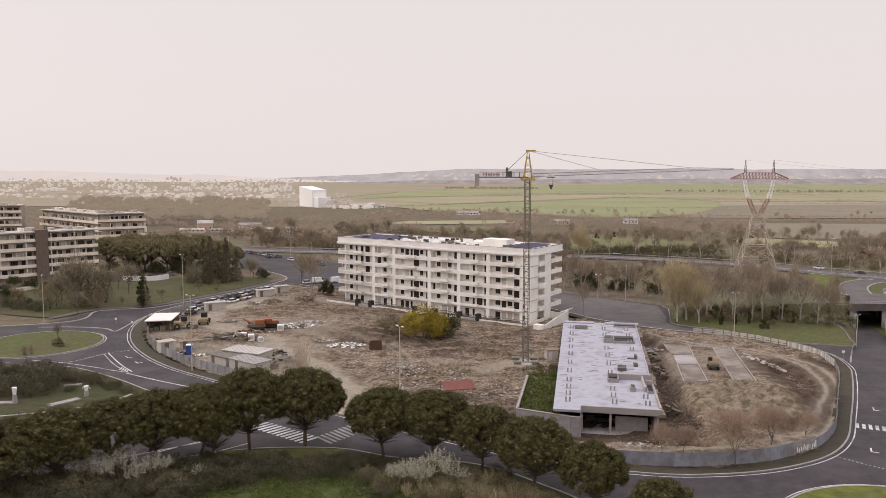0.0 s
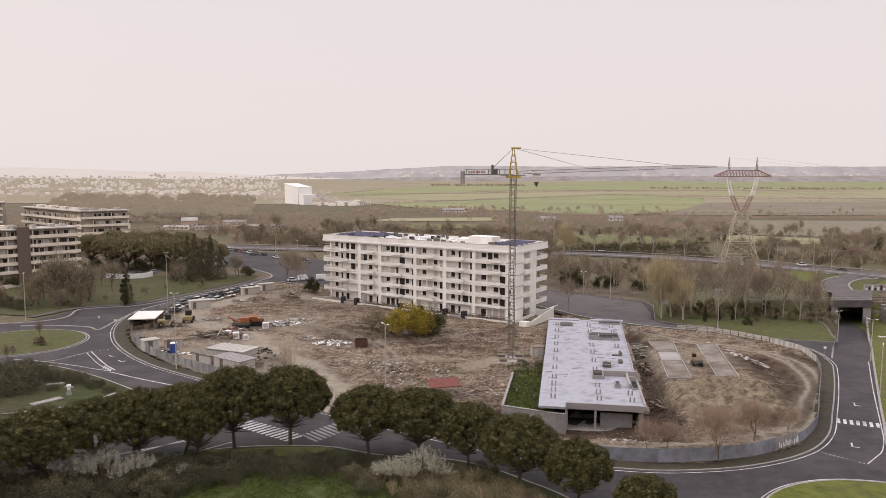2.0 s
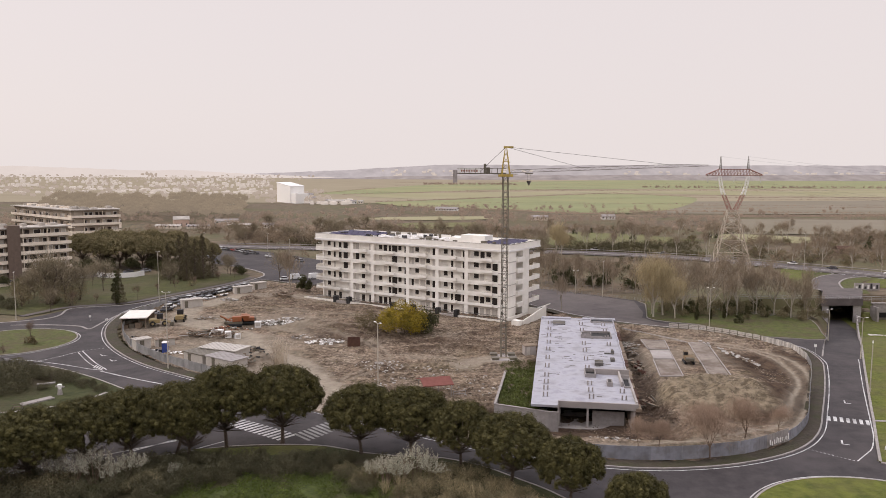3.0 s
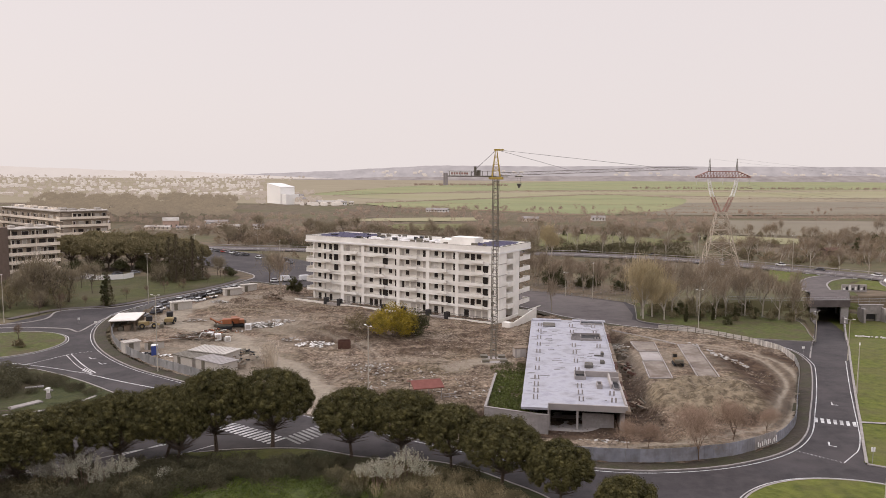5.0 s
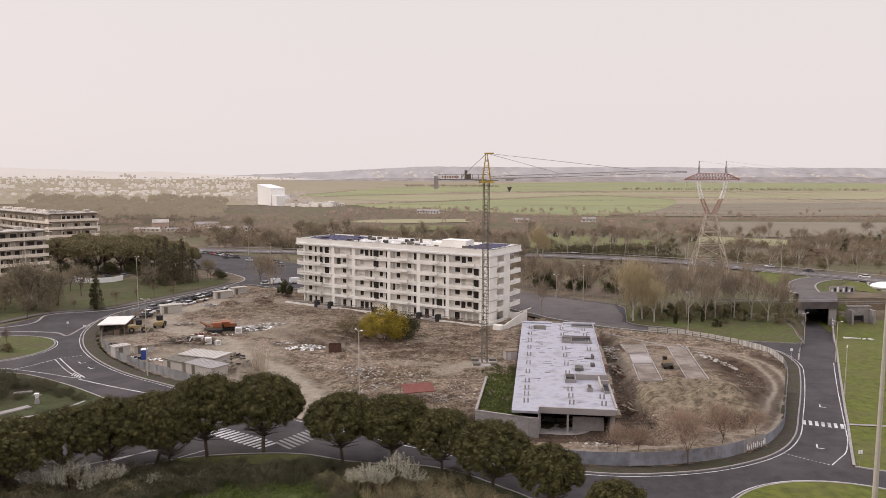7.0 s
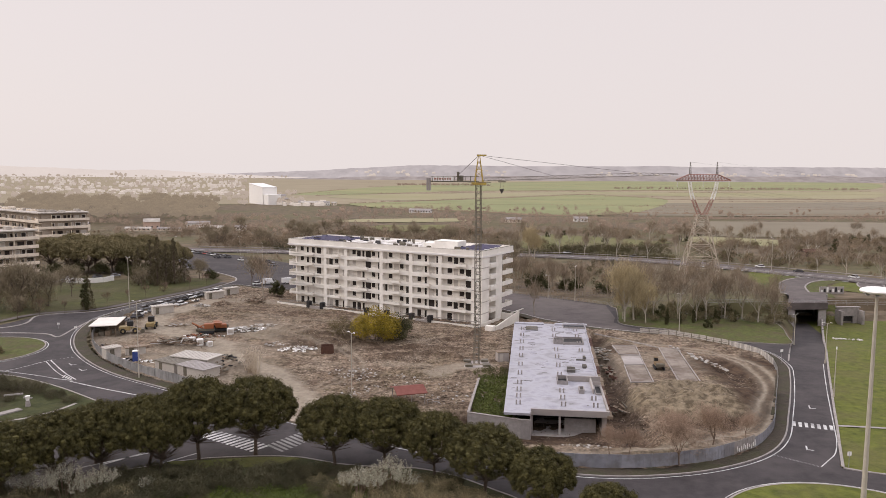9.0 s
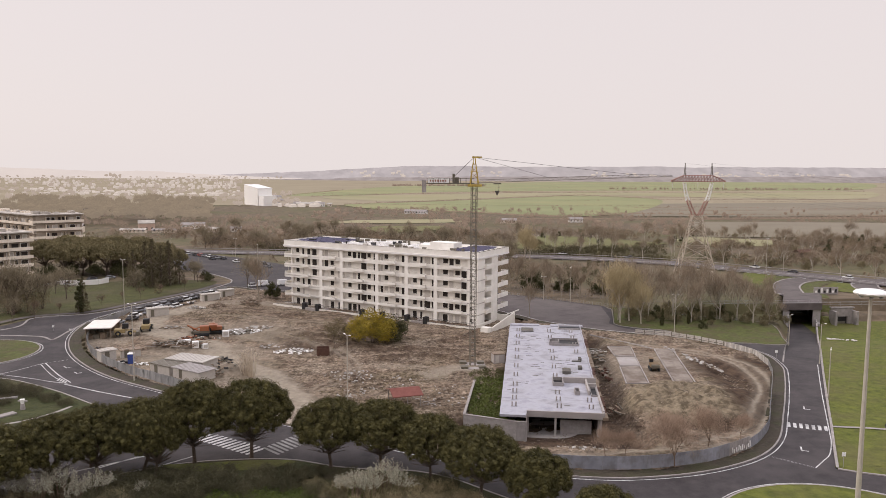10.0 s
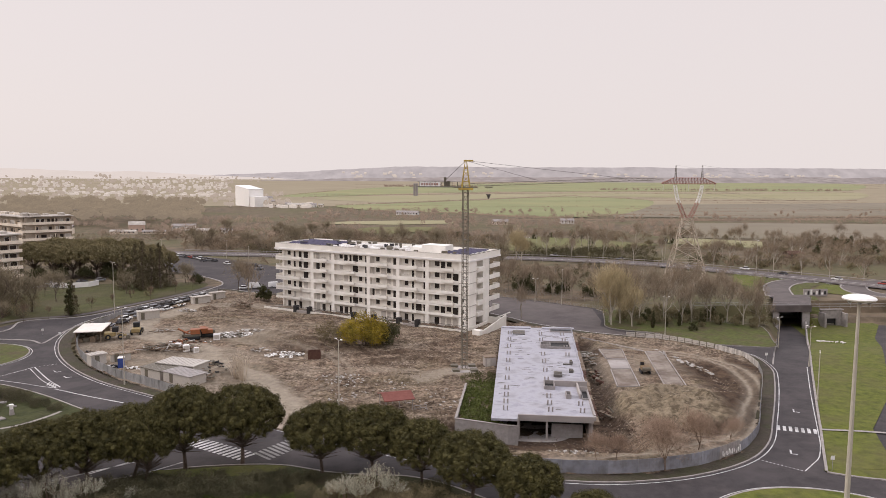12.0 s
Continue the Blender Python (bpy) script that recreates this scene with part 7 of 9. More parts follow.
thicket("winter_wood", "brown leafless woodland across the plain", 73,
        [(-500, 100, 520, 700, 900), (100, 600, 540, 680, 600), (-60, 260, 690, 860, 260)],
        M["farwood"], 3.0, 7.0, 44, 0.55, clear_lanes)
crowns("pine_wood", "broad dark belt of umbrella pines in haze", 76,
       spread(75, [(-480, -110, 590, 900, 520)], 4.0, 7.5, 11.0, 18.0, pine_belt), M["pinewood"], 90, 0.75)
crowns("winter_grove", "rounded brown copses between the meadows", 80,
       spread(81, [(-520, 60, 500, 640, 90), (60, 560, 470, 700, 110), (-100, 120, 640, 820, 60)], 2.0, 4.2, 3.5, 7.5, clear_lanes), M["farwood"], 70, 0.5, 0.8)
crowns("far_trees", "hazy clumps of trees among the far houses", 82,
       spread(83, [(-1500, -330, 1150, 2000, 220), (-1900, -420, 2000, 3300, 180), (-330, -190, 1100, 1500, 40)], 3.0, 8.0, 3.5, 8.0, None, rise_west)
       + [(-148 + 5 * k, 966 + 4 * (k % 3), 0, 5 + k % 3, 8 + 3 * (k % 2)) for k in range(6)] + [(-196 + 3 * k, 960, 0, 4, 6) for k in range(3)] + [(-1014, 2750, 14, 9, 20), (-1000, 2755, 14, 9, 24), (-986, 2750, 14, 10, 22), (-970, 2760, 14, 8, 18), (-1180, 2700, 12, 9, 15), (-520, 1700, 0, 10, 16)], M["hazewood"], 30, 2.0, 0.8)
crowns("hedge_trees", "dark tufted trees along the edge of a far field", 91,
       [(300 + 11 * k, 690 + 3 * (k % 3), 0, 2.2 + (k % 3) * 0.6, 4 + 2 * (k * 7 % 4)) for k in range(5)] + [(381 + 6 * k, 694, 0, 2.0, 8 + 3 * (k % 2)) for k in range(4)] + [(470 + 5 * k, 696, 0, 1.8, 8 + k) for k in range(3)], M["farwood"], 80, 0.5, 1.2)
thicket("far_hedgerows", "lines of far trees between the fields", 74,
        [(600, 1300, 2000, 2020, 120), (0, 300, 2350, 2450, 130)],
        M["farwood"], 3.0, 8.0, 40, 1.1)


def hedge(name, label, seed, lines, mat, h, per, size):
    """Low continuous hedges along field edges, as one mass."""
    rnd = np.random.default_rng(seed)
    c, r, bank = [], [], []
    for pts, step in lines:
        prev = None
        for p in smooth_line(pts, step=step):
            k = h * rnd.uniform(0.35, 1.0) * (1.9 if rnd.uniform() < 0.05 else 1)
            c.append((p[0] + rnd.normal(), p[1] + rnd.normal(), k * 0.5))
            r.append(k * 0.75)
            w = k * 0.6
            cur = [(p[0], p[1] - w, 0.0), (p[0], p[1] - w * 0.6, k * 0.5), (p[0], p[1] + w * 0.6, k * 0.5), (p[0], p[1] + w, 0.0)]
            if prev:
                for a in range(3):
                    bank += [prev[a], cur[a], cur[a + 1], prev[a], cur[a + 1], prev[a + 1]]
            prev = cur
    v = np.concatenate([np.array(bank), tufts(c, np.array(r), per, size, rnd)])
    tagged(new(name, tri_mesh(name, v, mat)), label, "hedges", kind="stuff")


hedge("field_hedges", "thin dark hedges and ditches between the fields", 77,
      [(((-140, 1325), (-36, 1444), (200, 1600), (424, 1655), (733, 1660), (1210, 1830)), 4), (((-62, 1000), (14, 1075), (165, 1222), (379, 1467)), 4), (((-15, 872), (86, 815), (159, 742), (262, 790)), 2.5), (((262, 790), (343, 770), (499, 757), (620, 760)), 3),
       (((440, 1200), (600, 1220), (830, 1245)), 4), (((250, 690), (360, 700), (480, 718), (600, 740)), 2.5), (((450, 1225), (379, 1467)), 5), (((-190, 1385), (-112, 1805)), 6), (((96, 1633), (465, 1802), (833, 1870), (1386, 2105)), 6)],
      M["farwood"], 2.6, 18, 0.7)

# long dark ditches and hedges between the strips of the plain
rl = random.Random(78)
lines = []
for y0, x0, x1 in ((700, 120, 620), (840, 280, 900), (930, 300, 760), (1010, -60, 420), (1120, 500, 1000), (1180, 60, 330), (1340, 250, 900), (1480, -150, 500), (1560, 700, 1300), (1740, 100, 900), (1950, 300, 1400), (2150, -80, 900), (2450, 300, 1700), (2800, -100, 1500), (3200, 200, 2200)):
    tilt = rl.uniform(-0.10, 0.14)
    lines.append((((x0, y0), ((x0 + x1) / 2, y0 + tilt * (x1 - x0) / 2 + rl.uniform(-12, 12)), (x1, y0 + tilt * (x1 - x0))), 1.6 + y0 / 900))
hedge("plain_hedges", "low dark hedges and ditches across the plain", 79, lines, M["farwood"], 1.7, 8, 0.8)


far_side = offset([np.array(p) for p in main_line], 15.0)
hedge("roadside_hedge", "dense dark evergreen hedge behind the main road", 84, [([p for p in far_side if -70 < p[0] < 150][::3], 0.7)], M["greenwood"], 4.6, 60, 0.30)


# trees standing singly behind the main road
def stand(proto, n, seed, x0, x1, y0, y1, s0, s1):
    rq = np.random.default_rng(seed)
    p = rq.uniform((x0, y0), (x1, y1), (n * 3, 2))
    p = p[(near_line(p[:, 0], p[:, 1], main_arr) > 14) & (near_line(p[:, 0], p[:, 1], slip) > 9) & ~inside(ROADS, p[:, 0], p[:, 1])][:n]
    for k, (x, y) in enumerate(p):
        ob = copy_thing(proto, pose(x, y, float(dip(x, y)), 0, 0, 50 * k))
        ob.scale = (rq.uniform(s0, s1),) * 3


avenue = [p for p in offset([np.array(p) for p in main_line], 11.5) if 20 < p[0] < 215]
for k, p in enumerate(avenue[::2]):
    ob = copy_thing(grove2, pose(p[0] + 2.0 * math.sin(5 * k), p[1], float(dip(p[0], p[1])), 0, 0, 67 * k))
    ob.scale = (0.62, 0.62, 0.82 + 0.12 * math.sin(3 * k))
stand(grove2, 26, 61, 60, 300, 395, 470, 0.6, 0.95)
stand(grove, 26, 62, -60, 320, 400, 520, 0.5, 0.9)
stand(slim, 22, 63, -140, 40, 405, 520, 0.6, 1.0)
stand(cy, 28, 64, -120, 320, 395, 520, 0.5, 1.0)
stand(under, 28, 65, -100, 320, 395, 500, 0.7, 1.5)
stand(grove2, 10, 66, 160, 300, 330, 395, 0.5, 0.8)
stand(under, 24, 67, 150, 320, 320, 400, 0.7, 1.4)
stand(slim, 14, 68, -30, 60, 300, 375, 0.5, 0.9)

# ================= fields and distance =================


def field(name, pts, z, mat, label):
    sheet(name, smooth_line(pts, True, 40), z, mat, label, "field")


field("field", [(-62, 1000), (14, 1064), (165, 1219), (369, 1429), (450, 1225), (262, 796), (159, 747), (86, 820), (-15, 878)], 0.6, M["field_green"], "flat field of fresh green crop")
field("field", [(-190, 1385), (-112, 1805), (154, 2634), (968, 3757), (2238, 4274), (2410, 3664), (1386, 2105), (833, 1870), (465, 1802), (96, 1633), (-85, 1366)], 0.6, M["field_green"], "wide green field far out on the plain")
field("field", [(-117, 1268), (19, 1415), (424, 1641), (733, 1645), (1200, 1822), (856, 1299), (592, 1326), (379, 1467), (172, 1275), (15, 1107)], 0.9, M["field_pale"], "pale grass field on the plain")
field("field", [(236, 745), (240, 744), (300, 741), (377, 737), (531, 750), (640, 760), (960, 1190), (810, 1146), (554, 1086), (400, 1060), (338, 1053), (333, 1052)], 0.45, M["field_brown"], "tan stubble field")
field("field", STUBBLE, 0.45, M["field_brown"], "brown ploughed field behind the main road")
for pts in MEADOWS[:2]:
    field("field", pts, 0.4, M["meadow"], "strip of green pasture behind the trees")
for pts in MEADOWS[2:]:
    field("field", pts, 0.4, M["field_pale"], "small pale meadow among scrub")


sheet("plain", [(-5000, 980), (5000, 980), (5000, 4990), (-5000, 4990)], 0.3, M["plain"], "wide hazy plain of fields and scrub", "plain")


def ridge(name, label, dist, rows, mat, base=-5.0, thick=260):
    """A long low hill; rows: (x, crest height)."""
    xs = np.linspace(rows[0][0], rows[-1][0], 260)
    h = np.interp(xs, [r[0] for r in rows], [r[1] for r in rows])
    h = h + np.array([6 * noise.noise(Vector((x * 0.004, dist * .01, 0))) + 3.0 * noise.noise(Vector((x * 0.02, 0, 4))) for x in xs])
    v, f = [], []
    for i, x in enumerate(xs):
        v += [(x, dist - thick * 0.5, base), (x, dist - thick * .2, base + (h[i] - base) * 0.6), (x, dist, h[i]), (x, dist + thick * .3, base)]
        if i:
            for k in range(3):
                f.append((4 * i - 4 + k, 4 * i + k, 4 * i + k + 1, 4 * i - 4 + k + 1))
    tagged(new(name, mesh_of(name, v, f, mat)), label, "hills", kind="structure")


# Hill haze is painted: each hill glows in its own haze tint.
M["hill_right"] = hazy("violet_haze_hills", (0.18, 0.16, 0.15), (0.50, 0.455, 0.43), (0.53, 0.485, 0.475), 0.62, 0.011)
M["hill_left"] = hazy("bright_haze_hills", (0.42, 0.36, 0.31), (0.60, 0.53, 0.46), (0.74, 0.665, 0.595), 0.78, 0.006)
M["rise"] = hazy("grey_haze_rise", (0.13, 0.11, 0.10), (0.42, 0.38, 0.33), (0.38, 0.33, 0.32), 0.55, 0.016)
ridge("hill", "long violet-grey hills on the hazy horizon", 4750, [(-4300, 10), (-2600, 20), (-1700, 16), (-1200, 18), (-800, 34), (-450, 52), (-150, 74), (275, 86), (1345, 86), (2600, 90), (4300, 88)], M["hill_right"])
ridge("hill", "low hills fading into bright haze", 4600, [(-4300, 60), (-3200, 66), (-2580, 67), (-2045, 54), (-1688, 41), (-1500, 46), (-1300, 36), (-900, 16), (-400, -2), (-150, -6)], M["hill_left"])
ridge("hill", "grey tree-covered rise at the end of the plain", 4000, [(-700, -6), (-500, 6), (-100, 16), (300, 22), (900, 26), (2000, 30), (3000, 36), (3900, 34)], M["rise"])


def town():
    """Far houses past counting on the rise to the west."""
    rnd = np.random.default_rng(81)
    v, f = [], []

    def house(x, y, w, d, h, z, a):
        c, s = math.cos(a), math.sin(a)
        b = len(v)
        for px, py, pz in ((-w, -d, -3), (w, -d, -3), (w, d, -3), (-w, d, -3), (-w, -d, h), (w, -d, h), (w, d, h), (-w, d, h), (-w, 0, h + w * .35), (w, 0, h + w * .35)):
            v.append((x + c * px - s * py, y + s * px + c * py, z + pz))
        for q in ((0, 1, 5, 4), (1, 2, 6, 5), (2, 3, 7, 6), (3, 0, 4, 7), (4, 5, 9, 8), (6, 7, 8, 9), (5, 6, 9), (7, 4, 8)):
            f.append(tuple(b + k for k in q))

    for _ in range(900):
        y = 1330 * (2.4 ** rnd.uniform(0, 1))
        x = -y * rnd.uniform(0.20, 0.66)
        if noise.noise(Vector((x * 0.006, y * 0.004, 3))) < -0.12:
            continue
        house(x, y, rnd.uniform(1.8, 4.4), rnd.uniform(2, 4), rnd.uniform(1.5, 3.8), rise_west(x, y), rnd.normal() * 0.6)
    for _ in range(190):                                # hamlets on the slope of the hills
        x = rnd.uniform(-250, 3000)
        if noise.noise(Vector((x * 0.004, 2, 3))) < 0.0:
            continue
        y = rnd.uniform(4625, 4700)
        house(x, y, rnd.uniform(5, 14), 4, rnd.uniform(3, 6), 2 + (y - 4620) * 0.62, 0)
    for _ in range(30):
        y = rnd.uniform(930, 1010)
        house(-y * rnd.uniform(0.095, 0.155), y, rnd.uniform(2, 5), 3, rnd.uniform(2, 4), 0, rnd.uniform(0, 3))
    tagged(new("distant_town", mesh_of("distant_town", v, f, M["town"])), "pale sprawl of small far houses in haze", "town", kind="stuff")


town()


def silo_block():
    top = thing("white_tower_block", "tall plain white building far out in the haze", "building", Matrix.Translation((-171, 988, 0)) @ Matrix.Rotation(-0.95, 4, "Z"))
    bm = bmesh.new()
    box(bm, -24, 16, -10, 10, -8, 26)
    for q in bm.verts:
        if q.co.z > 0:
            q.co.z -= 0.11 * (q.co.x + 24)
    part("wall", bm, M["white"], top)
    bm = bmesh.new()
    box(bm, 16, 30, -9, 9, -8, 13)
    part("wing", bm, M["white"], top)
    bm = bmesh.new()
    box(bm, -24.3, 16.3, -10.3, 10.3, 26, 26.8)
    for q in bm.verts:
        q.co.z -= 0.11 * (q.co.x + 24)
    part("roof", bm, M["roofwhite"], top)


silo_block()

# ================= apartment blocks on the slope =================


def balcony_block(name, label, m, wings):
    """Wings: (pose, length, depth, list of floor levels, roof). Each floor has a long solid balcony over recessed windows."""
    top = thing(name, label, "building", m)
    sh = random.Random(len(name) + int(m.translation.x))
    for wm, L, D, levels, roof, towers in wings:
        def piece(nm, x0, x1, y0, y1, z0, z1, mat, parent=top, lab=""):
            bm = bmesh.new()
            box(bm, x0, x1, y0, y1, z0, z1, wm)
            return part(nm, bm, mat, parent, lab)
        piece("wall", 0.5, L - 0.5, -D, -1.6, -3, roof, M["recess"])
        piece("roof", 0, L, -D - .3, 0.2, roof, roof + 0.45, M["roofgrey"])
        for f in levels:
            piece("balcony_slab", 0, L, -1.6, -0.16, f - 0.3, f, M["cream"])
            piece("balcony_front", -0.05, L + .05, -0.15, 0.05, f - 0.3, f + 1.0, M["cream"])
            piece("balcony_front", L - .1, L + .06, -D + 1, -0.16, f - 0.3, f + 1.0, M["cream"])
            x = 1.5
            while x < L - 2.5:
                w = sh.choice((1.2, 1.6, 2.4))
                fr = piece("window", x - 0.12, x + w + .12, -1.66, -1.55, f + 0.05, f + 2.5, M["brick"] if sh.random() < .4 else M["white"])
                bm = bmesh.new()
                box(bm, x, x + w, -1.6, -1.52, f + 0.12, f + 2.4, wm)
                part("pane", bm, M["glass"] if sh.random() < .75 else M["shutter"], fr)
                x += w + sh.uniform(0.6, 1.8)
            for k in range(int(L / 9)):
                piece("divider", k * 9 + 8.6, k * 9 + 8.85, -1.6, -0.16, f, f + 2.9, M["cream"])
        for t0, t1 in towers:
            piece("stair_tower", t0, t1, -3.0, 0.5, -3, roof + 1.2, M["brick"], lab="brown brick stair tower")
        for k in range(int(L / 6)):
            x = k * 6 + sh.uniform(1, 4)
            piece("roof_box", x, x + sh.uniform(1, 3.5), -D * .7, -D * .4, roof + .45, roof + sh.uniform(1.0, 1.8), M["cream"] if sh.random() < .5 else M["roofgrey"])
    return top


A_END = np.array([-141.6, 303.6])
balcony_block("apartment_block", "cream apartment block with long balconies and a brown stair tower", facing(A_END + np.array([-.69, -.72]) * 55, np.array([0.69, 0.72])),
              [(Matrix.Rotation(math.pi, 4, "Z") @ Matrix.Translation((-55, 0, 0)), 55, 11.5, [2.65, 5.95, 9.2, 12.5, 15.9], 19.05, [(19, 23.5)])])
balcony_block("apartment_block", "cream stepped apartment block on the slope", facing((-178.5, 384), (0.8, 0.6), 1.4),
              [(Matrix.Rotation(math.pi, 4, "Z") @ Matrix.Translation((-24, 0, 0)), 24, 14, [8.0, 12.0, 16.0], 19.6, [])])
balcony_block("apartment_block", "cream terraced apartment block behind another block", facing((-237.6, 437.6), (0.74, -0.67), 0.4),
              [(Matrix.Rotation(math.pi, 4, "Z") @ Matrix.Translation((-80, 0, 0)), 80, 14, [8.0, 12.0, 16.0], 20.5, []), ])
balcony_block("apartment_block", "cream apartment block at the edge of the housing", facing((-275, 405), (0.94, 0.34)),
              [(Matrix.Rotation(math.pi, 4, "Z") @ Matrix.Translation((-40, 0, 0)), 40, 14, [9.0, 13.0, 17.0, 20.5], 24.0, [])])


# ================= lamps =================


def street_lamp(h, label="tall pale street lamp with a single arm"):
    top = thing("street_lamp", label, "street lamp", group="street lamps")
    bm = bmesh.new()
    rod(bm, (0, 0, -0.2), (0, 0, 0.9), 0.16, 0.16, 8)
    part("base", bm, M["lamp"], top)
    bm = bmesh.new()
    rod(bm, (0, 0, 0.9), (0, 0, h), 0.12, 0.065, 8)
    part("pole", bm, M["lamp"], top)
    bm = bmesh.new()
    rod(bm, (0, 0, h - 0.05), (0.9, 0, h + 0.18), 0.05, 0.045, 6)
    rod(bm, (0, 0, h - 0.05), (-0.9, 0, h + 0.18), 0.05, 0.045, 6)
    part("arm", bm, M["lamp"], top)
    for s in (1, -1):
        bm = bmesh.new()
        box(bm, s * 0.8 - .25, s * 0.8 + .25, -0.12, 0.12, h + 0.10, h + 0.23)
        part("lamp_head", bm, M["white"], top, bevel=0.05)
    return top


for x, y, h in ((-112.9, 207.6, 13.2), (-81.4, 230.7, 16.6), (-53.2, 154.8, 16.2), (77.4, 194.6, 10.8), (106.0, 187.5, 8.2), (98.8, 161.1, 9.4), (85.4, 135.6, 9.7), (168.6, 320.7, 14.8),
                (52.8, 250.8, 8.0), (60.8, 245.0, 11.8), (-79.8, 387, 9.2), (-7.3, 124, 16.0), (-45, 330, 10.0), (-110, 380, 10), (-62, 350, 9.5), (112, 395, 10), (146, 372, 10), (195, 330, 10), (80, 402, 9)):
    lp = street_lamp(h)
    lp.matrix_world = pose(x, y, float(dip(x, y)), 0, 0, (x * 7) % 180)


def high_mast():
    top = thing("lamp_mast", "tall slender lamp mast with a white disc head", "lamp mast", Matrix.Translation((55.3, 80.5, 0.2)))
    bm = bmesh.new()
    rod(bm, (0, 0, -0.3), (0, 0, 10), 0.34, 0.28, 12)
    rod(bm, (0, 0, 10), (0, 0, 29.6), 0.28, 0.17, 12)
    part("pole", bm, M["lamp"], top)
    bm = bmesh.new()
    rings = [(0.25, 29.55), (1.2, 29.5), (1.75, 29.66), (1.86, 29.82), (1.7, 30.0), (1.1, 30.2), (0.0, 30.32)]
    prev = None
    for r, z in rings:
        cur = [bm.verts.new((r * math.cos(a), r * math.sin(a), z)) for a in np.linspace(0, 2 * math.pi, 32, endpoint=False)] if r else [bm.verts.new((0, 0, z))]
        if prev:
            for i in range(32):
                j = (i + 1) % 32
                bm.faces.new((prev[i], prev[j], cur[j], cur[i]) if len(cur) > 1 else (prev[i], prev[j], cur[0]))
        prev = cur
    part("disc_head", bm, M["white"], top)
    for i in range(6):
        a = i * math.pi / 3
        bm = bmesh.new()
        rod(bm, (1.15 * math.cos(a), 1.15 * math.sin(a), 29.45), (1.15 * math.cos(a), 1.15 * math.sin(a), 29.3), 0.25, 0.2, 8)
        part("floodlight", bm, M["steel"], top)


high_mast()


def sign_post(x, y, h, label, face):
    top = thing("road_sign", label, "road sign", Matrix.Translation((x, y, 0.1)))
    bm = bmesh.new()
    rod(bm, (0, 0, -0.2), (0, 0, h), 0.04, sides=6)
    part("post", bm, M["steel"], top)
    bm = bmesh.new()
    box(bm, -0.3, 0.3, -0.03, 0.03, h - 0.6, h)
    part("sign_plate", bm, face, top)


sign_post(-85.0, 200.5, 1.6, "small white round sign on the traffic island", M["white"])
sign_post(67.2, 101.8, 2.4, "road sign on the lawn corner", M["white"])
sign_post(88.6, 161.5, 3.2, "tall white board at the fence corner", M["white"])
sign_post(-91.5, 205.3, 1.6, "small white sign on the island", M["white"])

# ================= fences and hoardings =================


def fence_panels(pts, name, label, mat, h, step=2.0, kind="panel", lift=0.1):
    top = thing(name, label, "fence", kind="structure")
    line = smooth_line(pts, step=step)
    sh = random.Random(len(line))
    me = None
    for a, b in zip(line[:-1], line[1:]):
        L = float(np.linalg.norm(b - a))
        m = facing(a, b - a, lift + sh.uniform(-0.05, 0.05)) @ Matrix.Rotation(sh.gauss(0, 0.02), 4, "X")
        bm = bmesh.new()
        if kind == "panel":
            for i in range(8):                      # corrugated sheet
                x = L * i / 8
                box(bm, x, x + L / 8, -0.02 + 0.03 * (i % 2), 0.01 + 0.03 * (i % 2), 0.05, h, m)
        elif kind == "board":                       # pale boards between dark posts
            for z in (0.35, 0.8, 1.2):
                box(bm, 0.1, L - 0.1, -0.03, 0.03, z, z + 0.32, m)
        else:                                       # welded mesh on a frame
            for z in (0.15, h * .5, h - 0.05):
                rod(bm, m @ Vector((0, 0, z)), m @ Vector((L, 0, z)), 0.03, sides=3)
            for i in range(7):
                rod(bm, m @ Vector((L * i / 6, 0, 0.1)), m @ Vector((L * i / 6, 0, h)), 0.02, sides=3)
        part("panel", bm, mat, top)
        bm = bmesh.new()
        rod(bm, m @ Vector((0, 0.06, -0.4)), m @ Vector((0, 0.06, h + 0.05)), 0.05 if kind != "board" else 0.11, sides=5)
        part("post", bm, M["steel"] if kind != "board" else M["mast_grey"], top)
    return top


fence_panels([(15, 107), (26.5, 103.9), (35.3, 102.9), (42.4, 103.8), (48, 105.2), (52.3, 107.3)], "hoarding", "blue-grey sheet metal hoarding along the kerb", M["hoard"], 2.1)
fence_panels([(52.3, 107.3), (57, 110.2)], "hoarding", "pale painted metal hoarding with faded graffiti", M["kerb"], 2.1)
fence_panels([(57, 110.2), (59.6, 112.6), (64.7, 119.0), (70, 128.5), (75.5, 138.5)], "hoarding", "blue-grey sheet metal hoarding along the bend", M["hoard"], 1.7)
fence_panels([(75.5, 138.5), (82, 150.5), (86, 160)], "mesh_fence", "low steel mesh fence leaning along the site", M["steel"], 1.4, kind="mesh")
fence_panels([(86, 160), (87.3, 170), (84, 178.5)], "hoarding", "uneven pale sheet hoarding on dark posts", M["rubble"], 1.5, 2.3)
fence_panels([(84, 178.5), (79, 185), (73, 190.5), (66, 193.6)], "hoarding", "pale board fence with dark posts round the site", M["shutter"], 1.5, kind="board")
fence_panels([(-21.5, 132.6), (-28.8, 138), (-40.6, 147)], "hoarding", "zinc hoarding at the site gate", M["hoard2"], 2.0)
fence_panels([(-40.6, 147), (-47, 152.6), (-57, 160.8), (-67.5, 173), (-75.5, 187.5), (-80, 203), (-81, 219)], "hoarding", "zinc sheet hoarding round the works yard", M["hoard2"], 2.0)
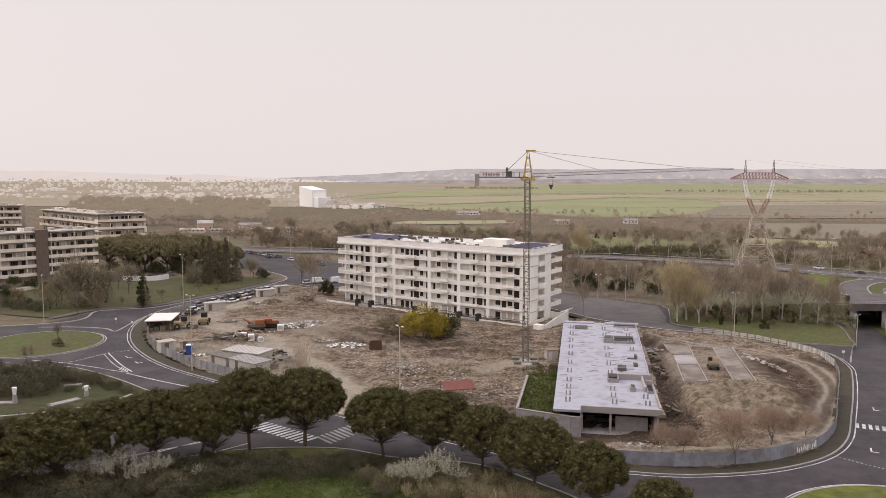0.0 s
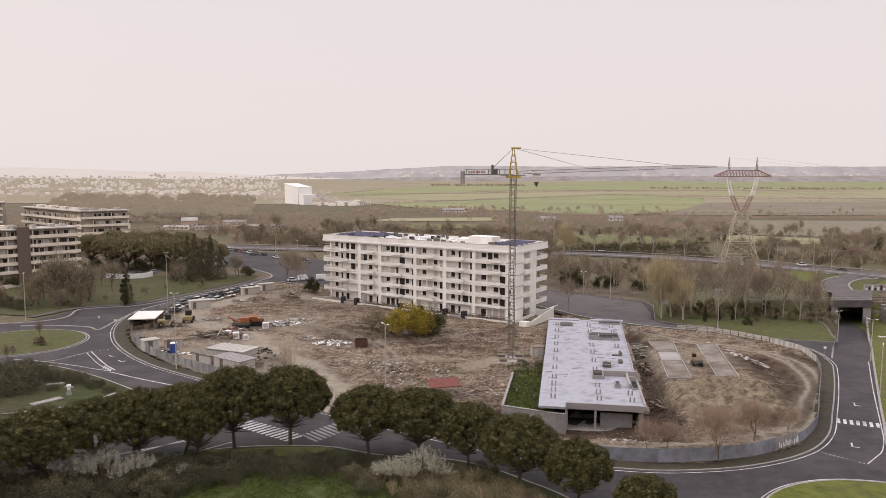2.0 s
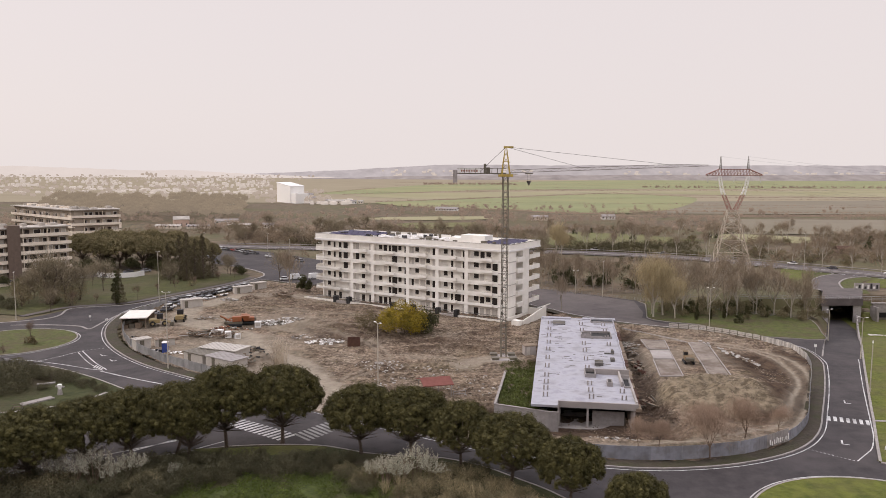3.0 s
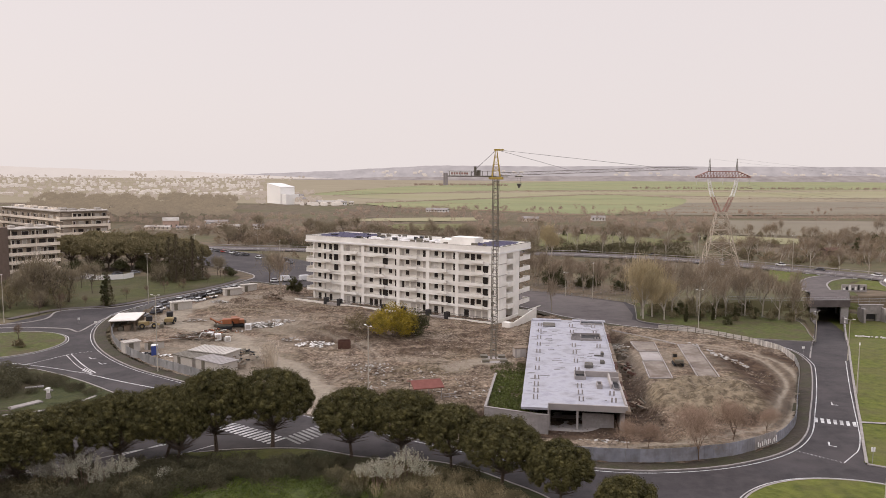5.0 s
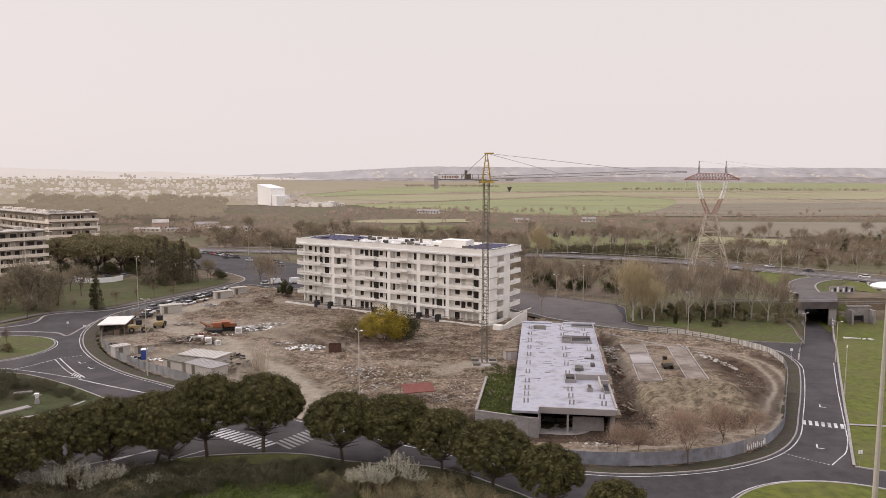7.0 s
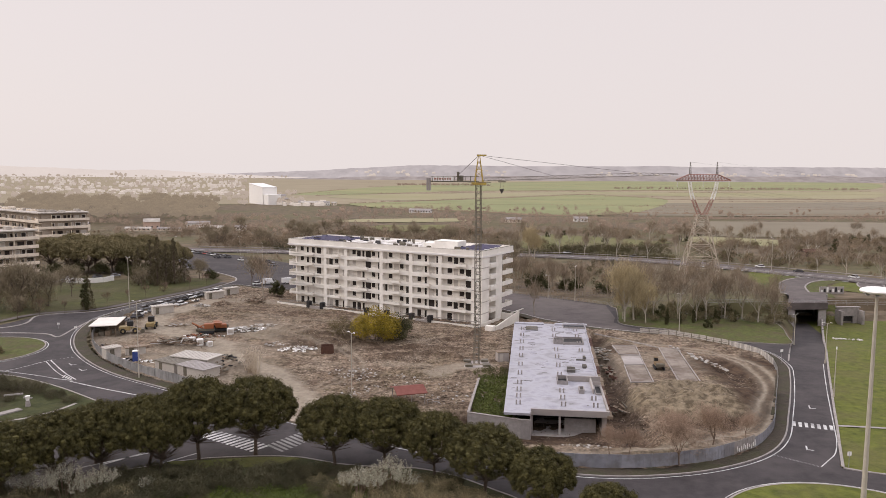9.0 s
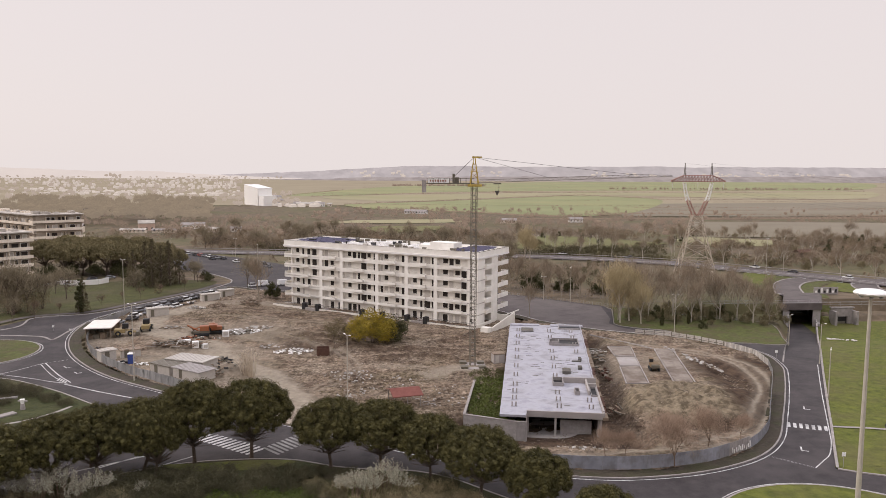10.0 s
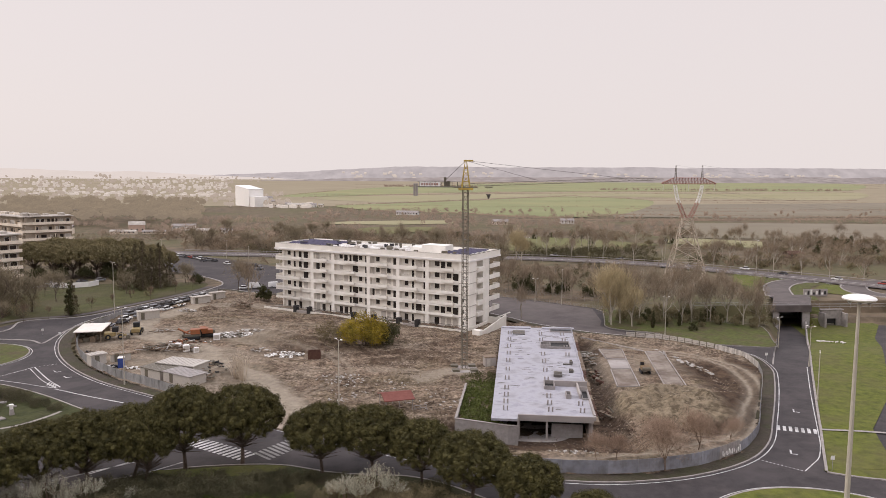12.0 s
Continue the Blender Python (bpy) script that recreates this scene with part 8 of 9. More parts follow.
fence_panels([(-81, 219), (-78.5, 234), (-71, 248), (-64, 266), (-60, 275)], "hoarding", "uneven grey hoarding with gaps", M["hoard2"], 1.6)
for a, b in (((40, 262.5), (72, 236)), ((72, 236), (104, 209))):
    fence_panels([a, b], "guard_rail", "low grey guard rail behind the parking lot", M["steel"], 0.9, 3.0, "mesh")
fence_panels([(46, 272), (75, 250), (92, 240)], "mesh_fence", "pale fence among the trees", M["kerb"], 1.3, 3.0, "mesh")



def crash_barrier(line, label):
    """A continuous rail on short posts beside a road."""
    top = thing("crash_barrier", label, "guard rail", kind="structure")
    pts = [Vector((p[0], p[1], 0.35 + float(dip(p[0], p[1])))) for p in line]
    bm = bmesh.new()
    tube(bm, [p + Vector((0, 0, 0.75)) for p in pts], 0.16)
    part("rail", bm, M["kerb"], top)
    for p in pts:
        bm = bmesh.new()
        box(bm, -0.06, 0.06, -0.06, 0.06, -0.4, 0.7, Matrix.Translation(p))
        part("post", bm, M["steel"], top)


for d in (-9.6, 9.6):
    crash_barrier(smooth_line([p for p in offset([np.array(p) for p in main_line], d) if -110 < p[0] < 225][::2], step=5), "pale steel crash barrier along the main road")

# graffiti bars on the white hoarding
rg = random.Random(23)
for k in range(15):
    a = np.array([52.5, 107.2]) + np.array([0.86, 0.50]) * k * 0.34
    z = rg.uniform(0.35, 0.7)
    bm = bmesh.new()
    box(bm, 0, rg.uniform(0.12, 0.26), -0.14, -0.11, z, z + rg.uniform(0.5, 1.1), facing(a, (0.86, 0.5), 0.1) @ Matrix.Rotation(rg.uniform(-0.2, 0.2), 4, "Y"))
    tagged(new("graffiti_bar", finish(bm, "graffiti_bar", M["white"] if k % 3 else M["kerb"])), "pale grey bar of unreadable graffiti on the hoarding", "graffiti", "graffiti on the hoarding")

# ================= underpass =================


def underpass():
    top = thing("underpass", "concrete road underpass with a railing on top", "bridge", kind="structure")
    lane = 0.562

    def slant(bm, x0, x1, y0, y1, z0, z1):
        """A block whose sides follow the road."""
        for v_ in box(bm, x0, x1, y0, y1, z0, z1):
            v_.co.x += (v_.co.y - 219.8) * lane

    for nm, x0, x1, z0, z1, mat in (("deck", 121.6, 134.2, 3.0, 3.7, "asphalt_worn"), ("abutment", 121.8, 123.9, -5, 3.0, "block"), ("abutment", 131.5, 134.0, -5, 3.0, "block")):
        bm = bmesh.new()
        slant(bm, x0, x1, 219.8, 239.5, z0, z1)
        part(nm, bm, M[mat], top)
    bm = bmesh.new()
    slant(bm, 121.4, 134.4, 219.3, 219.78, 1.6, 3.7)
    part("face_beam", bm, M["asphalt_worn"], top, "dark grey concrete edge beam")
    # End wall added across the tunnel to keep daylight out.
    bm = bmesh.new()
    slant(bm, 121, 135, 238.5, 239.0, -5, 3.0)
    part("back_wall", bm, M["block"], top)
    for k in range(7):
        a, b = np.array([132.4, 219.2]), np.array([115.6, 189.5])
        p0, p1 = a + (b - a) * k / 7, a + (b - a) * (k + 0.97) / 7
        z = float(dip(p0[0] - 1.5, p0[1]))
        bm = bmesh.new()
        box(bm, 0, float(np.linalg.norm(p1 - p0)), -0.2, 0.2, z - 1, z + 2.6 - 0.28 * k, facing(p0, p1 - p0))
        part("wing_wall", bm, M["kerb"], top)
    bm = bmesh.new()
    for i in range(26):
        x = 96 + i * 3.4
        rod(bm, (x, 219.6, 3.0 - i * 0.03), (x, 219.6, 4.9 - i * 0.05), 0.05, sides=4)
    for z in (3.9, 4.4, 4.9):
        rod(bm, (96, 219.6, z), (181, 219.6, z - 1.25), 0.05, sides=4)
    part("railing", bm, M["steel"], top)


underpass()


def portal():
    top = thing("culvert_portal", "grey concrete wall with a dark arched opening", "portal", Matrix.Translation((143.6, 224.0, 0)) @ Matrix.Diagonal((0.92, 1, 1, 1)))
    bm = bmesh.new()
    box(bm, -3.8, -1.9, -0.4, 0.4, -4.5, 1.3)
    box(bm, 1.9, 3.8, -0.4, 0.4, -4.5, 1.3)
    box(bm, -1.9, 1.9, -0.4, 0.4, -1.4, 1.3)
    part("face_wall", bm, M["kerb"], top)
    for s in (-1, 1):
        bm = bmesh.new()
        box(bm, s * 3.8 - .35, s * 3.8 + .35, -3.0, 0.6, -4.5, 0.6)
        part("wing_wall", bm, M["kerb"], top)
    bm = bmesh.new()
    box(bm, -4.2, 4.2, -0.6, 0.6, 1.3, 1.6)
    part("coping", bm, M["kerb"], top)
    # Thin near-black panel stands in for the shaded inside of the culvert.
    bm = bmesh.new()
    box(bm, -1.9, 1.9, 0.3, 0.38, -4.5, -1.4)
    part("opening", bm, M["dark"], top)
    bm = bmesh.new()
    box(bm, -1.5, 1.2, -0.2, 0.1, -4.4, -3.1)
    part("grate", bm, M["mast_grey"], top)


portal()

def roadside_hut(x, y, z, a, label):
    top = thing("roadside_wall", label, "wall", Matrix.Translation((x, y, z)) @ Matrix.Rotation(a, 4, "Z"))
    bm = bmesh.new()
    box(bm, -4.5, 4.5, -0.2, 0.2, 0, 2.6)
    part("wall", bm, M["concrete"], top)
    for k in range(8):
        bm = bmesh.new()
        box(bm, -4.1 + k * 1.05, -3.4 + k * 1.05, -0.23, -0.2, 0.6, 1.4 + .5 * (k % 3))
        part("graffiti_bar", bm, M["dark"] if k % 2 else M["white"], top)


roadside_hut(156.6, 254.5, 0.6, 0.0, "short concrete wall with dark graffiti bars on the bank")

rs = random.Random(17)
for i in range(16):                                   # pale stones on the lawn
    x, y = 124.6 + (i % 8) * 0.72 + rs.uniform(-.2, .2), 198.2 - (i % 8) * 0.45 + 1.5 * (i // 8) + rs.uniform(-1.0, 1.0)
    bm = bmesh.new()
    bmesh.ops.create_icosphere(bm, subdivisions=1, radius=rs.uniform(0.28, 0.5))
    for q in bm.verts:
        q.co *= rs.uniform(0.8, 1.15)
    st = new("stone", finish(bm, "stone", M["rubble"]))
    st.matrix_world = pose(x, y, float(dip(x, y)) + 0.35, 0, 0, rs.uniform(0, 360)) @ Matrix.Diagonal((1.3, 0.8, 0.6, 1))
    tagged(st, "pale boulder set in the lawn", "stone", "boulders on the lawn")


# ================= low houses and yards behind the trees =================


def cottage(x, y, a, L, W, H, wall, roof, label):
    top = thing("house", label, "house", pose(x, y, 0, 0, 0, a))
    bm = bmesh.new()
    box(bm, -L / 2, L / 2, -W / 2, W / 2, -0.5, H)
    part("wall", bm, M[wall], top)
    bm = bmesh.new()
    for s_ in (1, -1):
        vs_ = box(bm, -L / 2 - .4, L / 2 + .4, 0, s_ * (W / 2 + .5), H, H + 0.2)
        for v_ in vs_:
            v_.co.z += 0.28 * W * (1 - abs(v_.co.y) / (W / 2 + .5))
    part("roof", bm, M[roof], top)
    for k in range(max(2, int(L / 3))):
        bm = bmesh.new()
        xx = -L / 2 + (k + .5) * L / max(2, int(L / 3))
        box(bm, xx - .5, xx + .5, -W / 2 - .04, -W / 2 + .02, 1.0, 2.3)
        part("window", bm, M["dark"], top)


for h in ((-225, 542, 8, 15, 7, 4.2, "cream", "kerb", "long white house behind the umbrella pines"), (-180, 562, 20, 11, 8, 5.2, "pinkwall", "roofgrey", "pink farmhouse with a grey roof among scrub"),
          (-182, 540, -4, 18, 4, 1.8, "cream", "roofgrey", "low pale shed along the lane"), (-161, 541, -2, 16, 4, 1.6, "cream", "kerb", "long low pale greenhouse along the lane"), (-150, 577, 4, 17, 6, 3, "white", "kerb", "white metal shed in the scrub"),
          (-128, 545, -10, 9, 5, 2.2, "cream", "roofgrey", "low pale shed in scrub"), (-112, 548, 5, 8, 5, 2.2, "white", "kerb", "small white shed in scrub"),
          (27, 792, -18, 24, 7, 2.2, "white", "kerb", "long white greenhouse among the bushes"), (102, 640, -12, 14, 6, 2.6, "cream", "kerb", "pale farm building among scrub"), (165, 655, 0, 12, 6, 2.6, "white", "kerb", "small white farm house"),
          (220, 380, 10, 9, 5, 2.2, "brick", "rust", "brown brick shed behind the main road"), (-105, 960, 5, 30, 8, 3, "cream", "roofgrey", "long pale sheds by the tower"),
          (-146, 975, 20, 9, 8, 11, "white", "kerb", "tall white annex beside the far tower"), (-137, 968, -8, 7, 7, 7, "cream", "kerb", "pale house below the far tower"), (-128, 972, 12, 8, 6, 5, "white", "roofgrey", "white house below the far tower"),
          (-120, 962, -15, 6, 6, 4, "white", "kerb", "small white house near the far tower"), (-88, 955, 10, 9, 6, 3.4, "white", "kerb", "white shed out on the plain"), (-78, 958, -5, 6, 5, 3, "cream", "roofgrey", "small pale shed out on the plain")):
    cottage(*h)


def low_wall(pts, h, mat, label):
    line = smooth_line(pts, step=4)
    top = thing("low_wall", label, "wall", kind="structure")
    for a, b in zip(line[:-1], line[1:]):
        bm = bmesh.new()
        box(bm, 0, float(np.linalg.norm(b - a)), -0.15, 0.15, -0.3, h, facing(a, b - a))
        part("wall_length", bm, mat, top)


low_wall([(-126, 291), (-118, 288.5), (-112, 291), (-110, 296)], 2.0, M["white"], "low white garden wall on the grass slope")
low_wall([(-190, 236), (-160, 256), (-147, 269)], 1.3, M["cream"], "beige retaining wall below the access road")

# ================= things on the building site =================


def zy(x, y):
    """Height of the churned earth at one point."""
    return float(yard_height(np.array([float(x)]), np.array([float(y)]))[0][0])


def at(x, y, a=0.0, lift=0.0):
    return pose(x, y, zy(x, y) + lift, 0, 0, a)


def open_shed():
    top = thing("open_shed", "open shed with a flat white roof on posts", "shed", at(-76, 199, 8))
    bm = bmesh.new()
    box(bm, -3.4, 3.4, -5.6, 5.6, 2.75, 3.0)
    part("roof", bm, M["render2"], top, bevel=0.03)
    for x, y in ((-3, -5), (3, -5), (3, 5), (-3, 5), (-3, 0), (3, 0)):
        bm = bmesh.new()
        box(bm, x - 0.1, x + 0.1, y - 0.1, y + 0.1, -0.5, 2.75)
        part("post", bm, M["timber"], top)
    bm = bmesh.new()
    box(bm, -3.2, 3.2, 4.9, 5.05, -0.3, 2.7)
    box(bm, -3.1, -2.95, -5, 4.9, -0.3, 2.7)
    part("wall", bm, M["timber"], top)
    for k in range(8):
        bm = bmesh.new()
        x, y = -2.2 + 1.5 * (k % 3), -3.4 + 2.1 * (k // 3)
        box(bm, x - 0.65, x + 0.65, y - 0.9, y + 0.9, -0.3, 0.8 + 0.25 * (k % 4))
        part("crate", bm, M["mast_grey"] if k % 2 else M["timber"], top)


def site_hut(x, y, a, L, W, H, label, door_side=0.3, roof="white"):
    top = thing("site_hut", label, "hut", at(x, y, a))
    bm = bmesh.new()
    box(bm, -L / 2, L / 2, -W / 2, W / 2, -0.4, H)
    part("wall", bm, M["shutter"], top)
    bm = bmesh.new()
    box(bm, -L / 2 - .25, L / 2 + .25, -W / 2 - .25, W / 2 + .25, H, H + 0.16)
    r = part("roof", bm, M[roof], top)
    for k in range(int(L / 0.9)):
        bm = bmesh.new()
        xx = -L / 2 + 0.45 + k * 0.9
        box(bm, xx - 0.04, xx + .04, -W / 2 - .25, W / 2 + .25, H + .16, H + .2)
        part("rib", bm, M["kerb"], r)
    bm = bmesh.new()
    box(bm, -L * door_side - .5, -L * door_side + .5, -W / 2 - 0.05, -W / 2 + .02, 0.0, 2.0)
    part("door", bm, M["mast_grey"], top)


def toilet():
    top = thing("portable_toilet", "bright blue portable toilet cabin", "toilet", at(-58.7, 169.2, 12))
    bm = bmesh.new()
    box(bm, -0.65, 0.65, -0.65, 0.65, 0, 2.25)
    part("cabin", bm, M["blue"], top, bevel=0.05)
    bm = bmesh.new()
    box(bm, -0.7, 0.7, -0.7, 0.7, 2.25, 2.45)
    part("roof", bm, M["white"], top, bevel=0.06)
    bm = bmesh.new()
    box(bm, -0.45, 0.45, -0.69, -0.65, 0.1, 2.05)
    part("door", bm, M["blue"], top)


def tracked_digger(name, label, x, y, a, paint, s=1.0, arm=True, arm_down=False):
    top = thing(name, label, "excavator", at(x, y, a))
    top.scale = (s, s, s)
    for k in (-1, 1):
        bm = bmesh.new()
        box(bm, -2.0, 2.0, k * 1.1 - .3, k * 1.1 + .3, 0.0, 0.85)
        part("track", bm, M["tyre"], top, bevel=0.22)
    bm = bmesh.new()
    box(bm, -1.9, 1.2, -1.25, 1.25, 1.0, 2.1)
    part("body", bm, M[paint], top, bevel=0.15)
    bm = bmesh.new()
    box(bm, -2.4, -1.5, -1.2, 1.2, 1.0, 2.0)
    part("counterweight", bm, M["mast_grey"], top, bevel=0.2)
    bm = bmesh.new()
    box(bm, 0.1, 1.6, 0.2, 1.2, 1.3, 3.0)
    c = part("cab", bm, M["dark"], top, bevel=0.08)
    bm = bmesh.new()
    box(bm, 0.0, 1.7, 0.1, 1.3, 3.0, 3.12)
    part("cab_roof", bm, M[paint], c)
    if arm:
        pts = [(1.0, -0.3, 1.8), (3.4, -0.3, 4.2 if not arm_down else 2.2), (5.6, -0.3, 3.6 if not arm_down else 1.5), (6.0, -0.3, 1.2 if not arm_down else 0.6)]
        for k, nm in enumerate(("boom", "dipper", "link")):
            bm = bmesh.new()
            rod(bm, pts[k], pts[k + 1], 0.32 - 0.06 * k, 0.22 - 0.05 * k, 4)
            part(nm, bm, M[paint], top)
        bm = bmesh.new()
        rod(bm, (5.9, -0.9, 0.7), (5.9, 0.3, 0.7), 0.55, 0.55, 8)
        part("bucket", bm, M["mast_grey"], top)
    return top


def crusher(x, y, a):
    """A tracked stone crusher: hopper, engine box and a rising conveyor."""
    top = thing("stone_crusher", "orange tracked stone crusher with a raised conveyor", "crusher", at(x, y, a))
    top.scale = (0.92, 0.92, 0.92)
    for k in (-1, 1):
        bm = bmesh.new()
        box(bm, -2.2, 2.0, k * 1.0 - .3, k * 1.0 + .3, 0.0, 0.9)
        part("track", bm, M["tyre"], top, bevel=0.2)
    bm = bmesh.new()
    box(bm, -2.4, 2.2, -1.0, 1.0, 0.9, 1.5)
    part("chassis", bm, M["mast_grey"], top)
    bm = bmesh.new()
    box(bm, -0.6, 2.0, -1.1, 1.1, 1.5, 2.9)
    part("engine_box", bm, M["orange"], top, bevel=0.1)
    bm = bmesh.new()
    for v_ in box(bm, 1.9, 4.3, -1.2, 1.2, 1.7, 3.1):
        if v_.co.z < 2:
            v_.co.x += 0.7 if v_.co.x < 3 else -0.7
            v_.co.y *= 0.5
    part("hopper", bm, M["orange"], top)
    bm = bmesh.new()
    rod(bm, (-0.8, 0, 1.4), (-4.0, 0, 3.2), 0.26, 0.26, 4)
    part("conveyor", bm, M["orange"], top)
    bm = bmesh.new()
    rod(bm, (-2.0, 0.5, 1.2), (-3.0, 0.3, 2.6), 0.07, sides=4)
    rod(bm, (-2.0, -0.5, 1.2), (-3.0, -0.3, 2.6), 0.07, sides=4)
    part("strut", bm, M["rust"], top)


def wheel_loader(x, y, a):
    top = thing("wheel_loader", "mustard-yellow wheel loader by the shed", "loader", at(x, y, a))
    bm = bmesh.new()
    box(bm, -2.6, 0.2, -1.1, 1.1, 0.8, 1.9)
    part("body", bm, M["mustard"], top, bevel=0.15)
    bm = bmesh.new()
    box(bm, -0.6, 0.9, -0.8, 0.8, 1.9, 3.2)
    part("cab", bm, M["dark"], top, bevel=0.08)
    for sx in (-1.6, 1.4):
        for sy in (-1.1, 1.1):
            bm = bmesh.new()
            rod(bm, (sx, sy - .25, 0.7), (sx, sy + .25, 0.7), 0.7, 0.7, 14)
            w = part("tyre", bm, M["tyre"], top)
            bm = bmesh.new()
            rod(bm, (sx, sy - .27, 0.7), (sx, sy + .27, 0.7), 0.33, 0.33, 10)
            part("rim", bm, M["mustard"], w)
    bm = bmesh.new()
    rod(bm, (0.4, -0.6, 1.4), (3.0, -0.6, 0.7), 0.16, sides=4)
    rod(bm, (0.4, 0.6, 1.4), (3.0, 0.6, 0.7), 0.16, sides=4)
    part("lift_arm", bm, M["mustard"], top)
    bm = bmesh.new()
    rod(bm, (3.2, -1.3, 0.5), (3.2, 1.3, 0.5), 0.6, 0.6, 6)
    part("bucket", bm, M["mast_grey"], top)


open_shed()
site_hut(-65.3, 172.6, 40, 3.4, 2.6, 2.2, "small white site hut with a dark door", 0.1, "roofgrey")
site_hut(-61.0, 175.6, 30, 4.2, 2.2, 1.7, "low brown plank shed by the fence", 0.25, "timber")
site_hut(-47.9, 160.6, -37, 6.4, 4.4, 2.2, "grey site hut with a flat brown roof behind the hoarding", 0.2, "mast_grey")
site_hut(-41.2, 155.6, -37, 8.4, 4.2, 2.0, "long low grey site hut with a dull roof", 0.2, "block")
site_hut(-43.6, 163.4, -24, 9.6, 5.2, 2.5, "grey site hut with a pale patchy ribbed roof", 0.2, "shutter")
site_hut(-70, 226, 30, 6.0, 2.5, 2.3, "pale site container by the fence", 0.3, "shutter")
site_hut(-61, 253, 35, 6.0, 2.4, 2.2, "pale site cabin at the far end of the yard", 0.3, "roofgrey")
site_hut(-57.5, 262, 40, 5.0, 2.4, 2.3, "small pale site cabin at the far end of the yard", 0.3, "roofgrey")
toilet()
tracked_digger("excavator", "orange tracked excavator with its arm lowered", -47.0, 199.6, 200, "orange", 0.95, arm_down=True)
tracked_digger("mini_digger", "small yellow-brown digger on the foundation strip", 58.6, 158.0, 80, "ochre", 0.8, arm=False)
crusher(-49.6, 196.4, 12)
wheel_loader(-69.8, 197.5, 15)
wheel_loader(-66.5, 204.5, 100)


def pile(name, label, cat, x, y, rx, ry, h, n, mat, seed, long=False, a=0.0, k=1.0):
    """A heap of loose pieces, each its own mesh."""
    sh = random.Random(seed)
    top = thing(name, label, cat, at(x, y, a))
    for i in range(n):
        q, t = math.sqrt(sh.random()), sh.uniform(0, 6.283)
        px, py = rx * q * math.cos(t), ry * q * math.sin(t)
        pz = max(0.05, h * (1 - q) * sh.uniform(0.5, 1.0))
        L, W, D = (sh.uniform(1.5, 3.6), sh.uniform(0.15, 0.4), sh.uniform(0.06, 0.16)) if long else (k * sh.uniform(0.4, 1.6), k * sh.uniform(0.35, 1.1), k * sh.uniform(0.15, 0.5))
        bm = bmesh.new()
        vs_ = box(bm, -L / 2, L / 2, -W / 2, W / 2, -D / 2, D / 2, pose(px, py, pz, sh.gauss(0, 12), sh.gauss(0, 12), sh.gauss(20, 30) if long else sh.uniform(0, 360)))
        if not long:
            for v_ in vs_:
                v_.co += Vector((sh.gauss(0, .07), sh.gauss(0, .07), sh.gauss(0, .05)))
        part("plank" if long else "chunk", bm, mat[i % len(mat)], top)


pile("timber_stack", "untidy stack of planks and formwork", "timber", -52.5, 183, 7.0, 3.2, 1.3, 84, [M["timber"], M["rubble"], M["mast_grey"], M["timber"], M["redearth"]], 1, True)
pile("scrap_heap", "rusty machine parts and scrap round the excavator", "scrap", -50.5, 194.2, 6.0, 2.0, 1.0, 90, [M["orange"], M["rust"], M["timber"], M["white"], M["mast_grey"]], 22, k=0.6)
pile("scrap_heap", "dark heap of earth and broken boards under planks", "scrap", -52, 183.6, 6.0, 2.6, 1.0, 90, [M["clod"], M["mast_grey"], M["timber"], M["redearth"]], 23, k=0.7)
pile("scrap_heap", "odds and ends of site material beside the hoarding", "scrap", -70, 182, 2.4, 2.0, 0.7, 36, [M["timber"], M["shutter"], M["dark"], M["clod"]], 24, k=0.6)
pile("scrap_heap", "broken pallets and bags beside the blue toilet", "scrap", -55.4, 167.5, 2.2, 1.4, 0.6, 34, [M["timber"], M["white"], M["clod"]], 25, k=0.55)
pile("scrap_heap", "pale bags and boards behind the hut", "scrap", -50.5, 165.5, 2.6, 1.2, 0.6, 34, [M["rubble"], M["mast_grey"], M["timber"]], 26, k=0.55)
pile("rubble_heap", "grey gravel heap at the far end of the yard", "rubble", -62, 238, 3.2, 2.2, 0.9, 120, [M["shutter"], M["clod"], M["rubble"]], 27, k=0.5)
pile("rubble_heap", "low heap of spoil near the far cabins", "rubble", -46, 246, 3.6, 2.2, 0.9, 110, [M["clod"], M["timber"], M["redearth"]], 28, k=0.55)
pile("timber_stack", "loose heap of formwork boards", "timber", -60.5, 207.5, 3.0, 2.0, 0.7, 22, [M["timber"], M["rubble"]], 2, True)
pile("rubble_heap", "heap of white rubble and sheets", "rubble", -40.5, 201.0, 6.0, 2.6, 1.0, 130, [M["rubble"], M["white"], M["mast_grey"], M["clod"], M["rubble"]], 3, k=0.75)
pile("rubble_heap", "spread of broken pale concrete", "rubble", -36.5, 207.5, 4.0, 2.0, 0.6, 60, [M["rubble"], M["shutter"], M["clod"]], 4, k=0.6)
pile("rubble_heap", "heap of pale broken slabs on bare earth", "rubble", -23.5, 178, 4.6, 2.8, 0.7, 110, [M["rubble"], M["white"], M["clod"]], 5, k=0.62)
pile("rubble_heap", "scatter of light stones on bare earth", "rubble", -29, 184, 3.5, 2.0, 0.3, 50, [M["rubble"], M["clod"]], 6, k=0.5)
pile("timber_stack", "boards leaning beside the hut", "timber", -37.5, 157, 3.0, 2.6, 0.9, 26, [M["rubble"], M["timber"], M["mast_grey"]], 7, True)
pile("scrap_heap", "dark heap of scrap beside the hut", "scrap", -41, 170, 4.0, 2.4, 1.1, 34, [M["mast_grey"], M["dark"], M["timber"]], 8)
pile("scrap_heap", "mixed site material along the fence", "scrap", -60.5, 169.4, 2.0, 1.4, 0.7, 26, [M["shutter"], M["dark"], M["white"]], 9)
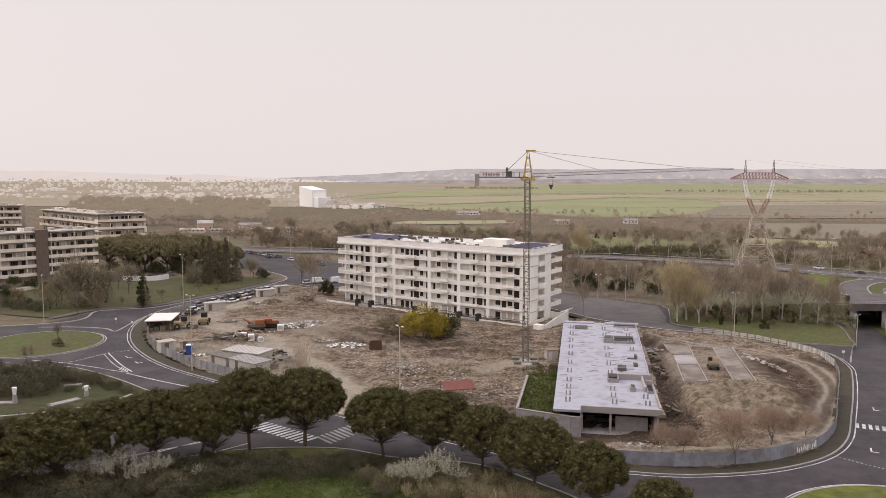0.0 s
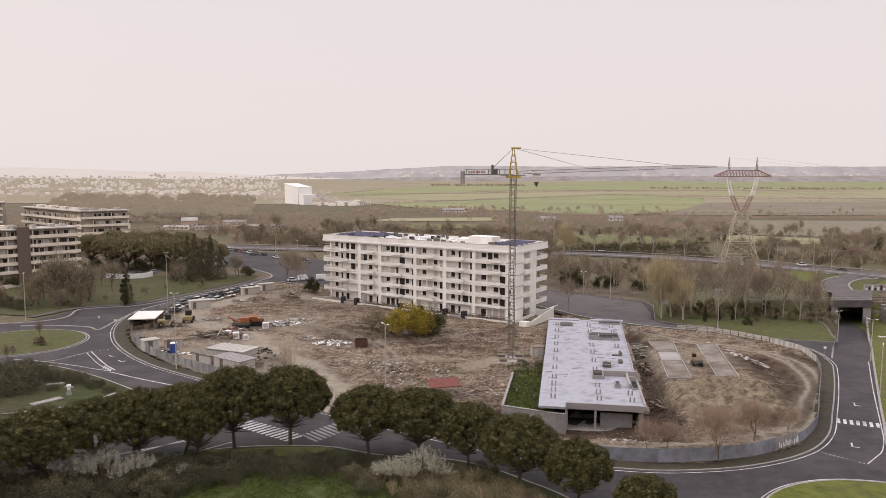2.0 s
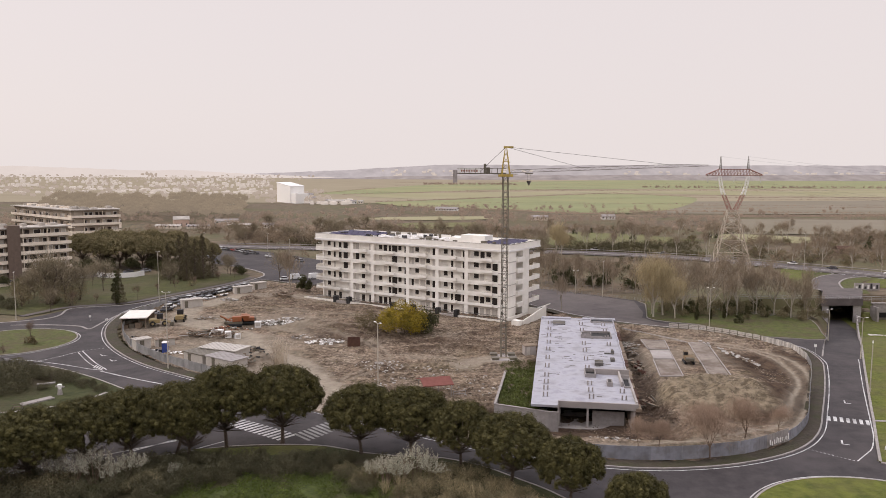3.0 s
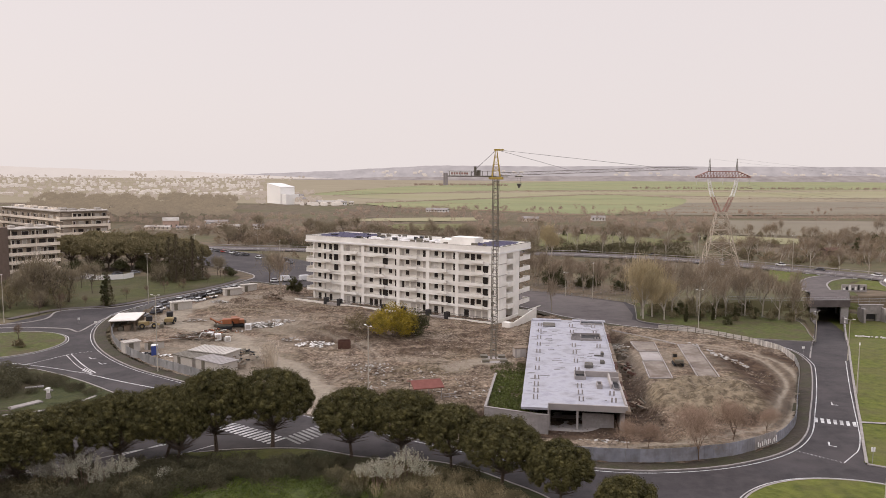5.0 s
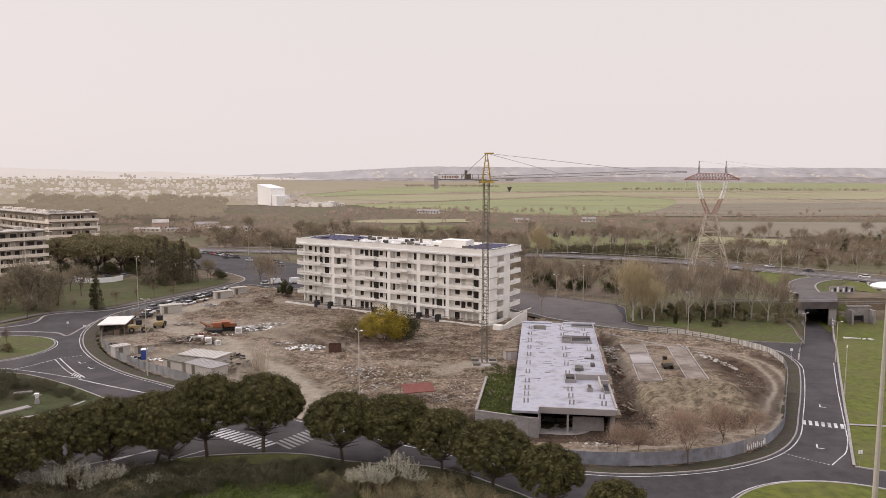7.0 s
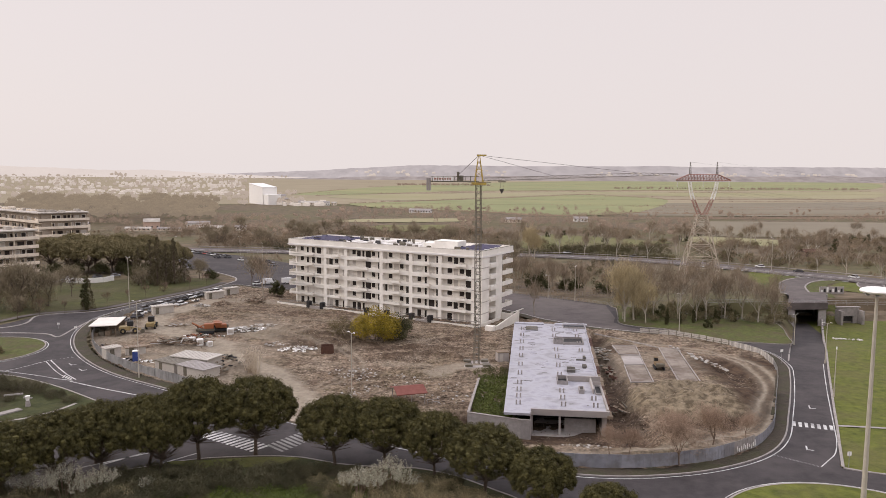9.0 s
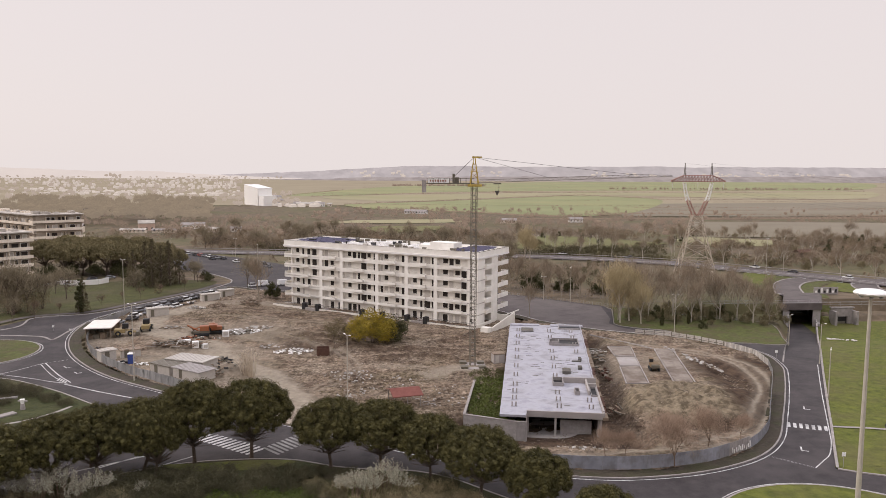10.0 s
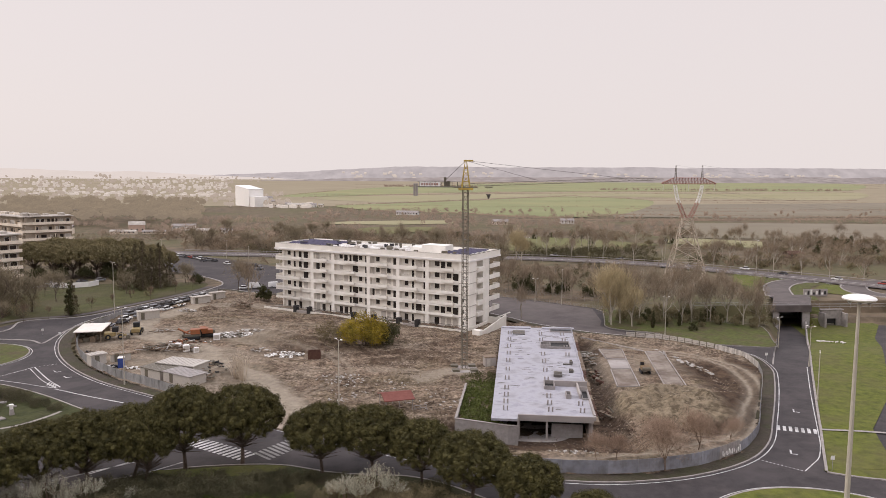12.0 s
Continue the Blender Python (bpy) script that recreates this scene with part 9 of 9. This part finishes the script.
pile("rubble_heap", "broken concrete below the garage front", "rubble", 30, 115.6, 5.5, 2.2, 0.7, 120, [M["rubble"], M["clod"], M["clod"]], 10, k=0.6)
pile("timber_stack", "planks along the garage trench", "timber", 43.5, 134, 2.0, 5.0, 0.8, 30, [M["timber"], M["rust"], M["mast_grey"]], 11, True, 80)
pile("timber_stack", "grey boards heaped by the garage", "timber", 51.4, 175.5, 1.5, 8.0, 1.2, 60, [M["shutter"], M["timber"], M["mast_grey"]], 12, True, 0)
pile("scrap_heap", "rusty debris along the garage wall", "scrap", 49.0, 160, 1.6, 9.0, 0.6, 40, [M["rust"], M["mast_grey"], M["timber"]], 13)
pile("rubble_heap", "spread of rubble at the site gate", "rubble", 10, 141, 8.0, 7.0, 0.1, 90, [M["clod"], M["rubble"], M["timber"]], 14, k=0.42)
pile("rubble_heap", "thin spread of rubble on the earth", "rubble", 0, 150, 8.0, 5.0, 0.1, 70, [M["clod"], M["clod"], M["rubble"]], 15, k=0.42)
pile("rubble_heap", "pale heap of broken concrete and plaster", "rubble", -8.5, 154.5, 6.0, 4.2, 0.45, 120, [M["rubble"], M["clod"], M["clod"]], 30, k=0.42)
pile("scrap_heap", "old tyres and dark scrap on an earth heap", "scrap", -35.5, 160, 4.2, 3.0, 1.2, 18, [M["tyre"], M["mast_grey"], M["clod"]], 31, k=0.6)
pile("rubble_heap", "scattered building rubble on bare earth", "rubble", -8, 146, 4.0, 6.0, 0.1, 60, [M["rubble"], M["clod"]], 16, k=0.4)
pile("scrap_heap", "clutter behind the zinc hoarding", "scrap", -72, 236, 4.0, 1.4, 1.0, 30, [M["white"], M["dark"], M["shutter"]], 17, False, 60)
pile("scrap_heap", "clutter along the far hoarding", "scrap", -66.5, 246, 4.0, 1.2, 0.9, 26, [M["white"], M["dark"], M["timber"]], 18, False, 65)


def skip_box():
    top = thing("rusty_skip", "rusty steel skip among rubble", "skip", at(-16, 174.4, 5))
    bm = bmesh.new()
    for b in ((-1.5, 1.5, -1.2, -1.1), (-1.5, 1.5, 1.1, 1.2), (-1.5, -1.4, -1.1, 1.1), (1.4, 1.5, -1.1, 1.1)):
        box(bm, *b, 0, 1.9)
    part("side", bm, M["rust"], top)
    bm = bmesh.new()
    box(bm, -1.4, 1.4, -1.1, 1.1, 0.1, 1.2)
    part("load", bm, M["redearth"], top)


def canopy():
    top = thing("red_canopy", "low red-roofed site canopy on posts", "shelter", at(2.6, 135.6, 14))
    bm = bmesh.new()
    for s in (1, -1):
        vs_ = box(bm, -2.9, 2.9, 0, s * 2.9, 2.3, 2.45)
        for v_ in vs_:
            v_.co.z += 0.8 * (1 - abs(v_.co.y) / 2.9)
    part("roof", bm, M["tile"], top)
    for x in (-2.5, 0, 2.5):
        for y in (-2.4, 2.4):
            bm = bmesh.new()
            box(bm, x - .07, x + .07, y - .07, y + .07, -0.3, 2.35)
            part("post", bm, M["kerb"], top)
    bm = bmesh.new()
    for z in (0.5, 1.0):
        rod(bm, (2.9, -2.6, z), (5.2, -2.6, z), 0.06, sides=4)
    for x in (2.9, 4.0, 5.2):
        rod(bm, (x, -2.6, -.2), (x, -2.6, 1.1), 0.06, sides=4)
    part("railing", bm, M["kerb"], top)


skip_box()
canopy()


def white_goods(name, label, cat, x, y, a, w, d, h):
    top = thing(name, label, cat, at(x, y, a))
    bm = bmesh.new()
    box(bm, -w / 2, w / 2, -d / 2, d / 2, -0.1, h)
    part("body", bm, M["roofwhite"], top, bevel=0.06)
    bm = bmesh.new()
    box(bm, -w * .36, w * .36, -d / 2 - 0.03, -d / 2 + 0.02, h * 0.2, h * 0.85)
    part("front_panel", bm, M["shutter"], top)


for q in ((-47.6, 181.8, 20, 1.5, 1.2, 1.5), (-49.8, 183.2, -10, 1.3, 1.1, 1.3), (-45.6, 182.6, 40, 1.4, 1.2, 1.2)):
    white_goods("white_cabinet", "dumped white metal cabinet beside the timber", "cabinet", *q)
white_goods("generator_box", "white generator box beside the orange machines", "generator", -43.6, 197.0, 10, 1.7, 1.3, 1.5)
cab = thing("switch_cabin", "", "cabin", at(24.6, 165.4, 8))
bm = bmesh.new()
box(bm, -1.3, 1.3, -1.1, 1.1, 0, 2.1)
part("wall", bm, M["concrete"], cab, bevel=0.05)
bm = bmesh.new()
box(bm, -1.4, 1.4, -1.2, 1.2, 2.1, 2.3)
part("roof", bm, M["timber"], cab)
bm = bmesh.new()
box(bm, -0.9, -0.1, -1.14, -1.09, 0.1, 1.9)
part("door", bm, M["shutter"], cab)
tagged(cab, "grey concrete electrical cabin near the crane", "cabin")
bm = bmesh.new()
box(bm, -0.9, 0.9, -0.7, 0.7, 0, 1.2)
tank = part("water_tank", bm, M["white"], None, bevel=0.1)
tank.matrix_world = at(24.0, 148.5, 8, 0.1)
tagged(tank, "white plastic water tank beside the garage roof", "tank")

# foundation beams beside the garage
for pts in (((51.7, 160.9), (56.5, 161.1), (53.7, 147.3), (48.9, 147.2), (51.7, 160.9)), ((54.6, 180.1), (60.3, 179.2), (58.3, 169.8), (53.6, 170.6), (54.6, 180.1)), ((58.2, 169.6), (56.5, 161.1)), ((65.4, 176.9), (69.8, 176.1), (63.3, 145.7)), ((65.4, 176.9), (59, 146.7)),
            ((53.7, 194), (58.5, 187.5), (63.1, 181.2), (65.2, 177.4))):
    for a_, b_ in zip(pts[:-1], pts[1:]):
        kerb([np.array(a_, float), np.array(b_, float)], w=0.10, h=0.2, zf=lambda x, y: 0.06, mat=M["concrete"])["label"] = "pale concrete foundation beam in bare earth"
sheet("concrete_pad", [(53.5, 169.4), (58.0, 169.3), (56.4, 161.6), (52.0, 161.6)], 0.20, M["concrete"], "wet pale concrete pad between foundation beams", "slab", rim=0.6)
sheet("concrete_pad", [(65.5, 176.6), (69.4, 175.9), (63.1, 146.6), (59.4, 147.2)], 0.18, M["fill"], "long strip of levelled grey fill between beams", "slab", rim=0.6)
sheet("concrete_pad", [(51.9, 160.6), (56.2, 160.8), (53.5, 147.6), (49.2, 147.5)], 0.17, M["fill"], "levelled grey fill between foundation beams", "slab", rim=0.6)
sheet("concrete_pad", [(54.8, 179.8), (60.0, 179.0), (58.1, 170.1), (53.9, 170.8)], 0.17, M["fill"], "levelled grey fill inside a foundation beam", "slab", rim=0.6)
pile("rubble_heap", "ragged line of broken concrete on bare earth", "rubble", 71.2, 167, 1.0, 12.5, 0.25, 70, [M["rubble"], M["clod"], M["rubble"]], 21, False, 10, k=0.6)

# ================= picnic lawn =================


def fountain(x, y, h, label):
    top = thing("stone_fountain", label, "fountain", pose(x, y, 0.16))
    bm = bmesh.new()
    rod(bm, (0, 0, 0), (0, 0, h * .55), 0.5, 0.35, 8)
    part("pedestal", bm, M["kerb"], top)
    bm = bmesh.new()
    rod(bm, (0, 0, h * .55), (0, 0, h), 0.28, 0.45, 8)
    part("capital", bm, M["white"], top)


for x, y, a, w, d in ((-68.9, 132.2, 52, 5.4, 1.6), (-72.8, 143.2, 22, 3.2, 0.9), (-80.2, 131.6, 8, 4.6, 1.3), (-69.2, 141.2, -20, 1.8, 0.6)):
    bm = bmesh.new()
    bmesh.ops.create_cube(bm, size=1.0, matrix=Matrix.Diagonal((w, d, 0.3, 1)))
    bmesh.ops.bevel(bm, geom=bm.edges[:], offset=0.04, segments=1, affect="EDGES")
    st = new("stone_slab", finish(bm, "stone_slab", M["kerb"]))
    st.matrix_world = pose(x, y, 0.24, 0, 0, a)
    tagged(st, "pale weathered stone slab lying on the park lawn", "slab", "slabs on the park lawn")
fountain(-66.9, 136.4, 1.9, "pale stone drinking fountain on the park lawn")
fountain(-77.7, 131.8, 2.9, "pale stone post on the park lawn")


def bench(x, y, a):
    top = thing("bench", "dark bench on the paved path", "bench", pose(x, y, 0.2, 0, 0, a))
    for z, yy in ((0.45, 0), (0.45, 0.22), (0.8, 0.42)):
        bm = bmesh.new()
        box(bm, -0.9, 0.9, yy - .09, yy + .09, z, z + .05)
        part("slat", bm, M["bark"], top)
    for s in (-0.7, 0.7):
        bm = bmesh.new()
        box(bm, s - .05, s + .05, -0.08, 0.45, 0, 0.45)
        part("leg", bm, M["mast_grey"], top)


bench(-72.5, 125.2, 20)
bench(-70, 127.6, 20)

# ================= vehicles =================


def car(paint, label, van=False):
    top = thing("van" if van else "car", label, "van" if van else "car", group="vehicles")
    L, W, H = (5.2, 1.95, 2.2) if van else (4.2, 1.72, 1.46)
    bm = bmesh.new()
    vs_ = box(bm, -L / 2, L / 2, -W / 2, W / 2, 0.3, 0.85 if not van else 1.15)
    part("body", bm, M[paint], top, bevel=0.12)
    bm = bmesh.new()
    x0, x1 = (-L / 2 + 0.05, L * .25) if van else (-L * .40, L * .20)
    vs_ = box(bm, x0, x1, -W / 2 + .06, W / 2 - .06, 0.84 if not van else 1.14, H - 0.05)
    for v_ in vs_:
        if v_.co.z > 1.2:
            v_.co.y *= 0.86
            if not van or v_.co.x > 0:
                v_.co.x = v_.co.x * 0.72
    g = part("cabin", bm, M["glass"] if not van else M[paint], top, bevel=0.05)
    bm = bmesh.new()
    box(bm, x0 * .72, x1 * .66, -W / 2 + .2, W / 2 - .2, H - 0.05, H)
    part("roof", bm, M[paint], top)
    if van:
        bm = bmesh.new()
        box(bm, x1 * .8, x1 * .8 + .5, -W / 2 + .25, W / 2 - .25, 1.2, 1.9)
        part("windscreen", bm, M["glass"], top)
    for sx in (-L * .31, L * .31):
        for sy in (-W / 2, W / 2):
            bm = bmesh.new()
            rod(bm, (sx, sy - .1, 0.32), (sx, sy + .1, 0.32), 0.32, 0.32, 12)
            w = part("tyre", bm, M["tyre"], top)
            bm = bmesh.new()
            rod(bm, (sx, sy - .12, 0.32), (sx, sy + .12, 0.32), 0.19, 0.19, 8)
            part("rim", bm, M["steel"], w)
    return top


protos = {"w": car("car_white", "small white car on the asphalt"), "g": car("car_grey", "grey hatchback car on the asphalt"), "d": car("car_dark", "dark saloon car on the asphalt"), "r": car("car_red", "small red car on the asphalt"), "v": car("car_white", "white delivery van on the site road", True)}
used = set()


def park(k, x, y, a, z=0.08):
    m = pose(x, y, z + float(dip(x, y)), 0, 0, a)
    if k in used:
        copy_thing(protos[k], m)
    else:
        protos[k].matrix_world = m
        used.add(k)


for i, k in enumerate("gdwgddwgdgw"):               # row inside the far hoarding
    t = i / 11
    park(k, -77.0 + 15.5 * t, 231.5 + 36 * t, 60 + 4 * (i % 3), 0.35)
for i, k in enumerate("dgwdgdwgdrgwdgd"):            # row beside the back road
    t = i / 15
    park(k, -124 + 44 * t, 414 - 44 * t, 135 + (i % 3))
for k, x, y, a in (("w", -104, 362, 40), ("g", -98, 352, 130), ("d", -88, 372, 135), ("w", -74, 360, 130), ("d", -60, 352, 135), ("g", -56, 342, 140),
                   ("w", 91.6, 389, 165), ("g", 122, 371, 150), ("w", 168, 330, 128), ("d", 60, 384, 175), ("w", 192, 297, 125), ("r", 203, 283, 125), ("d", 178, 315, 127),
                   ("w", -141, 285.5, 30), ("g", -147, 281, 35), ("d", -153, 276, 40), ("w", -131, 288, 15), ("g", -122, 290, 10), ("d", -160, 268, 45), ("w", -128, 296, 10), ("d", -119, 303, 60), ("g", -113, 306, 60),
                   ("w", -76, 224, 60), ("g", -77.3, 214, 75), ("d", -75.3, 219.5, 70), ("g", -73.5, 229.5, 60), ("w", -68.5, 240, 60), ("v", -48, 285, 20), ("w", -52, 283, 20),
                   ("v", -41, 287, 25)):
    park(k, x, y, a, 0.4 if y > 320 and x > -50 else 0.1)
